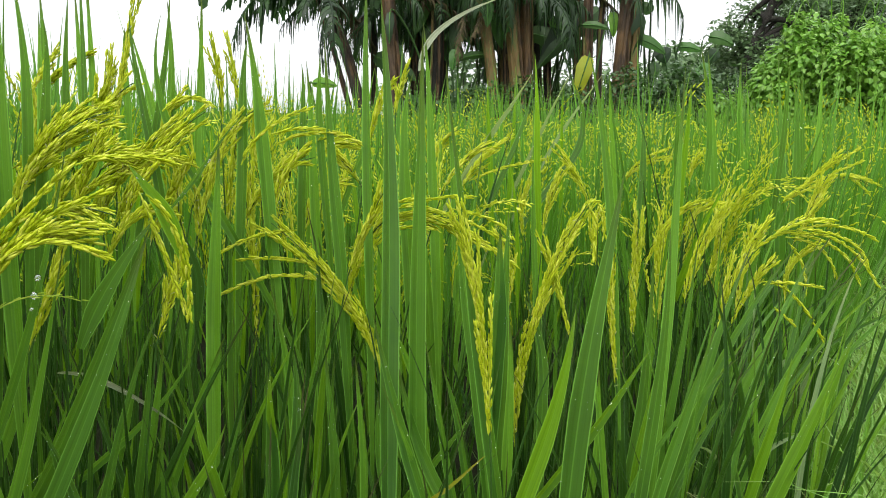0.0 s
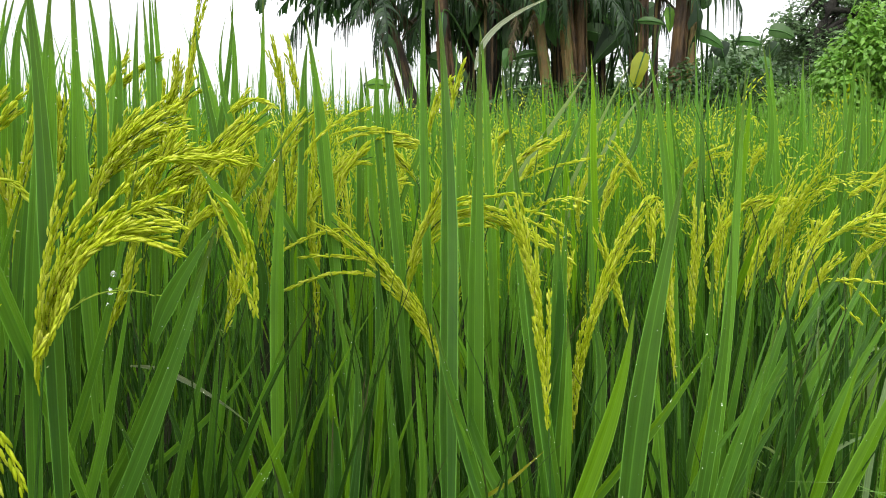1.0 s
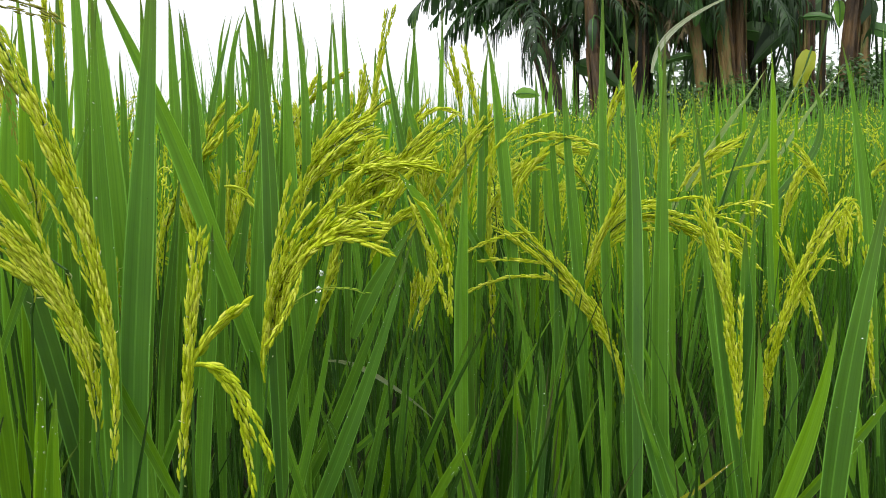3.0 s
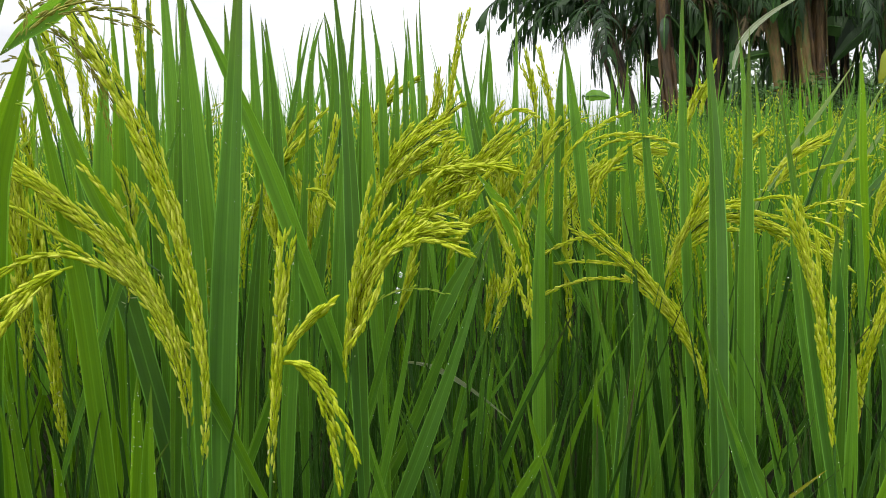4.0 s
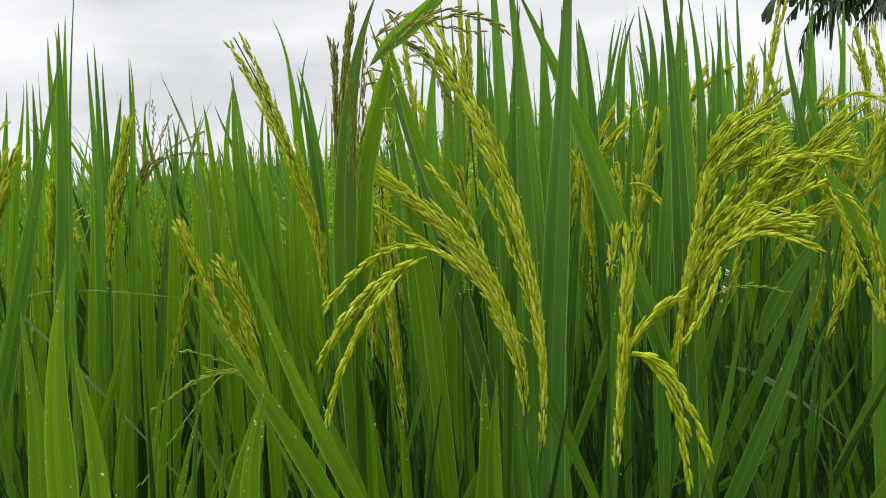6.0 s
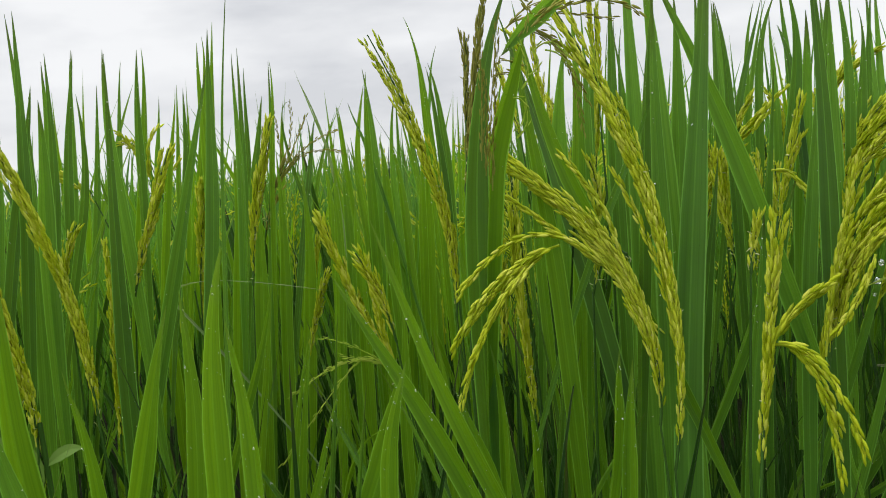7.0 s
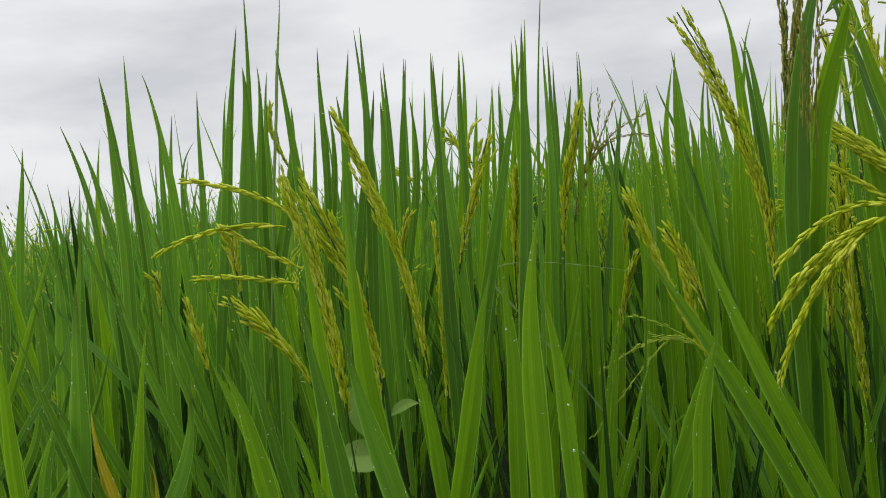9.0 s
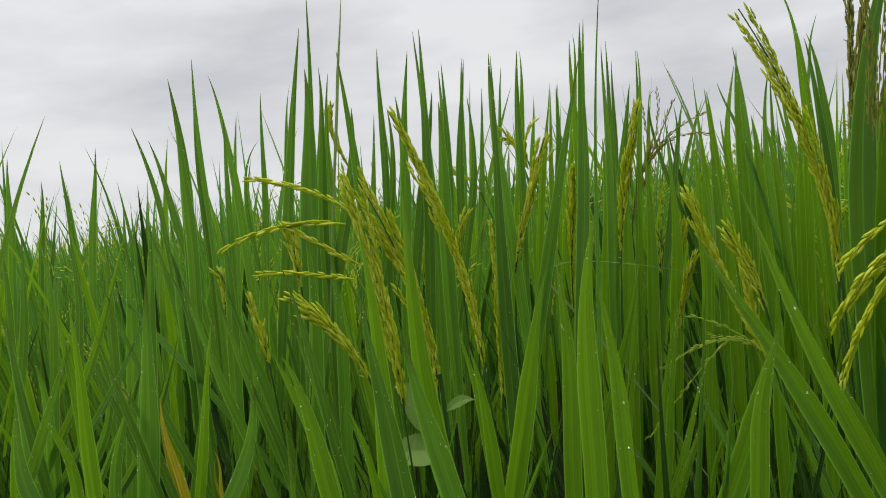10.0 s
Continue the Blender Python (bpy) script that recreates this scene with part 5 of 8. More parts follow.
blade(p, (-0.735, 0.075, 0.681), (-0.746, 0.058, 0.790), (-0.753, 0.042, 0.855), 0.0080, 0)
blade(p, (-0.629, 0.088, 0.712), (-0.635, 0.073, 0.753), (-0.638, 0.069, 0.787), 0.0043, 0)
spray(p, (-0.715, 0.113, 0.929), (-0.728, 0.074, 0.959), (-0.743, 0.025, 0.976))
spray(p, (-0.719, 0.099, 0.927), (-0.734, 0.047, 0.932), (-0.749, -0.005, 0.919))
spray(p, (-0.715, 0.107, 0.890), (-0.723, 0.081, 0.908), (-0.733, 0.051, 0.932))
spray(p, (-0.736, 0.104, 0.877), (-0.749, 0.062, 0.888), (-0.760, 0.023, 0.893))
p = rice_plant(-0.494, 0.463, RICE_LABELS['ear'])
blade(p, (-0.480, 0.410, 0.833), (-0.481, 0.429, 0.973), (-0.466, 0.461, 1.073), 0.0191, 20)
blade(p, (-0.464, 0.483, 0.801), (-0.476, 0.487, 0.922), (-0.492, 0.488, 1.043), 0.0133, 0, 'fresh')
ear = panicle(p, (-0.528, 0.458, 0.944), (-0.530, 0.467, 1.008), (-0.530, 0.473, 1.046), 0.0039, 4, 'brown')
ear = panicle(p, (-0.529, 0.454, 0.923), (-0.526, 0.466, 0.985), (-0.519, 0.484, 1.073), 0.0060, 6, 'brown')
blade(p, (-0.511, 0.458, 0.691), (-0.524, 0.462, 0.756), (-0.534, 0.467, 0.816), 0.0069, 0, 'fresh')
blade(p, (-0.488, 0.488, 0.680), (-0.486, 0.500, 0.755), (-0.485, 0.509, 0.808), 0.0053, 0)
blade(p, (-0.471, 0.525, 0.665), (-0.476, 0.534, 0.734), (-0.482, 0.539, 0.785), 0.0084, 0, 'fresh')
spray(p, (-0.481, 0.470, 1.046), (-0.466, 0.489, 1.061), (-0.452, 0.504, 1.052), 'brown')
spray(p, (-0.482, 0.468, 1.044), (-0.464, 0.491, 1.052), (-0.427, 0.531, 1.043), 'brown')
spray(p, (-0.469, 0.483, 1.042), (-0.455, 0.497, 1.029), (-0.437, 0.512, 0.999), 'brown')
spray(p, (-0.488, 0.492, 1.017), (-0.494, 0.483, 1.022), (-0.499, 0.475, 1.022), 'brown')
spray(p, (-0.489, 0.489, 1.009), (-0.497, 0.476, 1.013), (-0.501, 0.468, 1.005), 'brown')
spray(p, (-0.471, 0.485, 1.040), (-0.461, 0.499, 1.027), (-0.450, 0.512, 0.996), 'brown')
spray(p, (-0.472, 0.493, 1.042), (-0.461, 0.508, 1.021), (-0.450, 0.520, 0.983), 'brown')
spray(p, (-0.470, 0.505, 1.038), (-0.461, 0.515, 1.009), (-0.455, 0.518, 0.959), 'brown')
p = rice_plant(-0.982, 0.623, RICE_LABELS['leaf'])
blade(p, (-0.971, 0.649, 0.863), (-0.977, 0.658, 0.965), (-0.984, 0.663, 1.048), 0.0110, 0, 'fresh')
blade(p, (-0.899, 0.586, 0.914), (-0.914, 0.584, 1.008), (-0.935, 0.571, 1.075), 0.0036, 0, 'pale')
blade(p, (-1.003, 0.616, 0.883), (-1.035, 0.600, 1.013), (-1.030, 0.612, 1.059), 0.0063, 0)
blade(p, (-0.961, 0.671, 0.931), (-0.965, 0.676, 1.002), (-0.961, 0.691, 1.072), 0.0079, 0, 'fresh')
blade(p, (-1.054, 0.637, 0.898), (-1.052, 0.650, 0.971), (-1.057, 0.654, 1.037), 0.0074, 0)
blade(p, (-1.035, 0.587, 0.927), (-1.036, 0.596, 0.997), (-1.033, 0.609, 1.059), 0.0071, 0, 'fresh')
p = rice_plant(-0.828, 0.617, RICE_LABELS['leaf'])
blade(p, (-0.843, 0.635, 0.820), (-0.853, 0.643, 0.949), (-0.850, 0.661, 1.048), 0.0100, 0)
blade(p, (-0.904, 0.612, 0.891), (-0.909, 0.609, 0.985), (-0.911, 0.608, 1.035), 0.0086, 0, 'fresh')
blade(p, (-0.886, 0.672, 0.882), (-0.887, 0.686, 0.989), (-0.888, 0.693, 1.053), 0.0072, 0)
blade(p, (-0.791, 0.644, 0.894), (-0.792, 0.651, 0.978), (-0.795, 0.653, 1.043), 0.0090, 0, 'fresh')
blade(p, (-0.798, 0.670, 1.038), (-0.796, 0.675, 1.063), (-0.793, 0.681, 1.094), 0.0039, 0)
blade(p, (-0.762, 0.604, 0.858), (-0.765, 0.612, 0.925), (-0.771, 0.616, 0.968), 0.0110, 0, 'fresh')
blade(p, (-0.838, 0.558, 0.737), (-0.844, 0.569, 0.840), (-0.849, 0.580, 0.936), 0.0142, 0, 'fresh')
blade(p, (-0.811, 0.578, 0.747), (-0.812, 0.591, 0.837), (-0.817, 0.600, 0.920), 0.0129, 0, 'fresh')
blade(p, (-0.828, 0.624, 0.720), (-0.825, 0.639, 0.814), (-0.823, 0.653, 0.895), 0.0136, 0, 'fresh')
p = rice_plant(-1.213, 0.304, RICE_LABELS['leaf'])
blade(p, (-1.213, 0.310, 0.910), (-1.214, 0.323, 0.999), (-1.219, 0.329, 1.075), 0.0075, 0)
p = rice_plant(-0.711, 0.386, RICE_LABELS['leaf'])
blade(p, (-0.686, 0.405, 0.638), (-0.676, 0.424, 0.685), (-0.658, 0.447, 0.703), 0.0054, 0, 'fresh')
blade(p, (-0.682, 0.339, 0.664), (-0.693, 0.331, 0.691), (-0.703, 0.324, 0.717), 0.0050, 0)
blade(p, (-0.757, 0.358, 0.649), (-0.757, 0.373, 0.745), (-0.755, 0.396, 0.846), 0.0075, 0, 'fresh')
blade(p, (-0.721, 0.457, 0.881), (-0.723, 0.462, 0.921), (-0.727, 0.463, 0.941), 0.0070, 0, 'fresh')
p = rice_plant(-0.899, 0.078, RICE_LABELS['ear'])
ear = panicle(p, (-0.808, 0.023, 0.799), (-0.811, 0.019, 0.835), (-0.814, 0.014, 0.867), 0.0054, 6)
ear = panicle(p, (-0.851, 0.067, 0.863), (-0.853, 0.065, 0.904), (-0.855, 0.063, 0.933), 0.0069, 6)
blade(p, (-0.906, 0.058, 0.886), (-0.905, 0.086, 1.030), (-0.904, 0.106, 1.144), 0.0110, 0)
blade(p, (-0.900, 0.083, 0.907), (-0.900, 0.105, 1.040), (-0.901, 0.123, 1.182), 0.0073, 0)
blade(p, (-0.882, 0.147, 0.911), (-0.888, 0.144, 1.022), (-0.892, 0.145, 1.114), 0.0098, 0)
blade(p, (-0.891, 0.135, 1.048), (-0.891, 0.145, 1.108), (-0.892, 0.153, 1.174), 0.0030, 0, 'pale')
blade(p, (-0.855, 0.028, 0.730), (-0.867, 0.005, 0.837), (-0.875, -0.012, 0.897), 0.0103, 0)
blade(p, (-0.909, 0.008, 0.641), (-0.908, 0.023, 0.706), (-0.912, 0.027, 0.816), 0.0085, 0)
blade(p, (-0.946, 0.059, 0.617), (-0.950, 0.063, 0.740), (-0.963, 0.040, 0.887), 0.0129, 0)
blade(p, (-0.947, 0.106, 0.930), (-0.947, 0.121, 1.032), (-0.948, 0.129, 1.109), 0.0103, 0)
blade(p, (-0.962, 0.122, 0.915), (-0.964, 0.132, 1.020), (-0.965, 0.143, 1.105), 0.0079, 0)
blade(p, (-0.869, 0.082, 0.905), (-0.870, 0.096, 1.019), (-0.872, 0.104, 1.093), 0.0195, 0)
blade(p, (-0.914, 0.106, 0.913), (-0.916, 0.113, 0.992), (-0.918, 0.123, 1.083), 0.0110, 0)
blade(p, (-0.958, 0.131, 0.909), (-0.955, 0.152, 0.991), (-0.954, 0.165, 1.061), 0.0142, 0)
p = rice_plant(-0.952, 0.205, RICE_LABELS['ear'])
ear = panicle(p, (-0.987, 0.157, 0.993), (-0.993, 0.144, 1.036), (-0.994, 0.145, 1.070), 0.0082, 6)
blade(p, (-0.975, 0.196, 0.973), (-0.976, 0.204, 1.062), (-0.979, 0.208, 1.133), 0.0082, 0)
blade(p, (-0.968, 0.216, 0.957), (-0.968, 0.230, 1.051), (-0.969, 0.240, 1.126), 0.0095, 0)
blade(p, (-0.949, 0.278, 0.921), (-0.950, 0.291, 1.029), (-0.950, 0.303, 1.106), 0.0095, 0)
blade(p, (-0.994, 0.177, 0.910), (-0.996, 0.188, 1.004), (-0.995, 0.199, 1.058), 0.0068, 0)
blade(p, (-0.988, 0.193, 0.907), (-0.987, 0.208, 0.988), (-0.990, 0.213, 1.063), 0.0095, 0)
blade(p, (-0.932, 0.201, 0.906), (-0.934, 0.212, 1.002), (-0.936, 0.215, 1.067), 0.0129, 0)
blade(p, (-0.878, 0.202, 0.899), (-0.876, 0.221, 0.988), (-0.874, 0.238, 1.060), 0.0110, 0)
blade(p, (-0.906, 0.269, 0.896), (-0.906, 0.284, 0.972), (-0.908, 0.290, 1.056), 0.0090, 0)
p = rice_plant(-1.015, 0.007, RICE_LABELS['ear'])
ear = panicle(p, (-0.976, -0.010, 0.842), (-0.977, -0.008, 0.874), (-0.979, -0.012, 0.894), 0.0052, 5)
blade(p, (-1.040, -0.039, 0.937), (-1.044, -0.033, 1.047), (-1.048, -0.034, 1.129), 0.0136, 0)
blade(p, (-1.033, -0.015, 0.920), (-1.038, -0.011, 1.057), (-1.042, -0.009, 1.150), 0.0095, 0)
blade(p, (-1.022, 0.025, 0.942), (-1.029, 0.021, 1.053), (-1.036, 0.007, 1.127), 0.0095, 0)
blade(p, (-1.066, 0.050, 0.911), (-1.067, 0.063, 1.011), (-1.068, 0.073, 1.107), 0.0086, 0)
blade(p, (-1.013, -0.019, 0.912), (-1.016, -0.016, 0.996), (-1.021, -0.014, 1.081), 0.0065, 0)
blade(p, (-1.002, 0.007, 0.902), (-1.005, 0.015, 0.998), (-1.009, 0.017, 1.073), 0.0077, 0)
blade(p, (-0.979, 0.075, 0.924), (-0.981, 0.087, 1.027), (-0.980, 0.100, 1.097), 0.0103, 0)
p = rice_plant(-1.122, -0.025, RICE_LABELS['leaf'])
blade(p, (-1.155, -0.072, 0.958), (-1.161, -0.079, 1.035), (-1.168, -0.096, 1.094), 0.0075, 0)
blade(p, (-1.149, -0.052, 0.940), (-1.155, -0.064, 1.010), (-1.162, -0.076, 1.073), 0.0090, 0)
blade(p, (-1.093, -0.062, 0.811), (-1.100, -0.072, 0.884), (-1.109, -0.093, 0.960), 0.0115, 0)
blade(p, (-1.127, 0.015, 0.900), (-1.128, 0.028, 1.005), (-1.130, 0.038, 1.091), 0.0090, 0)
blade(p, (-1.098, 0.038, 0.909), (-1.102, 0.040, 0.996), (-1.098, 0.062, 1.050), 0.0057, 0)
p = rice_plant(-1.343, -0.196, RICE_LABELS['leaf'])
blade(p, (-1.344, -0.190, 0.926), (-1.344, -0.178, 1.011), (-1.344, -0.165, 1.094), 0.0103, 0)
p = rice_plant(-1.467, -0.263, RICE_LABELS['leaf'])
blade(p, (-1.461, -0.234, 0.930), (-1.464, -0.232, 1.024), (-1.468, -0.232, 1.095), 0.0093, 0)
blade(p, (-1.475, -0.286, 0.928), (-1.476, -0.276, 1.002), (-1.477, -0.271, 1.067), 0.0093, 0)
p = rice_plant(-1.378, -0.313, RICE_LABELS['leaf'])
blade(p, (-1.378, -0.308, 0.942), (-1.379, -0.299, 1.019), (-1.381, -0.291, 1.096), 0.0103, 0)
p = rice_plant(-0.527, 0.080, RICE_LABELS['leaf'])
blade(p, (-0.541, 0.038, 0.752), (-0.546, 0.030, 0.806), (-0.552, 0.017, 0.849), 0.0115, 0, 'fresh')
blade(p, (-0.529, 0.080, 0.746), (-0.533, 0.075, 0.816), (-0.537, 0.074, 0.889), 0.0143, 0)
blade(p, (-0.520, 0.111, 0.742), (-0.525, 0.103, 0.798), (-0.530, 0.094, 0.853), 0.0136, 0)
p = rice_plant(-0.734, -0.113, RICE_LABELS['leaf'])
blade(p, (-0.680, -0.087, 0.737), (-0.681, -0.075, 0.818), (-0.681, -0.061, 0.908), 0.0146, 0)
blade(p, (-0.692, -0.126, 0.742), (-0.695, -0.126, 0.807), (-0.700, -0.130, 0.895), 0.0112, 0, 'fresh')
blade(p, (-0.712, -0.021, 0.711), (-0.711, -0.007, 0.765), (-0.709, 0.009, 0.822), 0.0084, 0, 'fresh')
blade(p, (-0.775, -0.060, 0.700), (-0.773, -0.038, 0.793), (-0.771, -0.019, 0.864), 0.0090, 0)
blade(p, (-0.758, -0.176, 0.732), (-0.764, -0.181, 0.823), (-0.770, -0.191, 0.895), 0.0112, 0)
blade(p, (-0.779, -0.073, 0.701), (-0.782, -0.075, 0.747), (-0.784, -0.077, 0.792), 0.0055, 0, 'yellow')
blade(p, (-0.768, -0.034, 0.696), (-0.770, -0.038, 0.717), (-0.771, -0.039, 0.736), 0.0045, 0, 'yellow')
blade(p, (-0.708, -0.182, 0.750), (-0.708, -0.177, 0.780), (-0.710, -0.176, 0.816), 0.0086, 0, 'fresh')
blade(p, (-0.809, -0.177, 0.716), (-0.813, -0.178, 0.777), (-0.811, -0.165, 0.816), 0.0050, 0)
blade(p, (-0.701, -0.157, 0.746), (-0.706, -0.164, 0.817), (-0.712, -0.172, 0.892), 0.0095, 0)
blade(p, (-0.649, -0.156, 0.763), (-0.652, -0.160, 0.791), (-0.654, -0.161, 0.833), 0.0103, 0)
blade(p, (-0.789, -0.100, 0.741), (-0.797, -0.120, 0.809), (-0.804, -0.133, 0.872), 0.0060, 0)
p = rice_plant(-0.923, -0.154, RICE_LABELS['leaf'])
blade(p, (-0.916, -0.189, 0.685), (-0.905, -0.139, 0.765), (-0.909, -0.142, 0.846), 0.0092, 0)
blade(p, (-0.952, -0.137, 0.661), (-0.961, -0.149, 0.779), (-0.970, -0.170, 0.844), 0.0085, 0)
blade(p, (-0.903, -0.146, 0.679), (-0.901, -0.129, 0.740), (-0.896, -0.098, 0.817), 0.0080, 0)
blade(p, (-0.854, -0.155, 0.696), (-0.848, -0.122, 0.762), (-0.843, -0.095, 0.824), 0.0054, 0)
blade(p, (-0.897, -0.109, 0.783), (-0.898, -0.100, 0.863), (-0.902, -0.101, 0.939), 0.0149, 0)
blade(p, (-1.010, -0.137, 0.807), (-1.013, -0.132, 0.885), (-1.016, -0.132, 0.950), 0.0116, 0)
p = rice_plant(0.163, 1.192, RICE_LABELS['ear'])
ear = panicle(p, (0.118, 1.196, 0.677), (0.117, 1.209, 0.751), (0.100, 1.218, 0.807), 0.0148, 9)
ear = panicle(p, (0.201, 1.197, 0.679), (0.187, 1.205, 0.727), (0.158, 1.216, 0.792), 0.0148, 9)
p = rice_plant(0.177, 1.359, RICE_LABELS['ear'])
ear = panicle(p, (0.184, 1.365, 0.769), (0.196, 1.376, 0.834), (0.219, 1.384, 0.880), 0.0205, 9)
p = rice_plant(0.334, 1.351, RICE_LABELS['ear'])
ear = panicle(p, (0.352, 1.357, 0.717), (0.388, 1.370, 0.791), (0.444, 1.377, 0.828), 0.0186, 9)
p = rice_plant(0.432, 1.462, RICE_LABELS['ear'])
ear = panicle(p, (0.446, 1.466, 0.758), (0.476, 1.475, 0.808), (0.526, 1.477, 0.818), 0.0201, 9)
p = rice_plant(0.539, 1.197, RICE_LABELS['ear'])
ear = panicle(p, (0.543, 1.252, 0.688), (0.551, 1.262, 0.747), (0.594, 1.269, 0.782), 0.0189, 9)
blade(p, (0.555, 1.224, 0.518), (0.596, 1.238, 0.604), (0.631, 1.236, 0.586), 0.0069, 0, 'pale')
blade(p, (0.554, 1.131, 0.572), (0.577, 1.139, 0.619), (0.598, 1.147, 0.664), 0.0110, 0, 'fresh')
p = rice_plant(-0.396, 0.794, RICE_LABELS['ear'])
ear = panicle(p, (-0.355, 0.786, 0.850), (-0.329, 0.790, 0.876), (-0.278, 0.790, 0.871), 0.0186, 9)
blade(p, (-0.420, 0.812, 0.936), (-0.425, 0.824, 1.026), (-0.433, 0.831, 1.093), 0.0085, 0)
blade(p, (-0.372, 0.826, 0.922), (-0.376, 0.839, 1.018), (-0.384, 0.849, 1.097), 0.0091, 0)
blade(p, (-0.390, 0.735, 0.930), (-0.387, 0.751, 1.017), (-0.392, 0.755, 1.079), 0.0114, 0)
blade(p, (-0.380, 0.785, 0.889), (-0.380, 0.803, 1.006), (-0.378, 0.816, 1.080), 0.0108, 0)
blade(p, (-0.412, 0.824, 0.887), (-0.405, 0.843, 0.960), (-0.408, 0.851, 1.034), 0.0092, 0)
blade(p, (-0.378, 0.866, 0.910), (-0.377, 0.881, 1.007), (-0.382, 0.885, 1.064), 0.0103, 0)
ear = panicle(p, (-0.441, 0.867, 0.885), (-0.442, 0.874, 0.939), (-0.439, 0.884, 0.984), 0.0085, 7)
ear = panicle(p, (-0.398, 0.839, 0.879), (-0.383, 0.863, 0.925), (-0.363, 0.891, 0.962), 0.0149, 7)
ear = panicle(p, (-0.410, 0.743, 0.835), (-0.411, 0.746, 0.865), (-0.413, 0.749, 0.894), 0.0075, 7)
blade(p, (-0.395, 0.765, 0.966), (-0.403, 0.771, 1.023), (-0.409, 0.770, 1.046), 0.0092, 0)
blade(p, (-0.389, 0.759, 0.903), (-0.389, 0.770, 0.977), (-0.391, 0.782, 1.056), 0.0138, 0)
p = rice_plant(-0.500, 1.004, RICE_LABELS['ear'])
ear = panicle(p, (-0.500, 1.025, 0.893), (-0.452, 1.030, 0.921), (-0.385, 1.036, 0.952), 0.0218, 9)
ear = panicle(p, (-0.469, 0.998, 0.963), (-0.453, 1.023, 1.008), (-0.441, 1.040, 1.034), 0.0095, 7)
p = rice_plant(-1.066, 0.548, RICE_LABELS['leaf'])
blade(p, (-1.067, 0.555, 0.947), (-1.069, 0.568, 1.049), (-1.073, 0.573, 1.112), 0.0071, 0)
p = rice_plant(-0.480, 0.749, RICE_LABELS['ear'])
ear = panicle(p, (-0.503, 0.798, 0.889), (-0.492, 0.818, 0.941), (-0.475, 0.845, 0.990), 0.0110, 7)
ear = panicle(p, (-0.467, 0.754, 0.828), (-0.469, 0.760, 0.879), (-0.471, 0.764, 0.925), 0.0092, 7)
blade(p, (-0.443, 0.732, 0.924), (-0.450, 0.740, 0.998), (-0.461, 0.746, 1.076), 0.0092, 0)
blade(p, (-0.505, 0.736, 0.895), (-0.506, 0.750, 1.002), (-0.512, 0.756, 1.099), 0.0161, 0)
p = rice_plant(-0.875, 0.477, RICE_LABELS['leaf'])
blade(p, (-0.889, 0.489, 0.946), (-0.890, 0.500, 1.034), (-0.891, 0.507, 1.090), 0.0055, 0, 'fresh')
blade(p, (-0.922, 0.549, 0.907), (-0.921, 0.567, 0.976), (-0.918, 0.582, 1.025), 0.0072, 0)
blade(p, (-0.876, 0.418, 0.795), (-0.879, 0.432, 0.897), (-0.882, 0.443, 0.988), 0.0149, 0, 'fresh')
blade(p, (-0.901, 0.457, 0.758), (-0.907, 0.470, 0.873), (-0.915, 0.478, 0.965), 0.0171, 0, 'fresh')
blade(p, (-0.828, 0.447, 0.768), (-0.834, 0.461, 0.887), (-0.839, 0.472, 0.984), 0.0126, 0, 'fresh')
blade(p, (-0.897, 0.518, 0.742), (-0.900, 0.533, 0.857), (-0.909, 0.543, 0.960), 0.0168, 0, 'fresh')
blade(p, (-0.820, 0.513, 0.763), (-0.824, 0.527, 0.872), (-0.830, 0.537, 0.963), 0.0146, 0, 'fresh')
p = rice_plant(-0.901, -0.033, RICE_LABELS['leaf'])
blade(p, (-0.911, -0.035, 0.905), (-0.914, -0.030, 0.991), (-0.920, -0.031, 1.078), 0.0115, 0)
blade(p, (-0.885, -0.060, 0.811), (-0.896, -0.092, 0.862), (-0.906, -0.118, 0.912), 0.0057, 0)
blade(p, (-0.934, -0.052, 0.803), (-0.938, -0.053, 0.877), (-0.943, -0.062, 0.940), 0.0085, 0)
blade(p, (-0.878, -0.043, 0.774), (-0.883, -0.048, 0.856), (-0.890, -0.063, 0.910), 0.0092, 0)
blade(p, (-0.936, -0.054, 0.828), (-0.939, -0.055, 0.902), (-0.941, -0.054, 0.957), 0.0122, 0)
blade(p, (-0.868, -0.010, 0.770), (-0.871, -0.004, 0.873), (-0.875, -0.005, 0.943), 0.0138, 0)
blade(p, (-0.913, 0.018, 0.793), (-0.912, 0.036, 0.877), (-0.913, 0.043, 0.950), 0.0122, 0)
p = rice_plant(-0.463, 0.575, RICE_LABELS['leaf'])
blade(p, (-0.470, 0.577, 0.641), (-0.485, 0.581, 0.706), (-0.499, 0.583, 0.762), 0.0131, 0, 'fresh')
p = rice_plant(-0.791, 0.069, RICE_LABELS['leaf'])
blade(p, (-0.796, 0.061, 0.769), (-0.797, 0.072, 0.866), (-0.799, 0.076, 0.930), 0.0151, 0)
blade(p, (-0.788, 0.085, 0.755), (-0.790, 0.092, 0.841), (-0.792, 0.097, 0.911), 0.0108, 0)
p = rice_plant(-1.088, -0.230, RICE_LABELS['leaf'])
blade(p, (-1.040, -0.238, 0.821), (-1.040, -0.224, 0.898), (-1.042, -0.221, 0.962), 0.0090, 0)
blade(p, (-1.085, -0.215, 0.811), (-1.087, -0.207, 0.892), (-1.090, -0.207, 0.961), 0.0095, 0)
blade(p, (-1.131, -0.191, 0.829), (-1.133, -0.185, 0.900), (-1.136, -0.186, 0.965), 0.0086, 0)
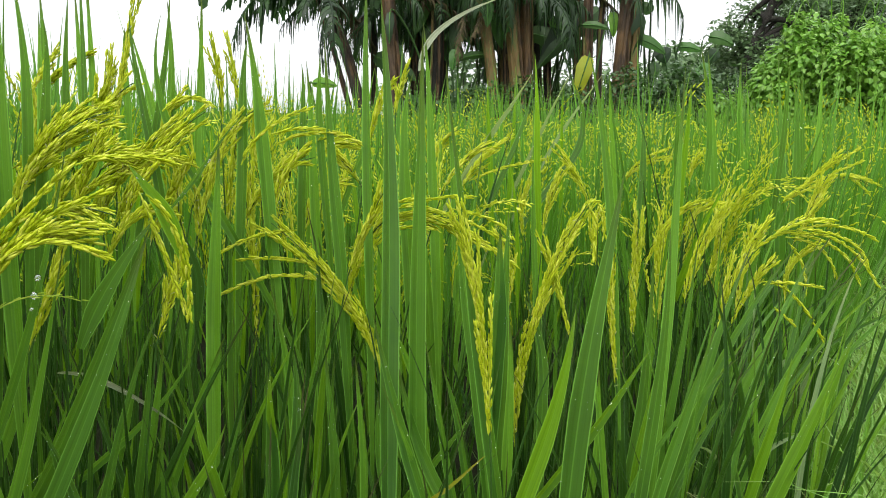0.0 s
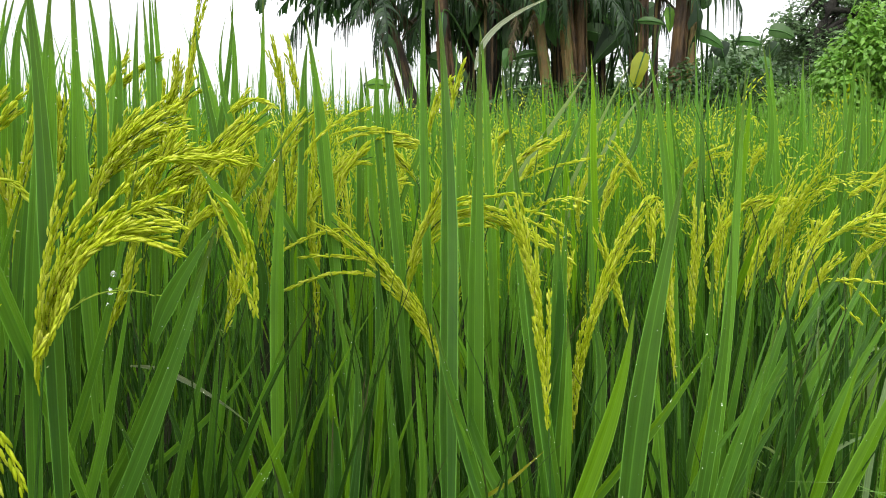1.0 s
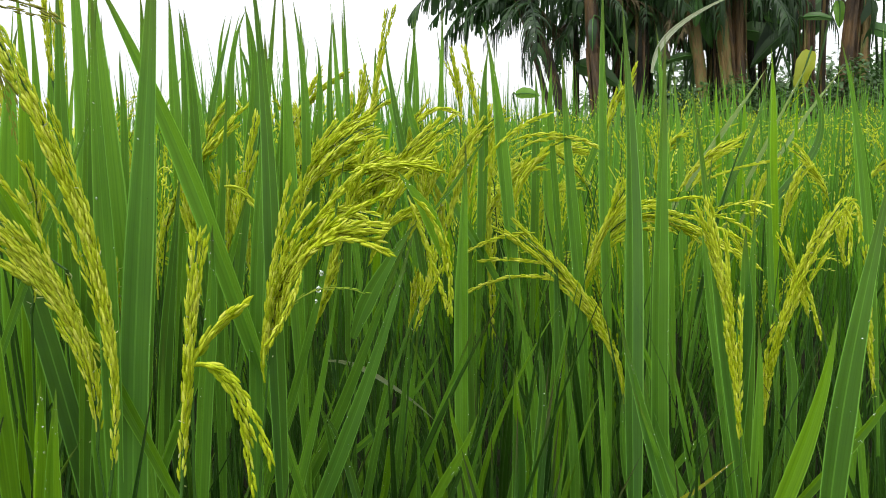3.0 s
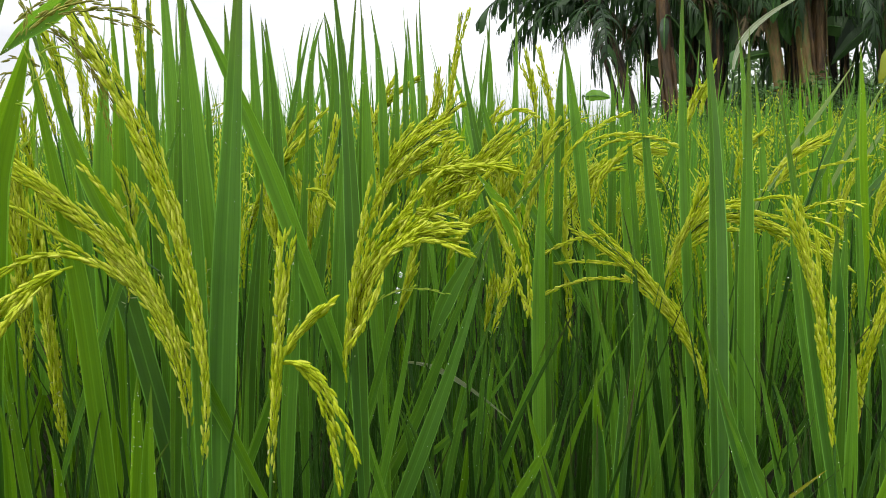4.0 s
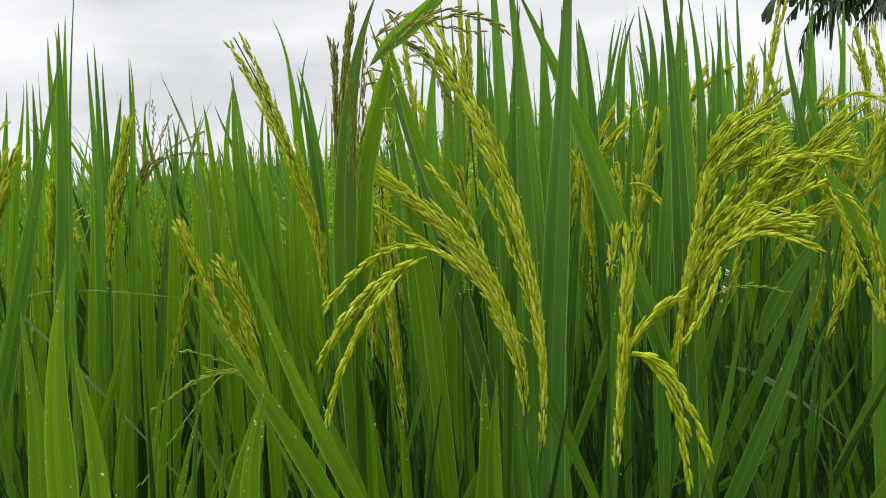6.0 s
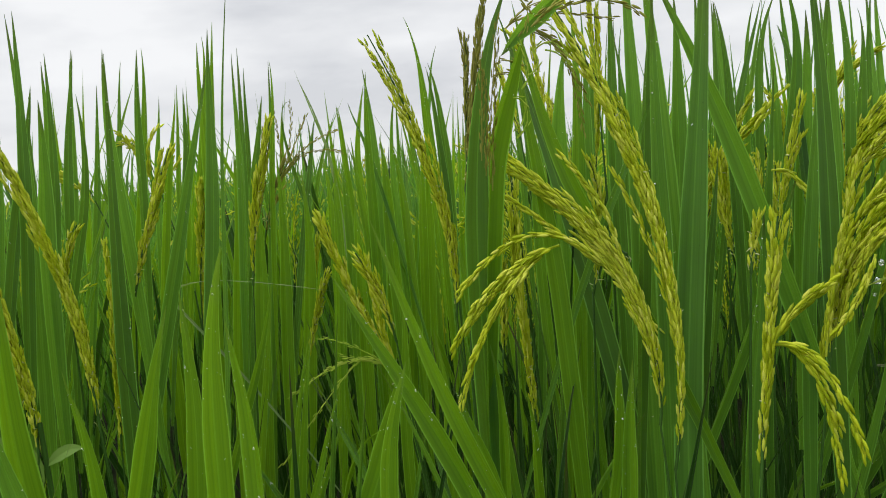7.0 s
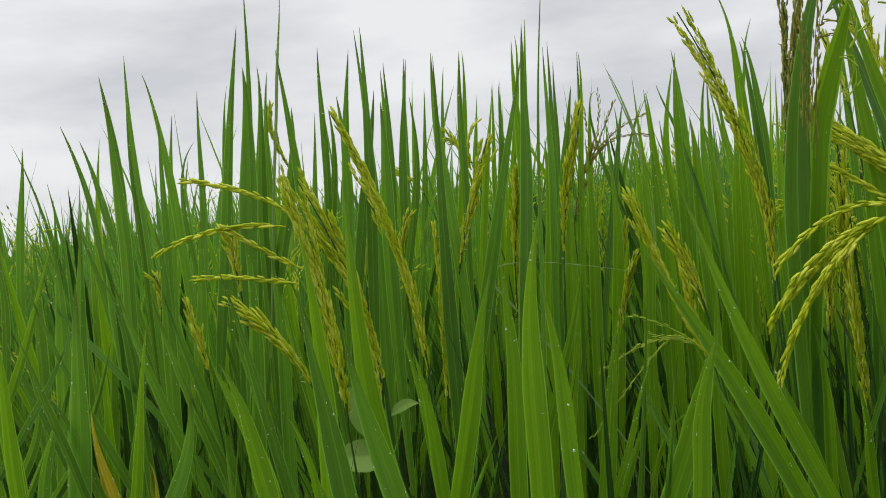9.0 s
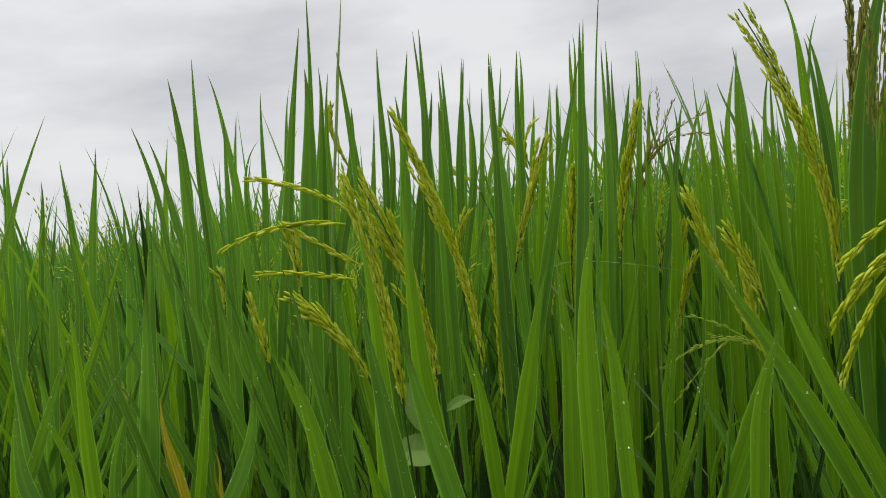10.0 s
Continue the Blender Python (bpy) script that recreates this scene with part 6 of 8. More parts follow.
blade(p, (-1.100, -0.260, 0.844), (-1.102, -0.257, 0.913), (-1.103, -0.253, 0.960), 0.0095, 0)
p = rice_plant(0.230, 0.884, RICE_LABELS['leaf'])
blade(p, (0.241, 0.874, 0.554), (0.260, 0.900, 0.705), (0.267, 0.925, 0.849), 0.0127, 0)
blade(p, (0.259, 0.874, 0.554), (0.282, 0.889, 0.633), (0.323, 0.911, 0.753), 0.0118, 0)
blade(p, (0.208, 0.929, 0.587), (0.200, 0.941, 0.657), (0.190, 0.950, 0.714), 0.0067, 0)
p = rice_plant(-0.603, 0.652, RICE_LABELS['leaf'])
blade(p, (-0.604, 0.661, 0.853), (-0.607, 0.680, 0.995), (-0.605, 0.693, 1.066), 0.0218, 0)

p = rice_plant(-0.333, 0.944, RICE_LABELS['ear'])
ear = panicle(p, (-0.358, 0.774, 0.847), (-0.349, 0.777, 0.904), (-0.305, 0.795, 0.954), 0.0075, 7)
ear = panicle(p, (-0.377, 0.831, 0.894), (-0.352, 0.841, 0.927), (-0.305, 0.858, 0.957), 0.0110, 8)
ear = panicle(p, (-0.326, 0.808, 0.848), (-0.314, 0.813, 0.901), (-0.295, 0.819, 0.946), 0.0075, 7)
ear = panicle(p, (-0.332, 0.891, 0.830), (-0.320, 0.895, 0.888), (-0.257, 0.914, 0.956), 0.0075, 7)
ear = panicle(p, (-0.304, 0.880, 0.845), (-0.290, 0.884, 0.888), (-0.247, 0.896, 0.937), 0.0075, 7)
ear = panicle(p, (-0.081, 1.141, 0.915), (-0.068, 1.141, 0.972), (-0.047, 1.142, 1.010), 0.0110, 8)
ear = panicle(p, (0.018, 1.091, 0.862), (0.042, 1.089, 0.904), (0.082, 1.085, 0.931), 0.0075, 7)
ear = panicle(p, (-0.089, 0.990, 0.778), (-0.070, 0.991, 0.830), (-0.044, 0.992, 0.881), 0.0110, 10)
ear = panicle(p, (-0.289, 0.905, 0.822), (-0.275, 0.909, 0.860), (-0.243, 0.917, 0.916), 0.0075, 7)
ear = panicle(p, (-0.352, 0.820, 0.840), (-0.338, 0.825, 0.888), (-0.291, 0.842, 0.934), 0.0075, 7)
ear = panicle(p, (-0.250, 0.936, 0.824), (-0.236, 0.939, 0.876), (-0.216, 0.944, 0.933), 0.0075, 7)
ear = panicle(p, (-0.184, 1.031, 0.832), (-0.173, 1.032, 0.888), (-0.140, 1.036, 0.927), 0.0075, 7)
spray(p, (-0.302, 0.774, 0.917), (-0.260, 0.788, 0.925), (-0.221, 0.799, 0.917))
spray(p, (-0.301, 0.796, 0.924), (-0.263, 0.808, 0.923), (-0.233, 0.817, 0.927))
spray(p, (-0.185, 1.030, 0.940), (-0.127, 1.038, 0.946), (-0.072, 1.041, 0.926))
spray(p, (-0.179, 1.031, 0.928), (-0.140, 1.036, 0.941), (-0.095, 1.040, 0.939))
spray(p, (-0.272, 0.910, 0.965), (-0.248, 0.916, 0.979), (-0.224, 0.922, 0.972))
spray(p, (-0.216, 1.005, 0.904), (-0.189, 1.010, 0.944), (-0.137, 1.016, 0.971))
p = rice_plant(-0.446, 0.421, RICE_LABELS['ear'])
spray(p, (-0.405, 0.407, 1.027), (-0.390, 0.421, 1.041), (-0.375, 0.435, 1.043), 'brown')
spray(p, (-0.393, 0.418, 1.036), (-0.375, 0.434, 1.040), (-0.365, 0.443, 1.038), 'brown')
spray(p, (-0.373, 0.436, 1.039), (-0.361, 0.447, 1.034), (-0.354, 0.452, 1.027), 'brown')
spray(p, (-0.409, 0.416, 1.035), (-0.400, 0.426, 1.041), (-0.391, 0.434, 1.048), 'brown')
spray(p, (-0.416, 0.409, 1.048), (-0.412, 0.413, 1.038), (-0.415, 0.410, 1.025), 'brown')
spray(p, (-0.460, 0.406, 0.946), (-0.457, 0.409, 0.988), (-0.455, 0.411, 1.031), 'brown')
spray(p, (-0.461, 0.410, 0.935), (-0.458, 0.414, 0.988), (-0.459, 0.413, 1.011), 'brown')
spray(p, (-0.457, 0.409, 0.935), (-0.453, 0.414, 0.984), (-0.446, 0.421, 1.043), 'brown')
spray(p, (-0.459, 0.413, 0.924), (-0.454, 0.418, 0.984), (-0.450, 0.423, 1.023), 'brown')
blade(p, (-0.460, 0.421, 0.934), (-0.453, 0.428, 0.984), (-0.441, 0.441, 1.031), 0.0165, 0, 'fresh')
blade(p, (-0.409, 0.458, 1.061), (-0.430, 0.438, 1.035), (-0.447, 0.420, 1.018), 0.0210, 0, 'green', True)
p = rice_plant(-0.723, -0.096, RICE_LABELS['leaf'])
blade(p, (-0.620, -0.111, 0.766), (-0.620, -0.111, 0.827), (-0.620, -0.113, 0.897), 0.0085, 0, 'fresh')
blade(p, (-0.665, -0.083, 0.784), (-0.663, -0.094, 0.834), (-0.661, -0.106, 0.872), 0.0055, 0, 'green')
blade(p, (-0.764, -0.096, 0.715), (-0.766, -0.077, 0.856), (-0.767, -0.060, 0.950), 0.0170, 0, 'green')
blade(p, (-0.647, -0.058, 0.756), (-0.647, -0.062, 0.790), (-0.646, -0.066, 0.819), 0.0058, 0, 'yellow')
blade(p, (-0.708, -0.052, 0.722), (-0.708, -0.036, 0.792), (-0.709, -0.019, 0.867), 0.0082, 0, 'fresh')
blade(p, (-0.649, -0.027, 0.735), (-0.649, -0.009, 0.773), (-0.649, 0.003, 0.817), 0.0100, 0, 'green')
blade(p, (-0.596, 0.045, 0.734), (-0.597, 0.035, 0.792), (-0.598, 0.019, 0.844), 0.0112, 0, 'fresh')
blade(p, (-0.645, 0.063, 0.714), (-0.646, 0.048, 0.813), (-0.648, 0.032, 0.902), 0.0078, 0, 'green')
blade(p, (-0.708, 0.028, 0.702), (-0.709, 0.012, 0.772), (-0.709, -0.001, 0.831), 0.0070, 0, 'green')
p = rice_plant(-0.660, 0.098, RICE_LABELS['leaf'])
blade(p, (-0.640, 0.091, 0.708), (-0.640, 0.096, 0.818), (-0.640, 0.096, 0.926), 0.0165, 0, 'fresh')
blade(p, (-0.603, 0.075, 0.725), (-0.603, 0.070, 0.775), (-0.604, 0.064, 0.796), 0.0056, 0, 'fresh')
blade(p, (-0.649, 0.145, 0.692), (-0.652, 0.135, 0.790), (-0.652, 0.134, 0.948), 0.0180, 0, 'fresh')
p = rice_plant(-0.794, -0.096, RICE_LABELS['leaf'])
blade(p, (-0.748, -0.052, 0.729), (-0.745, -0.079, 0.817), (-0.742, -0.106, 0.910), 0.0065, 0, 'green')
blade(p, (-0.729, -0.005, 0.752), (-0.729, -0.024, 0.825), (-0.728, -0.045, 0.906), 0.0075, 0, 'green')
blade(p, (-0.736, -0.143, 0.800), (-0.742, -0.109, 0.865), (-0.745, -0.079, 0.943), 0.0065, 0, 'fresh')
blade(p, (-0.738, -0.133, 0.783), (-0.743, -0.097, 0.835), (-0.747, -0.064, 0.885), 0.0050, 0, 'green')
blade(p, (-0.733, -0.159, 0.741), (-0.733, -0.158, 0.804), (-0.732, -0.160, 0.858), 0.0090, 0, 'green')
blade(p, (-0.791, -0.119, 0.722), (-0.796, -0.078, 0.782), (-0.798, -0.053, 0.848), 0.0075, 0, 'green')
blade(p, (-0.668, -0.032, 0.734), (-0.668, -0.033, 0.752), (-0.668, -0.034, 0.769), 0.0045, 0, 'yellow')
blade(p, (-0.690, -0.165, 0.773), (-0.696, -0.139, 0.833), (-0.700, -0.120, 0.889), 0.0070, 0, 'fresh')
blade(p, (-0.686, -0.069, 0.742), (-0.684, -0.084, 0.799), (-0.683, -0.099, 0.832), 0.0065, 0, 'green')
blade(p, (-0.748, 0.021, 0.711), (-0.749, 0.004, 0.794), (-0.749, -0.015, 0.886), 0.0075, 0, 'green')
blade(p, (-0.701, -0.111, 0.739), (-0.702, -0.104, 0.781), (-0.704, -0.091, 0.822), 0.0080, 0, 'green')
blade(p, (-0.657, -0.130, 0.758), (-0.656, -0.134, 0.792), (-0.654, -0.143, 0.826), 0.0075, 0, 'fresh')
p = rice_plant(-0.299, 0.871, RICE_LABELS['leaf'])
blade(p, (-0.358, 0.889, 0.523), (-0.328, 0.902, 0.613), (-0.307, 0.911, 0.709), 0.0116, 0, 'green')
blade(p, (-0.292, 0.809, 0.567), (-0.284, 0.812, 0.609), (-0.280, 0.814, 0.648), 0.0075, 0, 'fresh')
blade(p, (-0.295, 0.851, 0.545), (-0.280, 0.857, 0.633), (-0.264, 0.863, 0.740), 0.0102, 0, 'green')
blade(p, (-0.276, 0.869, 0.536), (-0.241, 0.882, 0.649), (-0.206, 0.892, 0.731), 0.0116, 0, 'green')
blade(p, (-0.190, 0.803, 0.573), (-0.204, 0.799, 0.641), (-0.210, 0.797, 0.685), 0.0093, 0, 'fresh')
blade(p, (-0.328, 0.770, 0.587), (-0.333, 0.767, 0.646), (-0.345, 0.761, 0.681), 0.0084, 0, 'green')
blade(p, (-0.361, 0.706, 0.625), (-0.338, 0.719, 0.641), (-0.318, 0.730, 0.660), 0.0069, 0, 'fresh')
p = rice_plant(-0.151, 0.936, RICE_LABELS['leaf'])
blade(p, (-0.144, 0.836, 0.557), (-0.146, 0.835, 0.645), (-0.147, 0.835, 0.710), 0.0151, 0, 'fresh')
blade(p, (-0.135, 0.919, 0.513), (-0.145, 0.917, 0.651), (-0.165, 0.913, 0.785), 0.0136, 0, 'green')
blade(p, (0.008, 0.924, 0.584), (-0.013, 0.923, 0.685), (-0.047, 0.921, 0.749), 0.0098, 0, 'green')
blade(p, (-0.103, 0.965, 0.490), (-0.109, 0.964, 0.592), (-0.104, 0.965, 0.690), 0.0103, 0, 'green')
blade(p, (-0.071, 0.989, 0.478), (-0.083, 0.988, 0.583), (-0.085, 0.988, 0.670), 0.0092, 0, 'green')
p = rice_plant(-0.510, 0.418, RICE_LABELS['leaf'])
blade(p, (-0.468, 0.406, 0.705), (-0.468, 0.407, 0.764), (-0.468, 0.406, 0.814), 0.0068, 0, 'fresh')
blade(p, (-0.491, 0.311, 0.745), (-0.483, 0.322, 0.782), (-0.480, 0.327, 0.816), 0.0157, 0, 'fresh')
blade(p, (-0.492, 0.468, 0.673), (-0.493, 0.467, 0.720), (-0.495, 0.465, 0.767), 0.0071, 0, 'fresh')
blade(p, (-0.569, 0.442, 0.671), (-0.568, 0.442, 0.738), (-0.570, 0.440, 0.809), 0.0095, 0, 'fresh')
blade(p, (-0.622, 0.438, 0.673), (-0.620, 0.441, 0.762), (-0.616, 0.446, 0.837), 0.0100, 0, 'fresh')
p = rice_plant(-0.471, 0.453, RICE_LABELS['ear'])
spray(p, (-0.438, 0.430, 0.992), (-0.434, 0.434, 1.005), (-0.438, 0.430, 1.025), 'straw')
spray(p, (-0.442, 0.425, 0.987), (-0.437, 0.431, 0.980), (-0.442, 0.426, 0.964), 'straw')
spray(p, (-0.430, 0.438, 1.018), (-0.420, 0.448, 1.021), (-0.413, 0.454, 1.004), 'straw')
spray(p, (-0.427, 0.441, 1.036), (-0.419, 0.449, 1.029), (-0.414, 0.453, 1.007), 'straw')
spray(p, (-0.425, 0.443, 1.017), (-0.417, 0.451, 1.011), (-0.411, 0.456, 0.997), 'straw')
spray(p, (-0.434, 0.433, 1.001), (-0.429, 0.439, 1.008), (-0.431, 0.437, 1.019), 'straw')
spray(p, (-0.442, 0.425, 0.959), (-0.437, 0.431, 0.969), (-0.437, 0.431, 0.983), 'straw')
spray(p, (-0.404, 0.462, 1.029), (-0.401, 0.465, 1.011), (-0.400, 0.466, 0.989), 'straw')
p = rice_plant(-0.820, 0.287, RICE_LABELS['ear'])
ear = panicle(p, (-0.839, 0.294, 0.851), (-0.831, 0.313, 0.918), (-0.820, 0.340, 0.991), 0.0100, 8)
ear = panicle(p, (-0.775, 0.387, 0.848), (-0.768, 0.400, 0.934), (-0.757, 0.418, 1.007), 0.0080, 7)
ear = panicle(p, (-0.888, 0.384, 0.845), (-0.884, 0.393, 0.909), (-0.880, 0.401, 0.959), 0.0080, 7)
ear = panicle(p, (-0.885, 0.247, 0.846), (-0.885, 0.250, 0.888), (-0.881, 0.263, 0.926), 0.0060, 5)
p = rice_plant(-0.607, 0.394, RICE_LABELS['ear'])
ear = panicle(p, (-0.559, 0.391, 0.770), (-0.574, 0.371, 0.834), (-0.587, 0.352, 0.916), 0.0080, 8)
ear = panicle(p, (-0.583, 0.409, 0.804), (-0.589, 0.401, 0.846), (-0.598, 0.388, 0.882), 0.0060, 6)
ear = panicle(p, (-0.822, 0.466, 0.743), (-0.814, 0.479, 0.795), (-0.805, 0.493, 0.843), 0.0060, 6)
ear = panicle(p, (-0.584, 0.485, 0.831), (-0.587, 0.482, 0.893), (-0.593, 0.475, 0.944), 0.0070, 7)
# slim young blades between the larger ones: by the bund they lean out, elsewhere they cross at random
SLIM = [(0.30, 0.96, 0.10, "rice plant leaning out over the grassy bund"), (0.38, 1.10, 0.10, "rice plant leaning out over the grassy bund"),
        (0.47, 1.22, 0.10, "rice plant leaning out over the grassy bund"), (0.56, 1.40, 0.10, "rice plant leaning out over the grassy bund"),
        (0.47, 1.02, 0.14, "rice plant leaning out over the grassy bund"), (0.55, 1.16, 0.14, "rice plant leaning out over the grassy bund"), (0.63, 1.30, 0.14, "rice plant leaning out over the grassy bund")]
SLIM += [(-r * math.sin(radians(yaw)), 0.03 + r * math.cos(radians(yaw)), 0.0, "rice plant with slim crossing young blades") for yaw, r in
         ((4, 0.92), (13, 0.86), (22, 0.82), (31, 0.80), (45, 0.72), (52, 0.64), (59, 0.70), (66, 0.62), (74, 0.68), (82, 0.64), (90, 0.70), (98, 0.66))]
for x, y, out, label in SLIM:
    p = rice_plant(x, y, label)
    for i in range(7):
        base = np.array([x + rng.uniform(-0.07, 0.08), y + rng.uniform(-0.05, 0.07), rng.uniform(0.44, 0.56)])
        lean, rise = out + rng.normal(0, 0.055, 2), rng.uniform(0.12, 0.30)
        tip = base + np.array([lean[0], 0.4 * lean[1] + 0.03, rise])
        blade(p, base, (base + tip) / 2 + np.array([-0.12 * lean[0], 0, 0.03 * rise]), tip, rng.uniform(0.0042, 0.0085), 0, rng.choice(["green", "fresh", "dark", "pale"], p=[0.52, 0.24, 0.21, 0.03]), wet=0.15)


# ---- more plants, grown from a few kinds ----
def grown_leaves(n, foot, low, high, length, lean, droop, width, s, turn=None):
    """Curved leaf lines: they start on stems round foot and arch outwards."""
    az = rng.uniform(0, 2 * np.pi, n) if turn is None else turn
    out = np.stack([np.cos(az), np.sin(az), 0 * az], 1)
    side = np.stack([-np.sin(az), np.cos(az), 0 * az], 1)
    th0 = rng.uniform(*lean, n)
    dr = rng.uniform(*droop, n)
    ln = rng.uniform(*length, n)
    t = np.linspace(0, 1, s)
    th = th0[:, None] + dr[:, None] * t[None] ** 1.8
    step = (ln / (s - 1))[:, None]
    r = np.concatenate([np.zeros((n, 1)), np.cumsum(np.sin(th[:, :-1]) * step, 1)], 1)
    z = np.concatenate([np.zeros((n, 1)), np.cumsum(np.cos(th[:, :-1]) * step, 1)], 1)
    z0 = rng.uniform(low, high, n)
    r0 = 0.012 + 0.06 * z0 * rng.uniform(0.3, 1.3, n)
    line = foot + out[:, None] * (r + r0[:, None])[..., None] + np.array([0, 0, 1.0]) * (z + z0[:, None])[..., None]
    tw = rng.normal(0, 0.5, (n, 1)) + np.linspace(-0.5, 0.5, s)[None] * rng.normal(0, 0.6, (n, 1))
    tangent = unit(np.gradient(line, axis=1))
    face = np.cross(tangent, side[:, None])
    sides = side[:, None] * np.cos(tw)[..., None] + face * np.sin(tw)[..., None]
    w = rng.uniform(*width, n)[:, None] * (blade_width(s, 1.0)[None])
    return line, sides, w


def grown_ear(foot, z0, lean_az, length, bow, s=14):
    """The main line of an ear that rises and nods over."""
    t = np.linspace(0, 1, s)
    th = 0.08 + bow * t ** 1.6
    step = length / (s - 1)
    r = np.concatenate([[0], np.cumsum(np.sin(th[:-1]) * step)])
    z = np.concatenate([[0], np.cumsum(np.cos(th[:-1]) * step)])
    out = np.array([math.cos(lean_az), math.sin(lean_az), 0])
    return foot + out * (r[:, None] + 0.03) + np.array([0, 0, 1.0]) * (z[:, None] + z0)


def ear_grains(axis, width, branches, step, sides, length=0.0085, girth=0.0033):
    s = len(axis)
    chord = unit(axis[-1] - axis[0])
    a0 = unit(np.cross(chord, np.array([0.2, 0.3, 0.9])))
    b0 = np.cross(chord, a0)
    made = []
    for i in range(branches):
        start = 0.05 + 0.6 * i / max(1, branches - 1)
        t = np.linspace(start, min(1, start + 0.45), 8)
        line = np.stack([np.interp(t, np.linspace(0, 1, s), axis[:, k]) for k in range(3)], 1)
        ang = i * 2.4 + rng.uniform(-0.4, 0.4)
        g = np.linspace(0, 1, 8)[:, None]
        line = line + (a0 * math.cos(ang) + b0 * math.sin(ang)) * width * 0.5 * (0.15 + 0.85 * g)
        line[:, 2] -= g[:, 0] ** 2 * rng.uniform(0.0, 0.025)
        made.append(grain_row(line, step, length, girth, sides, 0.05))
    return made


def plant_kind(ears, leaves, tall):
    """One rice hill with its parts, at the origin."""
    p = rice_plant(0, 0, RICE_LABELS["ear" if ears > 1 else "leaf"])
    foot = np.zeros(3)
    high = grown_leaves(leaves, foot, 0.34 * tall, 0.64 * tall, (0.32, 0.46), (0.03, 0.30), (0.0, 0.5), (0.010, 0.017 if ears > 3 else 0.020), 11)
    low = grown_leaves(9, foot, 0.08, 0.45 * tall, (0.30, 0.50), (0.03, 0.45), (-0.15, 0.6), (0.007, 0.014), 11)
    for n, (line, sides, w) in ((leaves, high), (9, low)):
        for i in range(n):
            # low leaves mostly in the dark tone, in place of shade
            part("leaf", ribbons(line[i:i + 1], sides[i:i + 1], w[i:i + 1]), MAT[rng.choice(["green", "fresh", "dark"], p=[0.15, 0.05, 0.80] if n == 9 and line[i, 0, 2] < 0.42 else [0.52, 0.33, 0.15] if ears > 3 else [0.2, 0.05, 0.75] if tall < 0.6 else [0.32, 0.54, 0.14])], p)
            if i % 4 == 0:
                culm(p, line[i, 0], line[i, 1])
    for i in range(ears):
        axis = grown_ear(foot, rng.uniform(0.62, 0.76) * tall, rng.uniform(0, 2 * np.pi), rng.uniform(0.19, 0.27), rng.uniform(0.3, 2.2))
        culm(p, axis[0], axis[1], 0.0024)
        part("panicle", joined(thread(axis, 0.0011, 4), *ear_grains(axis, 0.026, 6, 0.0068, 3, 0.0100, 0.0032)), MAT["gold"], p)
    k = rng.integers(0, leaves, 26)
    q = rng.integers(2, 9, 26)
    drops(p, high[0][k, q] + high[1][k, q] * (rng.uniform(-0.3, 0.3, 26) * 0.012)[:, None], rng.uniform(0.0006, 0.0014, 26))
    return p


KINDS_FULL = [plant_kind(e, l, h) for e, l, h in ((7, 10, 1.03), (6, 9, 1.0), (8, 10, 1.03), (7, 9, 1.0))]
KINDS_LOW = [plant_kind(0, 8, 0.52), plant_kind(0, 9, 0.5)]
# leafy kinds: more blades in the fresh tone, in place of backlight
KINDS_LEAFY = [plant_kind(e, l, h) for e, l, h in ((1, 13, 1.04), (0, 14, 1.06), (1, 13, 1.03), (0, 14, 1.05))]
used_kinds = set()

near_far = []
for row in range(-70, 290):
    for col in range(0, 280):
        # rows run along the bund
        d = 0.10 + 0.165 * col
        a = 0.155 * row
        x = EDGE_AT[0] + EDGE_WAY[0] * a - EDGE_WAY[1] * d + rng.normal(0, 0.022)
        y = EDGE_AT[1] + EDGE_WAY[1] * a + EDGE_WAY[0] * d + rng.normal(0, 0.022)
        r = math.hypot(x, y - 0.03)
        yaw = math.degrees(math.atan2(-x, y))
        yaw = yaw + 360 if yaw < -90 else yaw
        if y > 7.3 + 0.25 * math.sin(x * 3) and x > -1.6 or r > 46 or yaw < -36 and r > 3 or yaw > 122 and r > 6:
            continue
        near_far.append((r, yaw, x, y))
near_far.sort()

STANDING = [(p.location.x, p.location.y) for p in scene.objects if p.name.startswith("rice_plant") and p.location.length > 0.1]

def skirt(p):
    """The lower leaves and stems that fill a plant's foot."""
    foot = np.array([p.location.x, p.location.y, 0.0])
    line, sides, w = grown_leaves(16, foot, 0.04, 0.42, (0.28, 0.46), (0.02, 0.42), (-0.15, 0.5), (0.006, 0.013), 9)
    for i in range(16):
        # mostly the dark tone, for the shade inside the stand
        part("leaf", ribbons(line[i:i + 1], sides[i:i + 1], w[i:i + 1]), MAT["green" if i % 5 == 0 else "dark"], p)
        if i % 6 == 0:
            culm(p, foot + np.array([rng.normal(0, 0.03), rng.normal(0, 0.03), rng.uniform(0.4, 0.6)]), foot + np.array([0, 0, 0.9]))


for p in [o for o in scene.objects if o.name.startswith("rice_plant") and o.location.length > 0.1]:
    skirt(p)

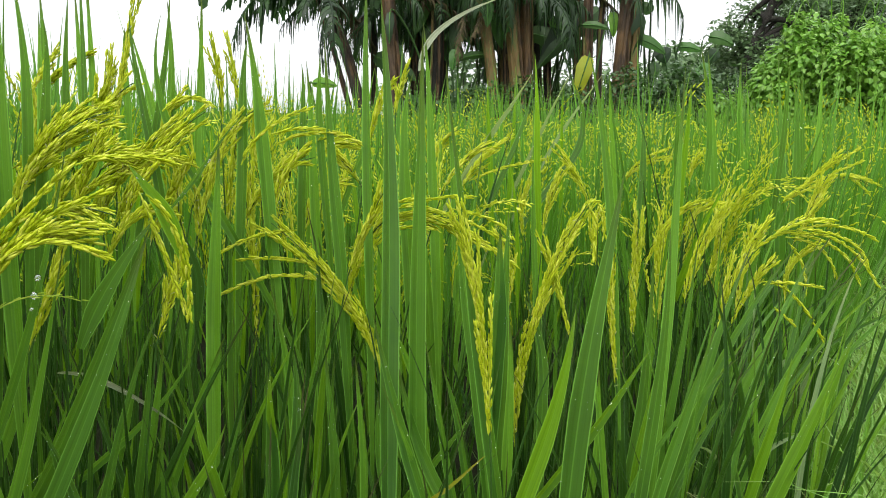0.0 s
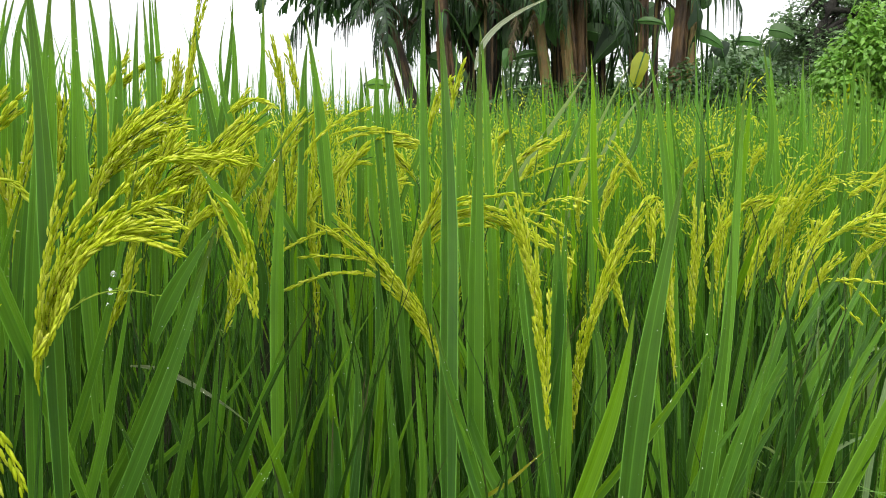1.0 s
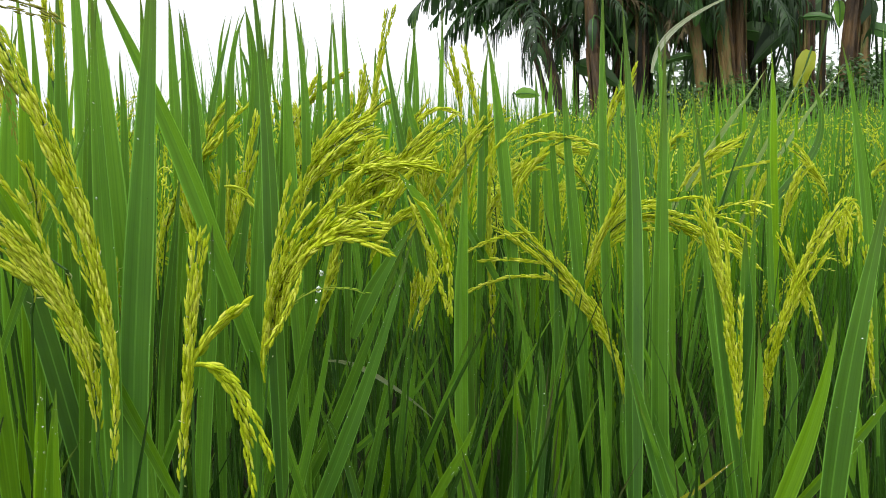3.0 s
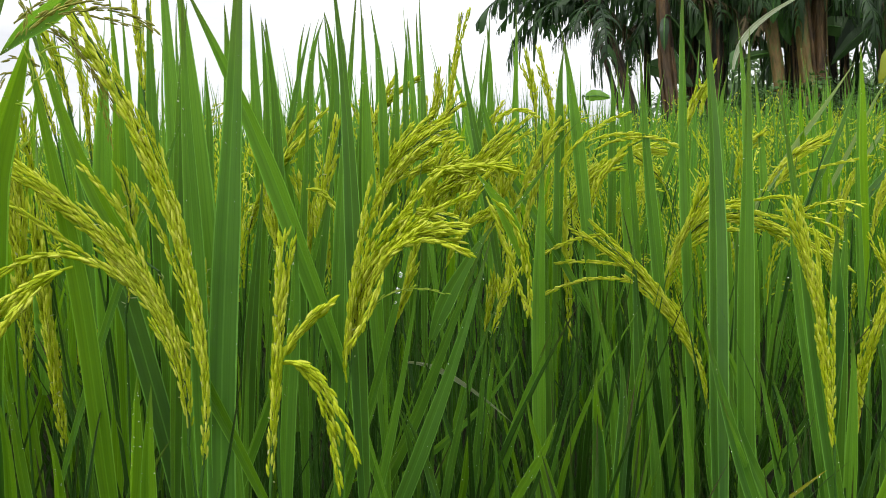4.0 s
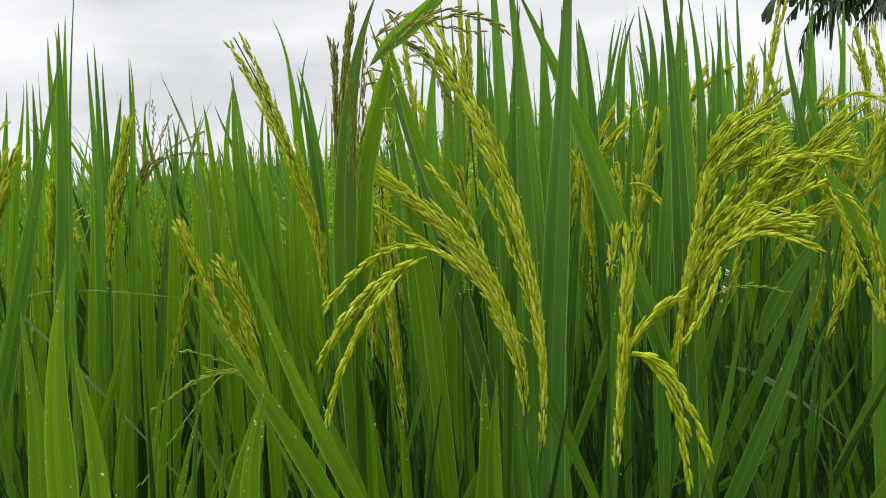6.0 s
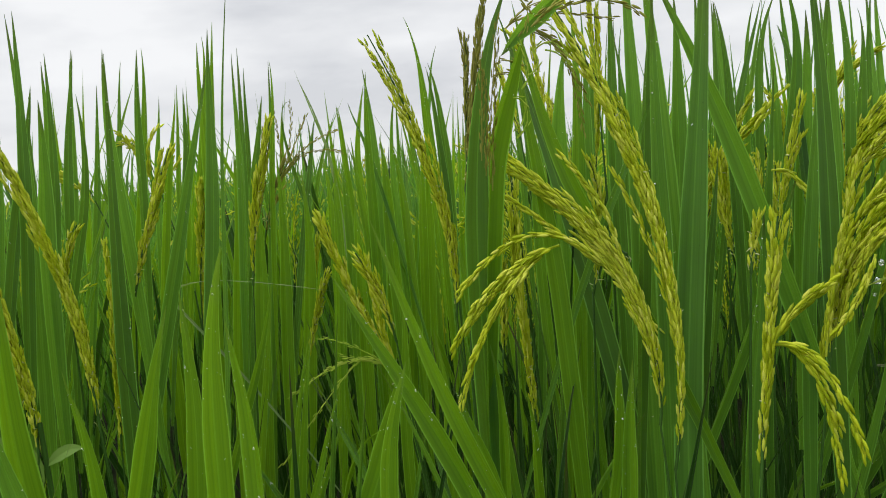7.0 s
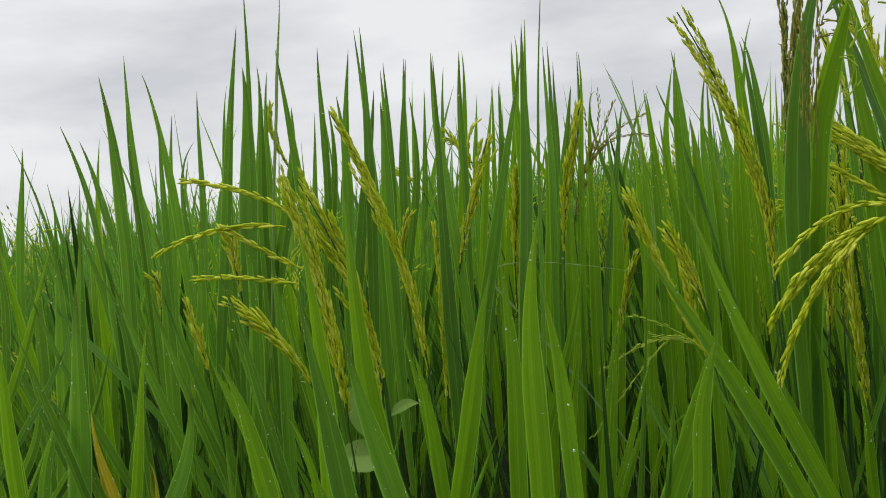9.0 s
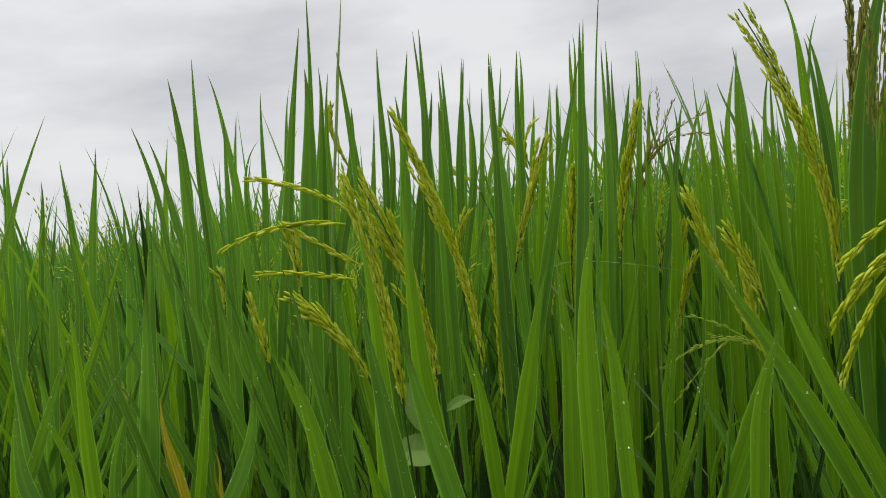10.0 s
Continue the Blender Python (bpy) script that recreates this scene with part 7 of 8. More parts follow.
far_hills = []
for r, yaw, x, y in near_far:
    if r < 0.62 or r < 1.5 and any(math.hypot(x - a, y - b) < 0.10 for a, b in STANDING):
        continue
    if yaw < -45 or yaw > 128:
        far_hills.append((r + 5, yaw, x, y))
    elif r < 1.66:
        leafy = rng.random() < min(1, max(0, (yaw - 28) / 30))
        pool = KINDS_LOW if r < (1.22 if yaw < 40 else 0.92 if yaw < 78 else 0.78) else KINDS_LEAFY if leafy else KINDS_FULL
        kind = pool[rng.integers(len(pool))]
        size = (0.93 if yaw < 5 else 0.93 + 0.09 * min(1, (yaw - 5) / 30)) * rng.uniform(0.95, 1.05) * (0.99 if yaw > 84 else 1)
        m = pose(x, y, ground_height(x, y), rng.normal(0, 2.5), rng.normal(0, 2.5), rng.uniform(0, 360)) @ Matrix.Scale(size, 4)
        if yaw < -23.5:
            # a gap in the outermost row, where the grass grows in
            continue
        if kind.name in used_kinds:
            copy_thing(kind, m)
        else:
            used_kinds.add(kind.name)
            kind.matrix_basis = m
    else:
        far_hills.append((r, yaw, x, y))
for kind in KINDS_FULL + KINDS_LEAFY + KINDS_LOW:
    if kind.name not in used_kinds:
        for o in list(kind.children_recursive) + [kind]:
            bpy.data.objects.remove(o)


def field(hills, name, leaves, s, ears, step, label, width, thin_out=1.0):
    """The rest of the rice, as one mass of real blades and ears."""
    lv, ev = [], []
    for r, yaw, x, y in hills:
        if rng.random() > thin_out:
            continue
        foot = np.array([x, y, 0.0])
        tall = (0.93 if yaw < 5 else 0.93 + 0.10 * min(1, (yaw - 5) / 30)) * rng.uniform(0.90, 1.10) * (1 + 0.05 * min(1, max(0, (yaw - 70) / 20))) * (1 + 0.04 * math.sin(2.1 * x + 0.7) * math.sin(1.7 * y))
        line, sides, w = grown_leaves(leaves, foot, 0.25 * tall, 0.68 * tall, (0.30, 0.45), (0.03, 0.28), (0.0, 0.55), width, s)
        lv.append(strips(line, sides, w) if s < 8 else ribbons(line, sides, w))
        if r < 5.5 and yaw < 40:
            line, sides, w = grown_leaves(3, foot, 0.62 * tall, 0.76 * tall, (0.34, 0.46), (0.02, 0.16), (0.0, 0.2), (0.009, 0.014), 8)
            lv.append(ribbons(line, sides, w))
        n = rng.poisson(ears * (1.8 if yaw < 12 and r < 4.2 else 1.0 if yaw < 30 else max(0.45, 1 - (yaw - 30) / 60)))
        for _ in range(n):
            axis = grown_ear(foot, rng.uniform(*((0.68, 0.86) if yaw < 12 and r < 4.2 else (0.63, 0.76))) * tall, rng.uniform(0, 6.28), rng.uniform(0.2, 0.28), rng.uniform(0.3, 2.1), 9)
            if step < 0.015:
                ev += ear_grains(axis, 0.03, 4, step, 3, 0.0125, 0.0040)
            else:
                far_ear = np.stack([axis[::2] + rng.normal(0, 0.006, 3) for _ in range(3)])
                ev.append(strips(far_ear, np.broadcast_to(unit(rng.normal(0, 1, (3, 1, 3)) * np.array([1, 1, 0.2])), far_ear.shape), np.broadcast_to(step * np.array([0.3, 0.8, 1.0, 0.8, 0.2]), (3, 5))))
    v, f, u = joined(*lv)
    tagged(new(name, quads(name, v, f, MAT["field"], u)), label, "rice", kind="stuff")
    if ev:
        v, f, u = joined(*ev)
        tagged(new(name + "_ears", quads(name, v, f, MAT["gold"], u)), "yellow-green ears of rice over the paddy", "rice", kind="stuff")


field([h for h in far_hills if h[0] < 4.2], "rice_stand", 19, 8, 1.9, 0.0145, "dense green standing rice in the paddy", (0.010, 0.015))
field([h for h in far_hills if 4.2 <= h[0] < 9], "rice_field", 13, 5, 0.7, 0.018, "green rice field beyond the first rows", (0.013, 0.019))
field([h for h in far_hills if h[0] >= 9], "distant_rice", 5, 4, 0.6, 0.03, "distant green rice field", (0.022, 0.036), 0.13)


# ---- grass on the bund ----
def bund_grass():
    n = 20000
    a, d = rng.uniform(0, 1, n) ** 1.35 * 11.9 - 0.9, rng.uniform(0, 1, n) ** 1.3 * 1.5 - 0.03
    x = EDGE_AT[0] + EDGE_WAY[0] * a + EDGE_WAY[1] * d
    y = EDGE_AT[1] + EDGE_WAY[1] * a - EDGE_WAY[0] * d
    keep = np.hypot(x, y) > 0.75
    # the bund goes on under and behind the walker
    a2, d2 = rng.uniform(-6.5, 0.2, 6000), rng.uniform(-0.05, 1.5, 6000)
    x2, y2 = EDGE_AT[0] + EDGE_WAY[0] * a2 + EDGE_WAY[1] * d2, EDGE_AT[1] + EDGE_WAY[1] * a2 - EDGE_WAY[0] * d2
    behind = (y2 < 0.25) & (np.hypot(x2, y2) > 0.3)
    x, y = np.concatenate([x[keep], x2[behind]]), np.concatenate([y[keep], y2[behind]])
    foot = np.stack([x, y, ground_height(x, y)], 1)[:, None]
    line, sides, w = grown_leaves(len(x), foot, 0.0, 0.10, (0.18, 0.50), (0.1, 0.8), (0.4, 2.4), (0.0032, 0.0075), 7)
    v, f, u = strips(line, sides, w)
    return quads("bund_grass", v, f, MAT["grass"], u)


tagged(new("bund_grass", bund_grass()), "tangled pale green wet grass on the bund", "grass", kind="stuff")


# ---- the grove behind the paddy ----
def tree_thing(name, x, y, label, category):
    ob = new(name, None)
    ob.location = (x, y, ground_height(x, y) - 0.02)
    return tagged(ob, label, category)


def leaf_cards(n, place, size, up=0.4, long=1.6, bow=0.25, face=None):
    """Many small bent leaves at the places given; face: the way that they turn their upper side."""
    way = unit(rng.normal(0, 1, (n, 3)) * np.array([1, 1, 0.45]) + np.array([0, 0, -up]))
    side = unit(np.cross(way, np.array([0, 0, 1.0]) + rng.normal(0, 0.45, (n, 3))))
    if face is not None:
        face = unit(face + rng.normal(0, 0.6, (n, 3)))
        way = unit(np.cross(np.cross(face, np.array([0, 0, -1.0]) + rng.normal(0, 0.45, (n, 3))), face))
        side = np.cross(face, way)
    ln = size * rng.uniform(0.6, 1.3, n)
    t = np.array([0.0, 0.42, 1.0])
    nrm = np.cross(way, side)
    line = place[:, None] + way[:, None] * (ln[:, None] * t[None])[..., None] + nrm[:, None] * (bow * ln[:, None] * (t * (1 - t))[None] * 2)[..., None]
    prof = np.array([0.25, 1.0, 0.08])
    return strips(line, np.repeat(side[:, None], 3, 1), ln[:, None] / long * prof[None])


def banana_leaf(parent, start, az, rise, length, droop, width, torn, kind="banana_leaf", name="leaf"):
    """A midrib that arches over, with a wide blade that the wind has split here and there."""
    s = 22
    t = np.linspace(0, 1, s)
    th = rise - droop * t ** 1.4
    step = length / (s - 1)
    out = np.array([math.cos(az), math.sin(az), 0])
    r = np.concatenate([[0], np.cumsum(np.cos(th[:-1]) * step)])
    z = np.concatenate([[0], np.cumsum(np.sin(th[:-1]) * step)])
    rib = np.asarray(start) + out * r[:, None] + np.array([0, 0, 1.0]) * z[:, None]
    pieces = [tubes(rib[None], np.linspace(0.02, 0.004, s)[None], 5)]
    across = np.array([-math.sin(az), math.cos(az), 0])
    tangent = unit(np.gradient(rib, axis=0))
    for sign in (-1, 1):
        cuts = int(1 + torn * rng.uniform(22, 40))
        marks = np.concatenate([[0.12], np.sort(rng.uniform(0.16, 0.97, cuts)), [1.0]])
        for a, b in zip(marks[:-1], marks[1:]):
            if b - a < 0.008 or torn > 0.5 and rng.random() < 0.12:
                continue
            nu, q = max(3, int((b - a) * 22)), np.linspace(0, 1, 6)
            shrink = 1 - min(0.94, torn * rng.uniform(0.5, 1.0)) * q[None] ** 1.5
            at = (a + b) / 2 + (np.linspace(a, b, nu) - (a + b) / 2)[:, None] * shrink
            at = np.clip(at + 0.05 * q[None], 0, 1)
            base = np.stack([np.interp(at, t, rib[:, i]) for i in range(3)], -1)
            root = np.linspace(a, b, nu)
            ln = width * 0.5 * np.sin(np.clip(root * 0.93 + 0.05, 0, 1) * np.pi) ** 0.5 * rng.uniform(1 - 0.35 * min(1, torn), 1.05)
            hang = 0.25 + torn * rng.uniform(0.1, 1.5)
            way = across * sign * (1 - 0.5 * min(1.4, hang) * q[None, :, None]) + np.array([0, 0, -1.0]) * hang * q[None, :, None] ** 1.2
            grid = base + way * (ln[:, None] * q[None])[..., None]
            grid = grid + np.array([0, 0, 0.012]) * rng.normal(0, 1, (nu, 1, 1)) * q[None, :, None]
            k = np.arange(nu * 6).reshape(nu, 6)
            f = np.stack([k[:-1, :-1], k[:-1, 1:], k[1:, 1:], k[1:, :-1]], -1).reshape(-1, 4)
            uv = np.stack(np.broadcast_arrays(q[None], root[:, None]), -1)
            pieces.append((grid.reshape(-1, 3), f, uv.reshape(-1, 2)))
    return part(name, joined(*pieces), MAT[kind], parent)


def sheathed_stem(line, radii, turn):
    """A stem of overlapping sheaths: each ring steps in where one sheath tucks under the next."""
    s, m = len(line), 44
    ang = np.arange(m) * 2 * np.pi / m
    z = np.linspace(0, 1, s)[:, None]
    wrap = np.mod(ang[None] / (2 * np.pi) * 3 + z * 1.1 + 0.15 * np.sin(z * 9 + turn) + turn, 1.0)
    fine = 0.05 * np.sin(ang[None] * 5 + 5 * np.sin(z * 7 + turn)) + 0.03 * np.sin(ang[None] * 11 + 7 * np.sin(z * 11))
    rad = radii[:, None] * (0.80 + 0.30 * wrap + fine)
    ring = np.stack([np.cos(ang), np.sin(ang), 0 * ang], -1)
    v = line[:, None] + ring[None] * rad[..., None]
    k = np.arange(s * m).reshape(s, m)
    nxt = np.roll(k, -1, 1)
    f = np.stack([k[:-1], nxt[:-1], nxt[1:], k[1:]], -1).reshape(-1, 4)
    uv = np.stack(np.broadcast_arrays(ang[None] / 6.2832, z), -1)
    return v.reshape(-1, 3), f, uv.reshape(-1, 2)


def banana(foot, top, girth, girth_top, bark, leaves, dry):
    # dark_bark stems take a darker tone in place of the grove's shade
    label = {"bark": "banana plant with a red-brown sheathed stem", "grey_bark": "leaning banana plant with a grey-brown stem", "ochre_bark": "banana plant with peeling ochre and green sheaths", "dark_bark": "banana plant with shade in its dark stem tone"}[bark]
    p = tree_thing("banana_plant", foot[0], foot[1], label, "banana plant")
    tagged(p, group="banana grove")
    foot = np.array([foot[0], foot[1], p.location.z])
    top = np.asarray(top)
    s = 24
    t = np.linspace(0, 1, s)
    line = foot + (top - foot) * t[:, None]
    line[:, 0] += 0.03 * np.sin(t * 5 + foot[0] * 9) * t
    part("trunk", sheathed_stem(line, np.linspace(girth, girth_top, s) * 0.5, rng.uniform(0, 6)), MAT[bark], p)
    # old sheaths that peel away from the stem
    for i in range(4):
        a = rng.uniform(3.4, 6.0)
        k0, k1 = rng.integers(3, 12), rng.integers(15, 24)
        off = np.array([math.cos(a), math.sin(a), 0]) * girth * 0.5
        sub = line[k0:k1] + off * np.linspace(1.0, 0.85, k1 - k0)[:, None] * rng.uniform(1.0, 1.12)
        sub[0] += off * 0.5
        part("leaf_sheath", ribbons(sub[None], np.repeat(np.array([-math.sin(a), math.cos(a), 0])[None, None], len(sub), 1), (np.linspace(0.25, 1, k1 - k0) ** 0.6 * girth * rng.uniform(0.15, 0.4))[None], -0.2), MAT[rng.choice(["bark", "bark", "ochre_bark"])], p)
    top = line[-1]
    for i in range(leaves):
        banana_leaf(p, top - np.array([0, 0, rng.uniform(0, 0.35)]), rng.uniform(0, 6.28), rng.uniform(0.0, 1.1), rng.uniform(0.9, 1.6), rng.uniform(1.5, 2.6), rng.uniform(0.42, 0.6), rng.choice([0.8, 1.0, 1.2, 1.5]))
    for i in range(1 if leaves > 3 else 0):
        banana_leaf(p, top - np.array([0, 0, rng.uniform(0.1, 0.4)]), rng.uniform(3.3, 6.1), rng.uniform(-0.5, 0.3), rng.uniform(0.5, 0.8), rng.uniform(0.9, 1.4), 0.36, 1.4)
    for i in range(dry):
        banana_leaf(p, top - np.array([0, 0, rng.uniform(0.1, 0.5)]), rng.uniform(0, 6.28), rng.uniform(-0.6, 0.1), rng.uniform(0.6, 1.1), rng.uniform(0.9, 1.3), 0.22, 1.3, "dry_leaf", "dry_leaf")
    return p


def stalked_leaf(p, middle, wide, tall, kind, lean):
    """One whole leaf of an upright clump, hanging by its stalk; lean: degrees from straight down."""
    a = radians(lean)
    down = np.array([math.sin(a), -0.25, -math.cos(a)])
    side = np.array([math.cos(a), 0.1, math.sin(a)])
    s, m = 13, 9
    q = np.linspace(0, 1, s)
    prof = np.sin(np.clip(q * 0.96 + 0.04, 0, 1) ** 0.72 * np.pi) ** 0.62
    prof = prof * (1 + 0.05 * np.sin(q * 19 + lean))
    h = np.linspace(-1, 1, m)
    line = np.asarray(middle) + down * (q[:, None] - 0.5) * tall + np.array([0, -0.10, 0.06]) * tall * np.sin(q * np.pi)[:, None]
    fold = np.array([0.0, 0.30, 0.1])
    grid = line[:, None] + side * (h[None] * prof[:, None] * wide * 0.5)[..., None] + fold * ((np.abs(h) ** 1.3)[None] * prof[:, None] * wide * 0.4)[..., None]
    grid = grid + np.array([0, 1.0, 0.3]) * (0.02 * wide * np.sin(q[:, None] * 16 + h[None] * 3 + lean))[..., None]
    k = np.arange(s * m).reshape(s, m)
    f = np.stack([k[:-1, :-1], k[:-1, 1:], k[1:, 1:], k[1:, :-1]], -1).reshape(-1, 4)
    uv = np.stack(np.broadcast_arrays(h[None] * 0.5 + 0.5, q[:, None]), -1).reshape(-1, 2)
    leaf = part("leaf", (grid.reshape(-1, 3), f, uv), MAT[kind], p)
    part("midrib", tubes((line + np.array([0, -0.004, 0]))[None], np.linspace(0.009, 0.003, s)[None], 5), MAT["bright_leaf"], leaf)
    foot = np.array([p.location.x + rng.normal(0, 0.04), p.location.y + 0.1, p.location.z])
    near = line[0] - down * 0.12 + np.array([0, 0.05, 0.10])
    t = np.linspace(0, 1, 12)[:, None]
    way = (1 - t) ** 3 * foot + 3 * t * (1 - t) ** 2 * (foot + np.array([0, 0, 0.6 * (near[2] - foot[2])])) + 3 * t * t * (1 - t) * near + t ** 3 * line[0]
    part("stalk", tubes(way[None], np.linspace(0.017, 0.008, 12)[None], 6), MAT["hedge_leaf"], p)


banana((-0.80, 8.41, 0.20), (-1.51, 8.80, 2.55), 0.061, 0.044, 'dark_bark', 3, 0)
banana((-0.68, 8.36, 0.20), (-1.36, 8.75, 2.55), 0.137, 0.109, 'grey_bark', 5, 2)
banana((-0.41, 8.16, 0.20), (-0.70, 8.56, 2.55), 0.167, 0.130, 'bark', 5, 2)
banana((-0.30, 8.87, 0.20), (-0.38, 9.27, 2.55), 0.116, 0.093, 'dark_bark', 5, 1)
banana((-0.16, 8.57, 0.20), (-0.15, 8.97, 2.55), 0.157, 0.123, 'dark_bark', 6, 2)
banana((0.59, 8.27, 0.20), (0.26, 8.67, 2.55), 0.086, 0.141, 'ochre_bark', 3, 1)
banana((0.67, 8.57, 0.20), (0.59, 8.97, 2.55), 0.112, 0.090, 'dark_bark', 5, 1)
banana((0.79, 8.32, 0.20), (0.64, 8.72, 2.55), 0.153, 0.131, 'ochre_bark', 4, 0)
banana((0.83, 8.37, 0.20), (0.83, 8.77, 2.55), 0.143, 0.114, 'bark', 5, 1)
banana((1.14, 8.78, 0.20), (1.02, 9.18, 2.55), 0.092, 0.080, 'dark_bark', 4, 0)
banana((1.47, 8.78, 0.20), (1.39, 9.18, 2.55), 0.115, 0.103, 'dark_bark', 2, 0)
banana((1.42, 8.48, 0.20), (1.51, 8.88, 2.55), 0.126, 0.106, 'bark', 2, 1)
banana((1.62, 8.68, 0.20), (1.67, 9.08, 2.55), 0.074, 0.063, 'grey_bark', 1, 0)
for p in (banana((1.73, 8.28, 0.20), (1.85, 8.68, 2.55), 0.178, 0.160, 'bark', 0, 0), banana((1.87, 8.23, 0.20), (1.93, 8.63, 2.55), 0.086, 0.075, 'ochre_bark', 0, 0)):
    for az in (0.4, 1.7, 3.9):
        banana_leaf(p, (p.location.x + 0.09, 8.66, 2.5), az, 1.25, 1.2, 1.1, 0.45, 0.7)
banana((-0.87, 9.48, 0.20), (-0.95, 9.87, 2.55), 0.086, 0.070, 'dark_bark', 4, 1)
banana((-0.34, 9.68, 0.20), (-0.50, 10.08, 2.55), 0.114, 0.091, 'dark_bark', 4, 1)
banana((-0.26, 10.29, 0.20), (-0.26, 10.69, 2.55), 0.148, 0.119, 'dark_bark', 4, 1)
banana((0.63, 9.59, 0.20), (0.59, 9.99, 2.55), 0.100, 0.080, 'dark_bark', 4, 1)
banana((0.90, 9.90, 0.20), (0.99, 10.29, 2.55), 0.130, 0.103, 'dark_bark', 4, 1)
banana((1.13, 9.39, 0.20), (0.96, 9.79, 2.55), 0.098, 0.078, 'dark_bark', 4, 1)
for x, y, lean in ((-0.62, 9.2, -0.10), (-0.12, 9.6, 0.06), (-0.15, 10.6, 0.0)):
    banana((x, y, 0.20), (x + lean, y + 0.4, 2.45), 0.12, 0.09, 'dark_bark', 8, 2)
p = tree_thing('broad_leaved_shrub', 2.16, 8.67, 'broad-leaved shrub with big whole green leaves', 'shrub')
stalked_leaf(p, (2.09, 8.55, 1.71), 0.13, 0.36, 'bright_leaf', 62)
stalked_leaf(p, (2.27, 8.70, 1.62), 0.20, 0.17, 'banana_leaf', 20)
stalked_leaf(p, (2.17, 8.62, 1.46), 0.11, 0.18, 'hedge_leaf', 0)
stalked_leaf(p, (2.32, 8.73, 1.48), 0.10, 0.18, 'hedge_leaf', 5)
stalked_leaf(p, (2.02, 8.69, 1.93), 0.09, 0.22, 'hedge_leaf', 0)
stalked_leaf(p, (2.08, 8.72, 2.10), 0.15, 0.14, 'hedge_leaf', -20)
p = tree_thing('broad_leaved_shrub', 2.77, 8.96, "broad-leaved shrub beside the tree's foot", 'shrub')
stalked_leaf(p, (2.63, 8.99, 1.72), 0.11, 0.26, 'bright_leaf', 80)
stalked_leaf(p, (3.02, 9.14, 1.83), 0.16, 0.27, 'hedge_leaf', 70)
stalked_leaf(p, (2.72, 8.75, 1.46), 0.17, 0.20, 'bright_leaf', 15)
stalked_leaf(p, (2.49, 8.62, 1.36), 0.16, 0.20, 'hedge_leaf', 30)
stalked_leaf(p, (2.98, 9.31, 1.65), 0.15, 0.23, 'banana_leaf', -40)
p = tree_thing('banana_sucker', -1.23, 8.21, 'young banana shoot with one wide bright leaf', 'shrub')
stalked_leaf(p, (-1.24, 8.12, 1.25), 0.11, 0.26, 'lime_leaf', 84)
p = tree_thing('banana_sucker', 0.03, 8.49, 'young banana shoots with whole hanging leaves', 'shrub')
stalked_leaf(p, (0.05, 8.39, 1.53), 0.12, 0.21, 'bright_leaf', -10)
stalked_leaf(p, (0.20, 8.50, 1.55), 0.08, 0.36, 'hedge_leaf', -75)
stalked_leaf(p, (0.38, 8.37, 1.99), 0.13, 0.28, 'bright_leaf', 0)
stalked_leaf(p, (-0.61, 8.33, 1.83), 0.09, 0.32, 'banana_leaf', 0)
stalked_leaf(p, (0.12, 8.85, 1.84), 0.12, 0.27, 'banana_leaf', 40)
p = tree_thing('banana_sucker', 1.51, 8.54, 'young banana shoot with a drooping yellow leaf', 'shrub')
stalked_leaf(p, (1.74, 8.77, 1.94), 0.11, 0.27, 'lime_leaf', 0)
stalked_leaf(p, (1.34, 8.20, 1.36), 0.17, 0.44, 'yellow_leaf', -18)
stalked_leaf(p, (1.50, 8.45, 1.88), 0.08, 0.26, 'hedge_leaf', 80)
stalked_leaf(p, (1.16, 8.84, 1.94), 0.12, 0.20, 'bright_leaf', 60)
for x, y in ((-0.55, 8.95), (-0.05, 9.1), (0.35, 9.0), (1.05, 8.95), (1.25, 9.25)):
    p = tree_thing('banana_sucker', x, y, 'young banana shoot with dark shaded leaves', 'shrub')
    for i in range(4):
        stalked_leaf(p, (x + rng.uniform(-0.3, 0.3), y - 0.1 + rng.uniform(-0.1, 0.1), rng.uniform(1.35, 2.35)), rng.uniform(0.14, 0.24), rng.uniform(0.40, 0.62), rng.choice(['banana_leaf', 'hedge_leaf', 'bright_leaf']), rng.uniform(-75, 75))
p = tree_thing('banana_plant', -1.36, 8.84, 'leaning banana plant with long torn drooping leaves', 'banana plant')
banana_leaf(p, (-1.28, 9.01, 2.25), 3.30, 0.10, 1.00, 1.00, 0.42, 1.00)
banana_leaf(p, (-1.28, 9.01, 2.25), 3.00, -0.20, 0.75, 0.90, 0.40, 1.10)
banana_leaf(p, (-1.37, 9.03, 2.37), 3.50, 0.40, 1.50, 1.50, 0.45, 0.80)
banana_leaf(p, (-1.31, 9.04, 2.43), 2.70, 0.50, 1.70, 1.30, 0.45, 1.00)
banana_leaf(p, (-1.31, 9.03, 2.37), -0.30, 0.50, 1.20, 1.70, 0.40, 0.80)
banana_leaf(p, (-1.33, 9.03, 2.40), 3.15, 0.25, 1.30, 1.30, 0.50, 0.55)
banana_leaf(p, (-1.30, 9.03, 2.35), 3.70, 0.05, 0.95, 1.10, 0.48, 0.60)
banana_leaf(p, (-1.30, 9.05, 2.40), 2.50, 0.20, 1.10, 1.40, 0.46, 0.50)
banana_leaf(p, (-1.28, 9.00, 2.35), -0.60, 0.10, 0.90, 1.20, 0.46, 0.60)
banana_leaf(p, (-1.32, 9.02, 2.30), 4.40, 0.00, 0.80, 1.30, 0.44, 0.70)
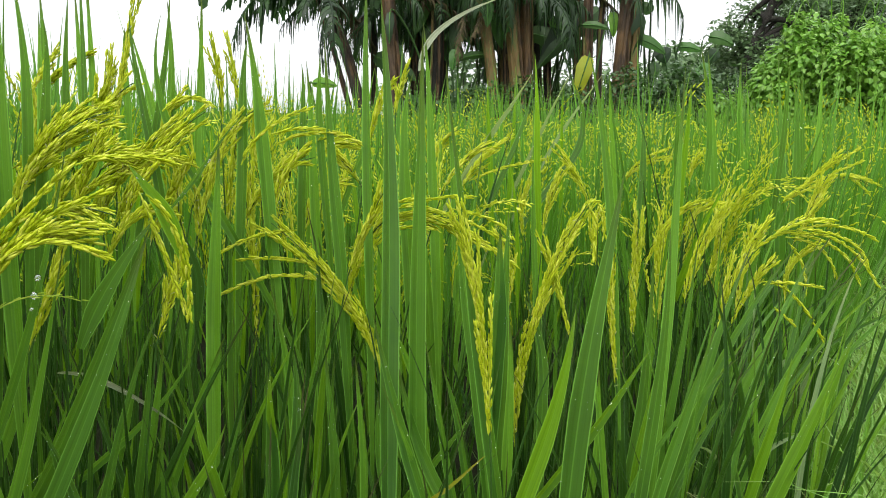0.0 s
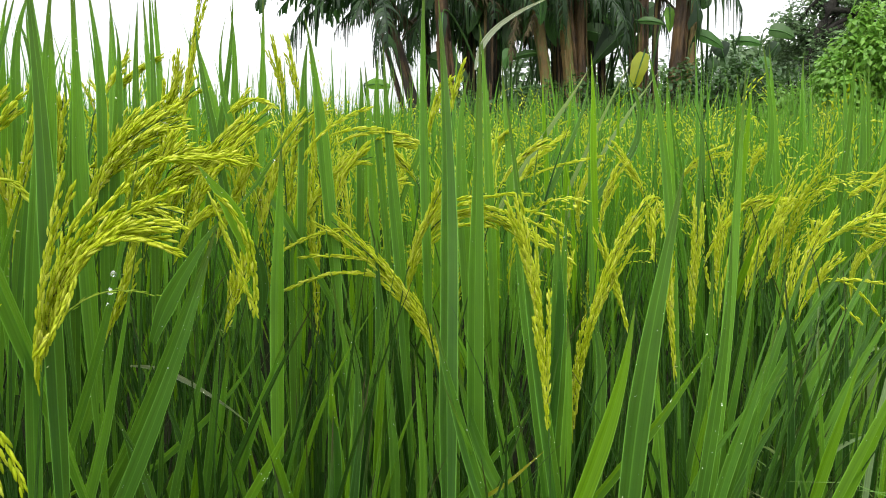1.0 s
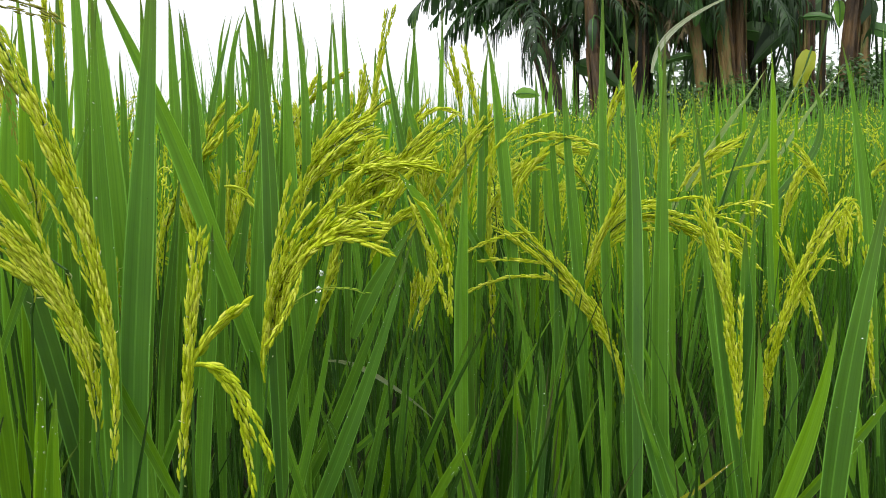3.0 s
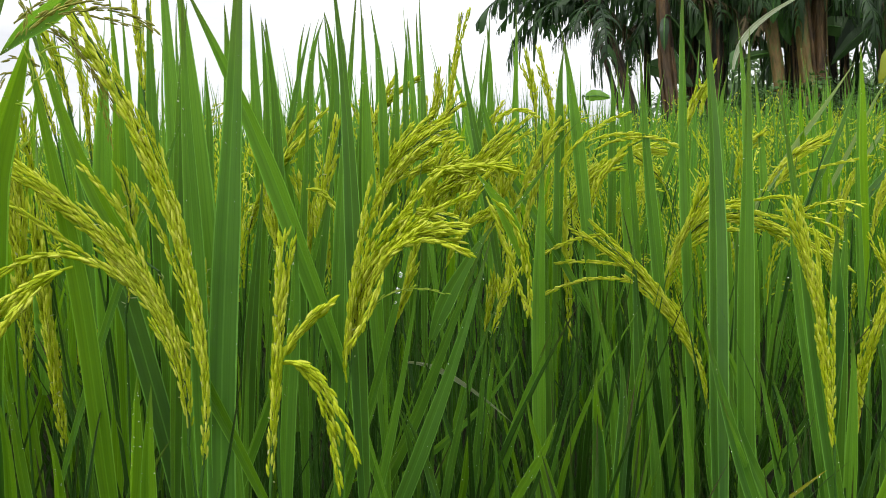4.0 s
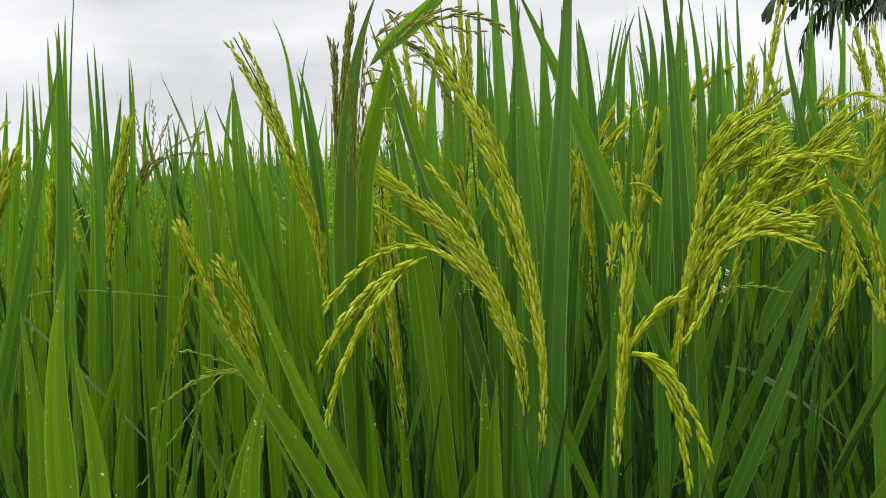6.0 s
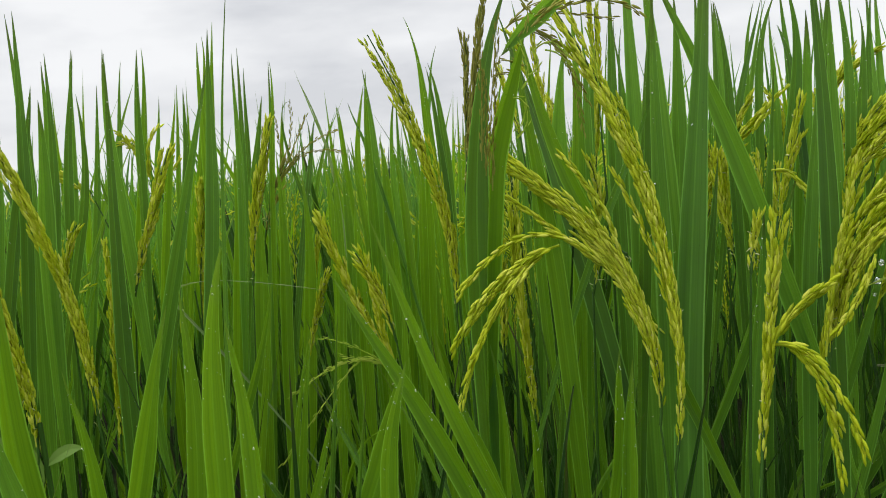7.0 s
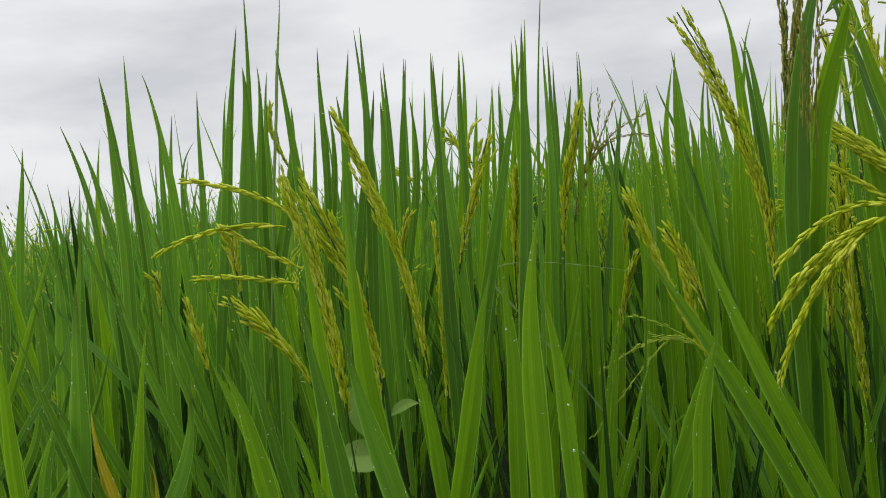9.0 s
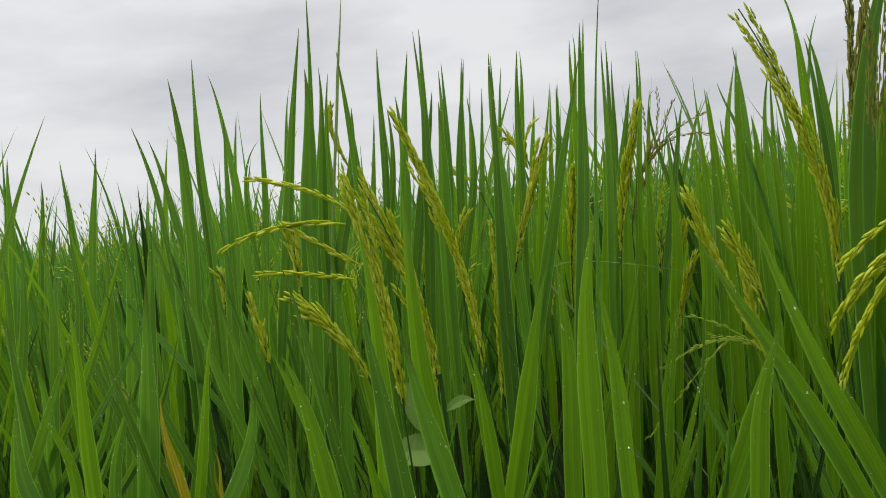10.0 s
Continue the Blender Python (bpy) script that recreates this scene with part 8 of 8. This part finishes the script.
TREE_TRUNK = ((3.67, 10.12, 1.40), (3.78, 10.20, 1.88), (4.04, 10.31, 2.48), (4.19, 10.38, 2.93))
TREE_CLUMPS = (((3.59, 10.62, 1.93), 0.37, 0.25), ((3.90, 10.66, 2.19), 0.37, 0.29), ((4.29, 10.48, 2.26), 0.43, 0.32), ((4.73, 10.27, 2.24), 0.49, 0.32), ((5.12, 10.06, 2.16), 0.34, 0.41), ((3.99, 9.98, 1.73), 0.38, 0.23), ((4.53, 10.54, 2.62), 0.65, 0.29), ((3.83, 10.78, 1.70), 0.34, 0.19), ((4.57, 10.01, 1.88), 0.55, 0.28))
p = rice_plant(-0.378, 0.717, RICE_LABELS['leaf'])
dewy = blade(p, (-0.348, 0.697, 0.686), (-0.321, 0.716, 0.794), (-0.292, 0.741, 0.939), 0.0068, 0)
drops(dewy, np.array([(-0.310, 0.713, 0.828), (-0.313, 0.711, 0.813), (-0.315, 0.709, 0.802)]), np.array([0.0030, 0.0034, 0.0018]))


def mound(x, y, rx, ry, tall, n, size, kind, name, label, category, lumps=9, crust=False):
    """A shrub built of leafy lumps over a tangle of branches, with an uneven outline."""
    p = tree_thing(name, x, y, label, category)
    z0 = p.location.z
    made = []
    for i in range(10):
        a, q = rng.uniform(0, 6.28), rng.uniform(0.3, 0.85)
        tip = np.array([x + math.cos(a) * rx * q, y + math.sin(a) * ry * q, z0 + tall * rng.uniform(0.45, 0.85)])
        made.append(tubes(bend((x, y, z0), ((x + tip[0]) / 2, (y + tip[1]) / 2, z0 + tall * 0.5), tip, 7)[None], np.linspace(0.02, 0.006, 7)[None], 5))
    part("branch", joined(*made), MAT["dark_bark"], p)
    c = np.stack([x + rng.uniform(-0.7, 0.7, lumps) * rx, y + rng.uniform(-0.7, 0.7, lumps) * ry, z0 + tall * rng.uniform(0.2, 0.72, lumps)], 1)
    c[0] = (x, y, z0 + tall * 0.66)
    bulk = np.full(lumps, 1.0)
    if crust:
        # small hanging cushions of leaves set over the whole outside, with dark clefts between
        a = rng.uniform(0, 6.28, lumps)
        up = 1 - 0.88 * rng.random(lumps) ** 0.8
        out = np.where(up > 0.9, np.sqrt(rng.random(lumps)), 1.0) * np.sqrt(np.clip(1 - np.minimum(up, 0.9) ** 5, 0, 1)) * rng.uniform(0.86, 1.0, lumps)
        c = np.stack([x + np.cos(a) * rx * out, y + np.sin(a) * ry * out, z0 + tall * 0.86 * up * rng.uniform(0.92, 1.08, lumps)], 1)
        bulk = rng.uniform(0.22, 0.42, lumps)
        made = []
        for i in range(14):
            b, far = rng.uniform(3.2, 6.2), rng.uniform(0.2, 0.9)
            root = np.array([x + math.cos(b) * rx * far, y + math.sin(b) * ry * far, z0 + tall * 0.93])
            tip = root + rng.normal(0, 0.07, 3) + np.array([0, 0, 0.02])
            made.append(tubes(bend(root, (root + tip) / 2 + np.array([0, 0, rng.uniform(0.08, 0.2)]), tip, 9)[None], np.linspace(0.006, 0.003, 9)[None], 5))
        part("runner", joined(*made), MAT["vine_leaf"], p, "curling vine shoots")
    k = rng.integers(0, lumps, n)
    way = unit(rng.normal(0, 1, (n, 3)))
    place = c[k] + way * np.array([rx * 0.42, ry * 0.42, tall * 0.34]) * bulk[k][:, None] * rng.uniform(0.7, 1.05, (n, 1))
    if crust:
        # leaves further in, behind the outer cushions
        k = n // 4
        inner = unit(rng.normal(0, 1, (k, 3)) * np.array([1, 1, 0.9])) * rng.uniform(0.6, 0.85, (k, 1))
        place[:k] = np.array([x, y, z0 + tall * 0.42]) + inner * np.array([rx, ry, tall * 0.55])
    keep = place[:, 2] > z0 + 0.02
    place, way = place[keep], way[keep]
    crown = part("crown", leaf_cards(len(place), place, size, long=1.35, face=way + np.array([0, 0, 0.7])), MAT[kind], p)
    tagged(crown, kind="stuff")
    return p


mound(3.62, 7.3, 0.90, 0.70, 1.90, 52000, 0.056, "vine_leaf", "vine_bush", "broad bush smothered in bright green vine leaves", "bush", 210, True)
mound(5.0, 7.7, 0.8, 0.7, 1.45, 12000, 0.055, "vine_leaf", "vine_bush", "vine-covered bush at the paddy's end", "bush", 110, True)
for x, y, h, kind in ((-0.9, 8.1, 0.88, "hedge_leaf"), (-0.35, 8.0, 1.05, "hedge_leaf"), (0.25, 7.95, 1.14, "hedge_leaf"), (0.8, 7.9, 1.18, "hedge_leaf"), (1.3, 7.9, 1.12, "hedge_leaf"), (1.75, 7.85, 1.36, "hedge_leaf"), (2.2, 7.9, 1.36, "hedge_leaf"), (2.8, 7.85, 1.15, "vine_leaf"), (3.0, 8.3, 1.4, "hedge_leaf")):
    mound(x, y, 0.45, 0.35, h, 5200, 0.045, kind, "undergrowth_bush", "low leafy undergrowth along the paddy's end", "bush", 9)
for x, y, h in ((0.2, 15, 1.9), (1.4, 16, 2.0), (2.6, 15, 1.9), (-0.7, 17, 1.6), (3.8, 14, 1.9), (4.6, 14.5, 2.1)):
    mound(x, y, 1.2, 0.8, h, 3000, 0.11, "tree_leaf", "far_bush", "grey-green bush behind the grove", "bush", 12)


def clumped_crown(clumps, per, size, twigs_from, p, kind):
    """Leaves in tufts at the ends of twigs, each twig grown from the nearest limb."""
    places, sticks = [], []
    for c, rx, rz in clumps:
        n = int(9 + 120 * rx * rz)
        for _ in range(n):
            o = unit(rng.normal(0, 1, 3)) * rng.uniform(0.35, 1.0) ** 0.5
            tip = np.asarray(c) + o * np.array([rx, 0.35, rz])
            limb = twigs_from[np.argmin(np.linalg.norm(twigs_from - tip, axis=1))]
            sticks.append(bend(limb, (limb + tip) / 2 + np.array([0, 0, 0.05]), tip, 5))
            k = rng.integers(per // 2, per)
            places.append(tip + rng.normal(0, 1, (k, 3)) * np.array([0.085, 0.085, 0.055]))
    part("twig", tubes(np.array(sticks), np.broadcast_to(np.linspace(0.010, 0.003, 5), (len(sticks), 5)), 4), MAT["dark_bark"], p)
    places = np.concatenate(places)
    tagged(part("crown", leaf_cards(len(places), places, size, 0.3, 1.7), MAT[kind], p), kind="stuff")


TREE_AT = TREE_TRUNK[0]
spreading = tree_thing("tree", TREE_AT[0], TREE_AT[1], "leaning tree with a grey-green spreading crown", "tree")
lower = np.array([TREE_AT[0] - 0.1, TREE_AT[1], spreading.location.z])
trunk_line = np.concatenate([bend(lower, TREE_TRUNK[0], TREE_TRUNK[1], 9)[:-1], bend(TREE_TRUNK[1], TREE_TRUNK[2], TREE_TRUNK[3], 9)])
part("trunk", tubes(trunk_line[None], np.linspace(0.085, 0.035, len(trunk_line))[None], 12), MAT["dark_bark"], spreading)
limb_points = [trunk_line[6:]]
for c, rx, rz in TREE_CLUMPS:
    start = trunk_line[rng.integers(6, 13)]
    way = bend(start, (start + np.asarray(c)) / 2 + np.array([0, 0, 0.10]), np.asarray(c), 9)
    part("limb", tubes(way[None], np.linspace(0.042, 0.012, 9)[None], 7), MAT["dark_bark"], spreading)
    limb_points.append(way)
clumped_crown(TREE_CLUMPS, 70, 0.062, np.concatenate(limb_points), spreading, "tree_leaf")


def far_tree(x, y, tall, spread, label):
    p = tree_thing("tree", x, y, label, "tree")
    trunk = bend((x, y, p.location.z), (x + 0.1, y, tall * 0.35), (x - 0.1, y, tall * 0.7), 9)
    part("trunk", tubes(trunk[None], np.linspace(0.12, 0.05, 9)[None], 8), MAT["dark_bark"], p)
    clumps = [(trunk[-1] + np.array([rng.uniform(-1, 1) * spread, rng.uniform(-0.5, 0.5), rng.uniform(-0.3, 0.3) * tall]), spread * 0.6, tall * 0.16) for _ in range(7)]
    clumped_crown(clumps, 30, 0.10, trunk[4:], p, "tree_leaf")


far_tree(7.6, 12.5, 4.4, 1.2, "tall dark tree at the end of the bund")
far_tree(8.6, 17.5, 4.2, 1.5, "grey-green tree standing far behind")
far_tree(6.0, 19.0, 2.6, 1.3, "low grey-green tree far behind the grove")


# ---- a broad-leaved weed among the rice ----
weed = tagged(new("weed", None), "pale broad-leaved weed growing between rice stems", "weed")
weed.location = (-0.735, 0.16, 0)
part("stem", tubes(bend((-0.735, 0.16, 0.0), (-0.738, 0.17, 0.4), (-0.733, 0.168, 0.78), 9)[None], np.linspace(0.004, 0.002, 9)[None], 6), MAT["stem"], weed)
for start, tip, wide in (((-0.733, 0.163, 0.708), (-0.744, 0.108, 0.712), 0.030), ((-0.733, 0.160, 0.722), (-0.740, 0.132, 0.778), 0.032), ((-0.733, 0.168, 0.745), (-0.727, 0.196, 0.752), 0.010)):
    line = bend(start, (np.array(start) + np.array(tip)) / 2 + np.array([0.004, 0, 0.006]), tip, 9)
    across = unit(np.cross(np.array([0.85, -0.15, 0.5]), line[-1] - line[0]))
    prof = np.array([0.1, 0.6, 0.9, 1.0, 0.98, 0.85, 0.62, 0.32, 0.03])
    part("leaf", ribbons(line[None], np.repeat(across[None, None], 9, 1), (prof * wide)[None], 0.08), MAT["weed_leaf"], weed)

# single tall blades that stand up before the grove
p = rice_plant(0.496, 1.514, RICE_LABELS['leaf'])
blade(p, (0.492, 1.505, 0.876), (0.489, 1.506, 0.956), (0.470, 1.512, 1.091), 0.0100, 0, 'green')
p = rice_plant(0.589, 1.427, RICE_LABELS['leaf'])
blade(p, (0.585, 1.418, 0.893), (0.588, 1.416, 0.977), (0.591, 1.415, 1.065), 0.0090, 0, 'green')
p = rice_plant(0.681, 1.551, RICE_LABELS['leaf'])
blade(p, (0.677, 1.542, 0.876), (0.674, 1.543, 0.938), (0.668, 1.545, 1.047), 0.0080, 0, 'green')
p = rice_plant(0.179, 1.430, RICE_LABELS['leaf'])
blade(p, (0.178, 1.420, 0.877), (0.173, 1.420, 0.953), (0.165, 1.421, 1.069), 0.0105, 0, 'fresh')
p = rice_plant(0.185, 1.781, RICE_LABELS['leaf'])
blade(p, (0.185, 1.771, 0.854), (0.232, 1.766, 0.956), (0.288, 1.758, 1.073), 0.0080, 0, 'pale')
p = rice_plant(0.227, 1.827, RICE_LABELS['leaf'])
blade(p, (0.226, 1.817, 0.851), (0.284, 1.809, 0.953), (0.352, 1.798, 1.062), 0.0080, 0, 'pale')
p = rice_plant(0.355, 1.655, RICE_LABELS['leaf'])
blade(p, (0.353, 1.645, 0.853), (0.346, 1.646, 0.942), (0.337, 1.648, 1.042), 0.0100, 0, 'green')
p = rice_plant(0.269, 1.771, RICE_LABELS['leaf'])
blade(p, (0.267, 1.761, 0.831), (0.265, 1.762, 0.927), (0.261, 1.762, 1.029), 0.0080, 0, 'fresh')
p = rice_plant(0.152, 1.683, RICE_LABELS['leaf'])
blade(p, (0.151, 1.673, 0.848), (0.154, 1.673, 0.939), (0.157, 1.673, 1.027), 0.0090, 0, 'fresh')
p = rice_plant(0.142, 1.784, RICE_LABELS['leaf'])
blade(p, (0.142, 1.774, 0.841), (0.138, 1.775, 0.937), (0.140, 1.774, 1.031), 0.0080, 0, 'green')
p = rice_plant(0.065, 1.588, RICE_LABELS['leaf'])
blade(p, (0.065, 1.578, 0.865), (0.116, 1.576, 0.948), (0.179, 1.571, 1.049), 0.0100, 0, 'pale')
p = rice_plant(0.473, 1.626, RICE_LABELS['leaf'])
blade(p, (0.470, 1.616, 0.857), (0.465, 1.618, 0.944), (0.459, 1.619, 1.039), 0.0100, 0, 'green')
p = rice_plant(0.468, 1.575, RICE_LABELS['leaf'])
blade(p, (0.466, 1.566, 0.840), (0.467, 1.565, 0.924), (0.471, 1.564, 1.027), 0.0110, 0, 'fresh')
p = rice_plant(0.107, 1.586, RICE_LABELS['leaf'])
blade(p, (0.106, 1.576, 0.855), (0.102, 1.576, 0.940), (0.098, 1.576, 1.035), 0.0090, 0, 'fresh')

# arching grass along the bund's edge
for a, d, n in ((0.06, 0.01, 60), (0.10, 0.05, 80), (0.14, -0.01, 90), (0.22, 0.05, 90), (0.32, -0.01, 90), (0.42, 0.05, 80), (0.58, 0.00, 90), (0.75, 0.04, 90), (0.95, -0.01, 90), (1.20, 0.03, 90), (1.50, 0.00, 90)):
    x, y = EDGE_AT[0] + EDGE_WAY[0] * a + EDGE_WAY[1] * d, EDGE_AT[1] + EDGE_WAY[1] * a - EDGE_WAY[0] * d
    z = ground_height(x, y) - 0.01
    foot = np.stack([rng.normal(0, 0.045, n), rng.normal(0, 0.045, n), np.zeros(n)], 1)[:, None]
    line, sides, w = grown_leaves(n, foot, 0.0, 0.08, (0.25, 0.55), (0.05, 0.6), (0.3, 2.2), (0.0032, 0.0068), 9)
    v, f, u = strips(line, sides, w)
    tuft = tagged(new("grass_tuft", quads("grass_tuft", v, f, MAT["grass"], u)), "arching pale green grass tuft on the bund's edge", "grass", "grass along the bund", "stuff")
    tuft.location = (x, y, z)
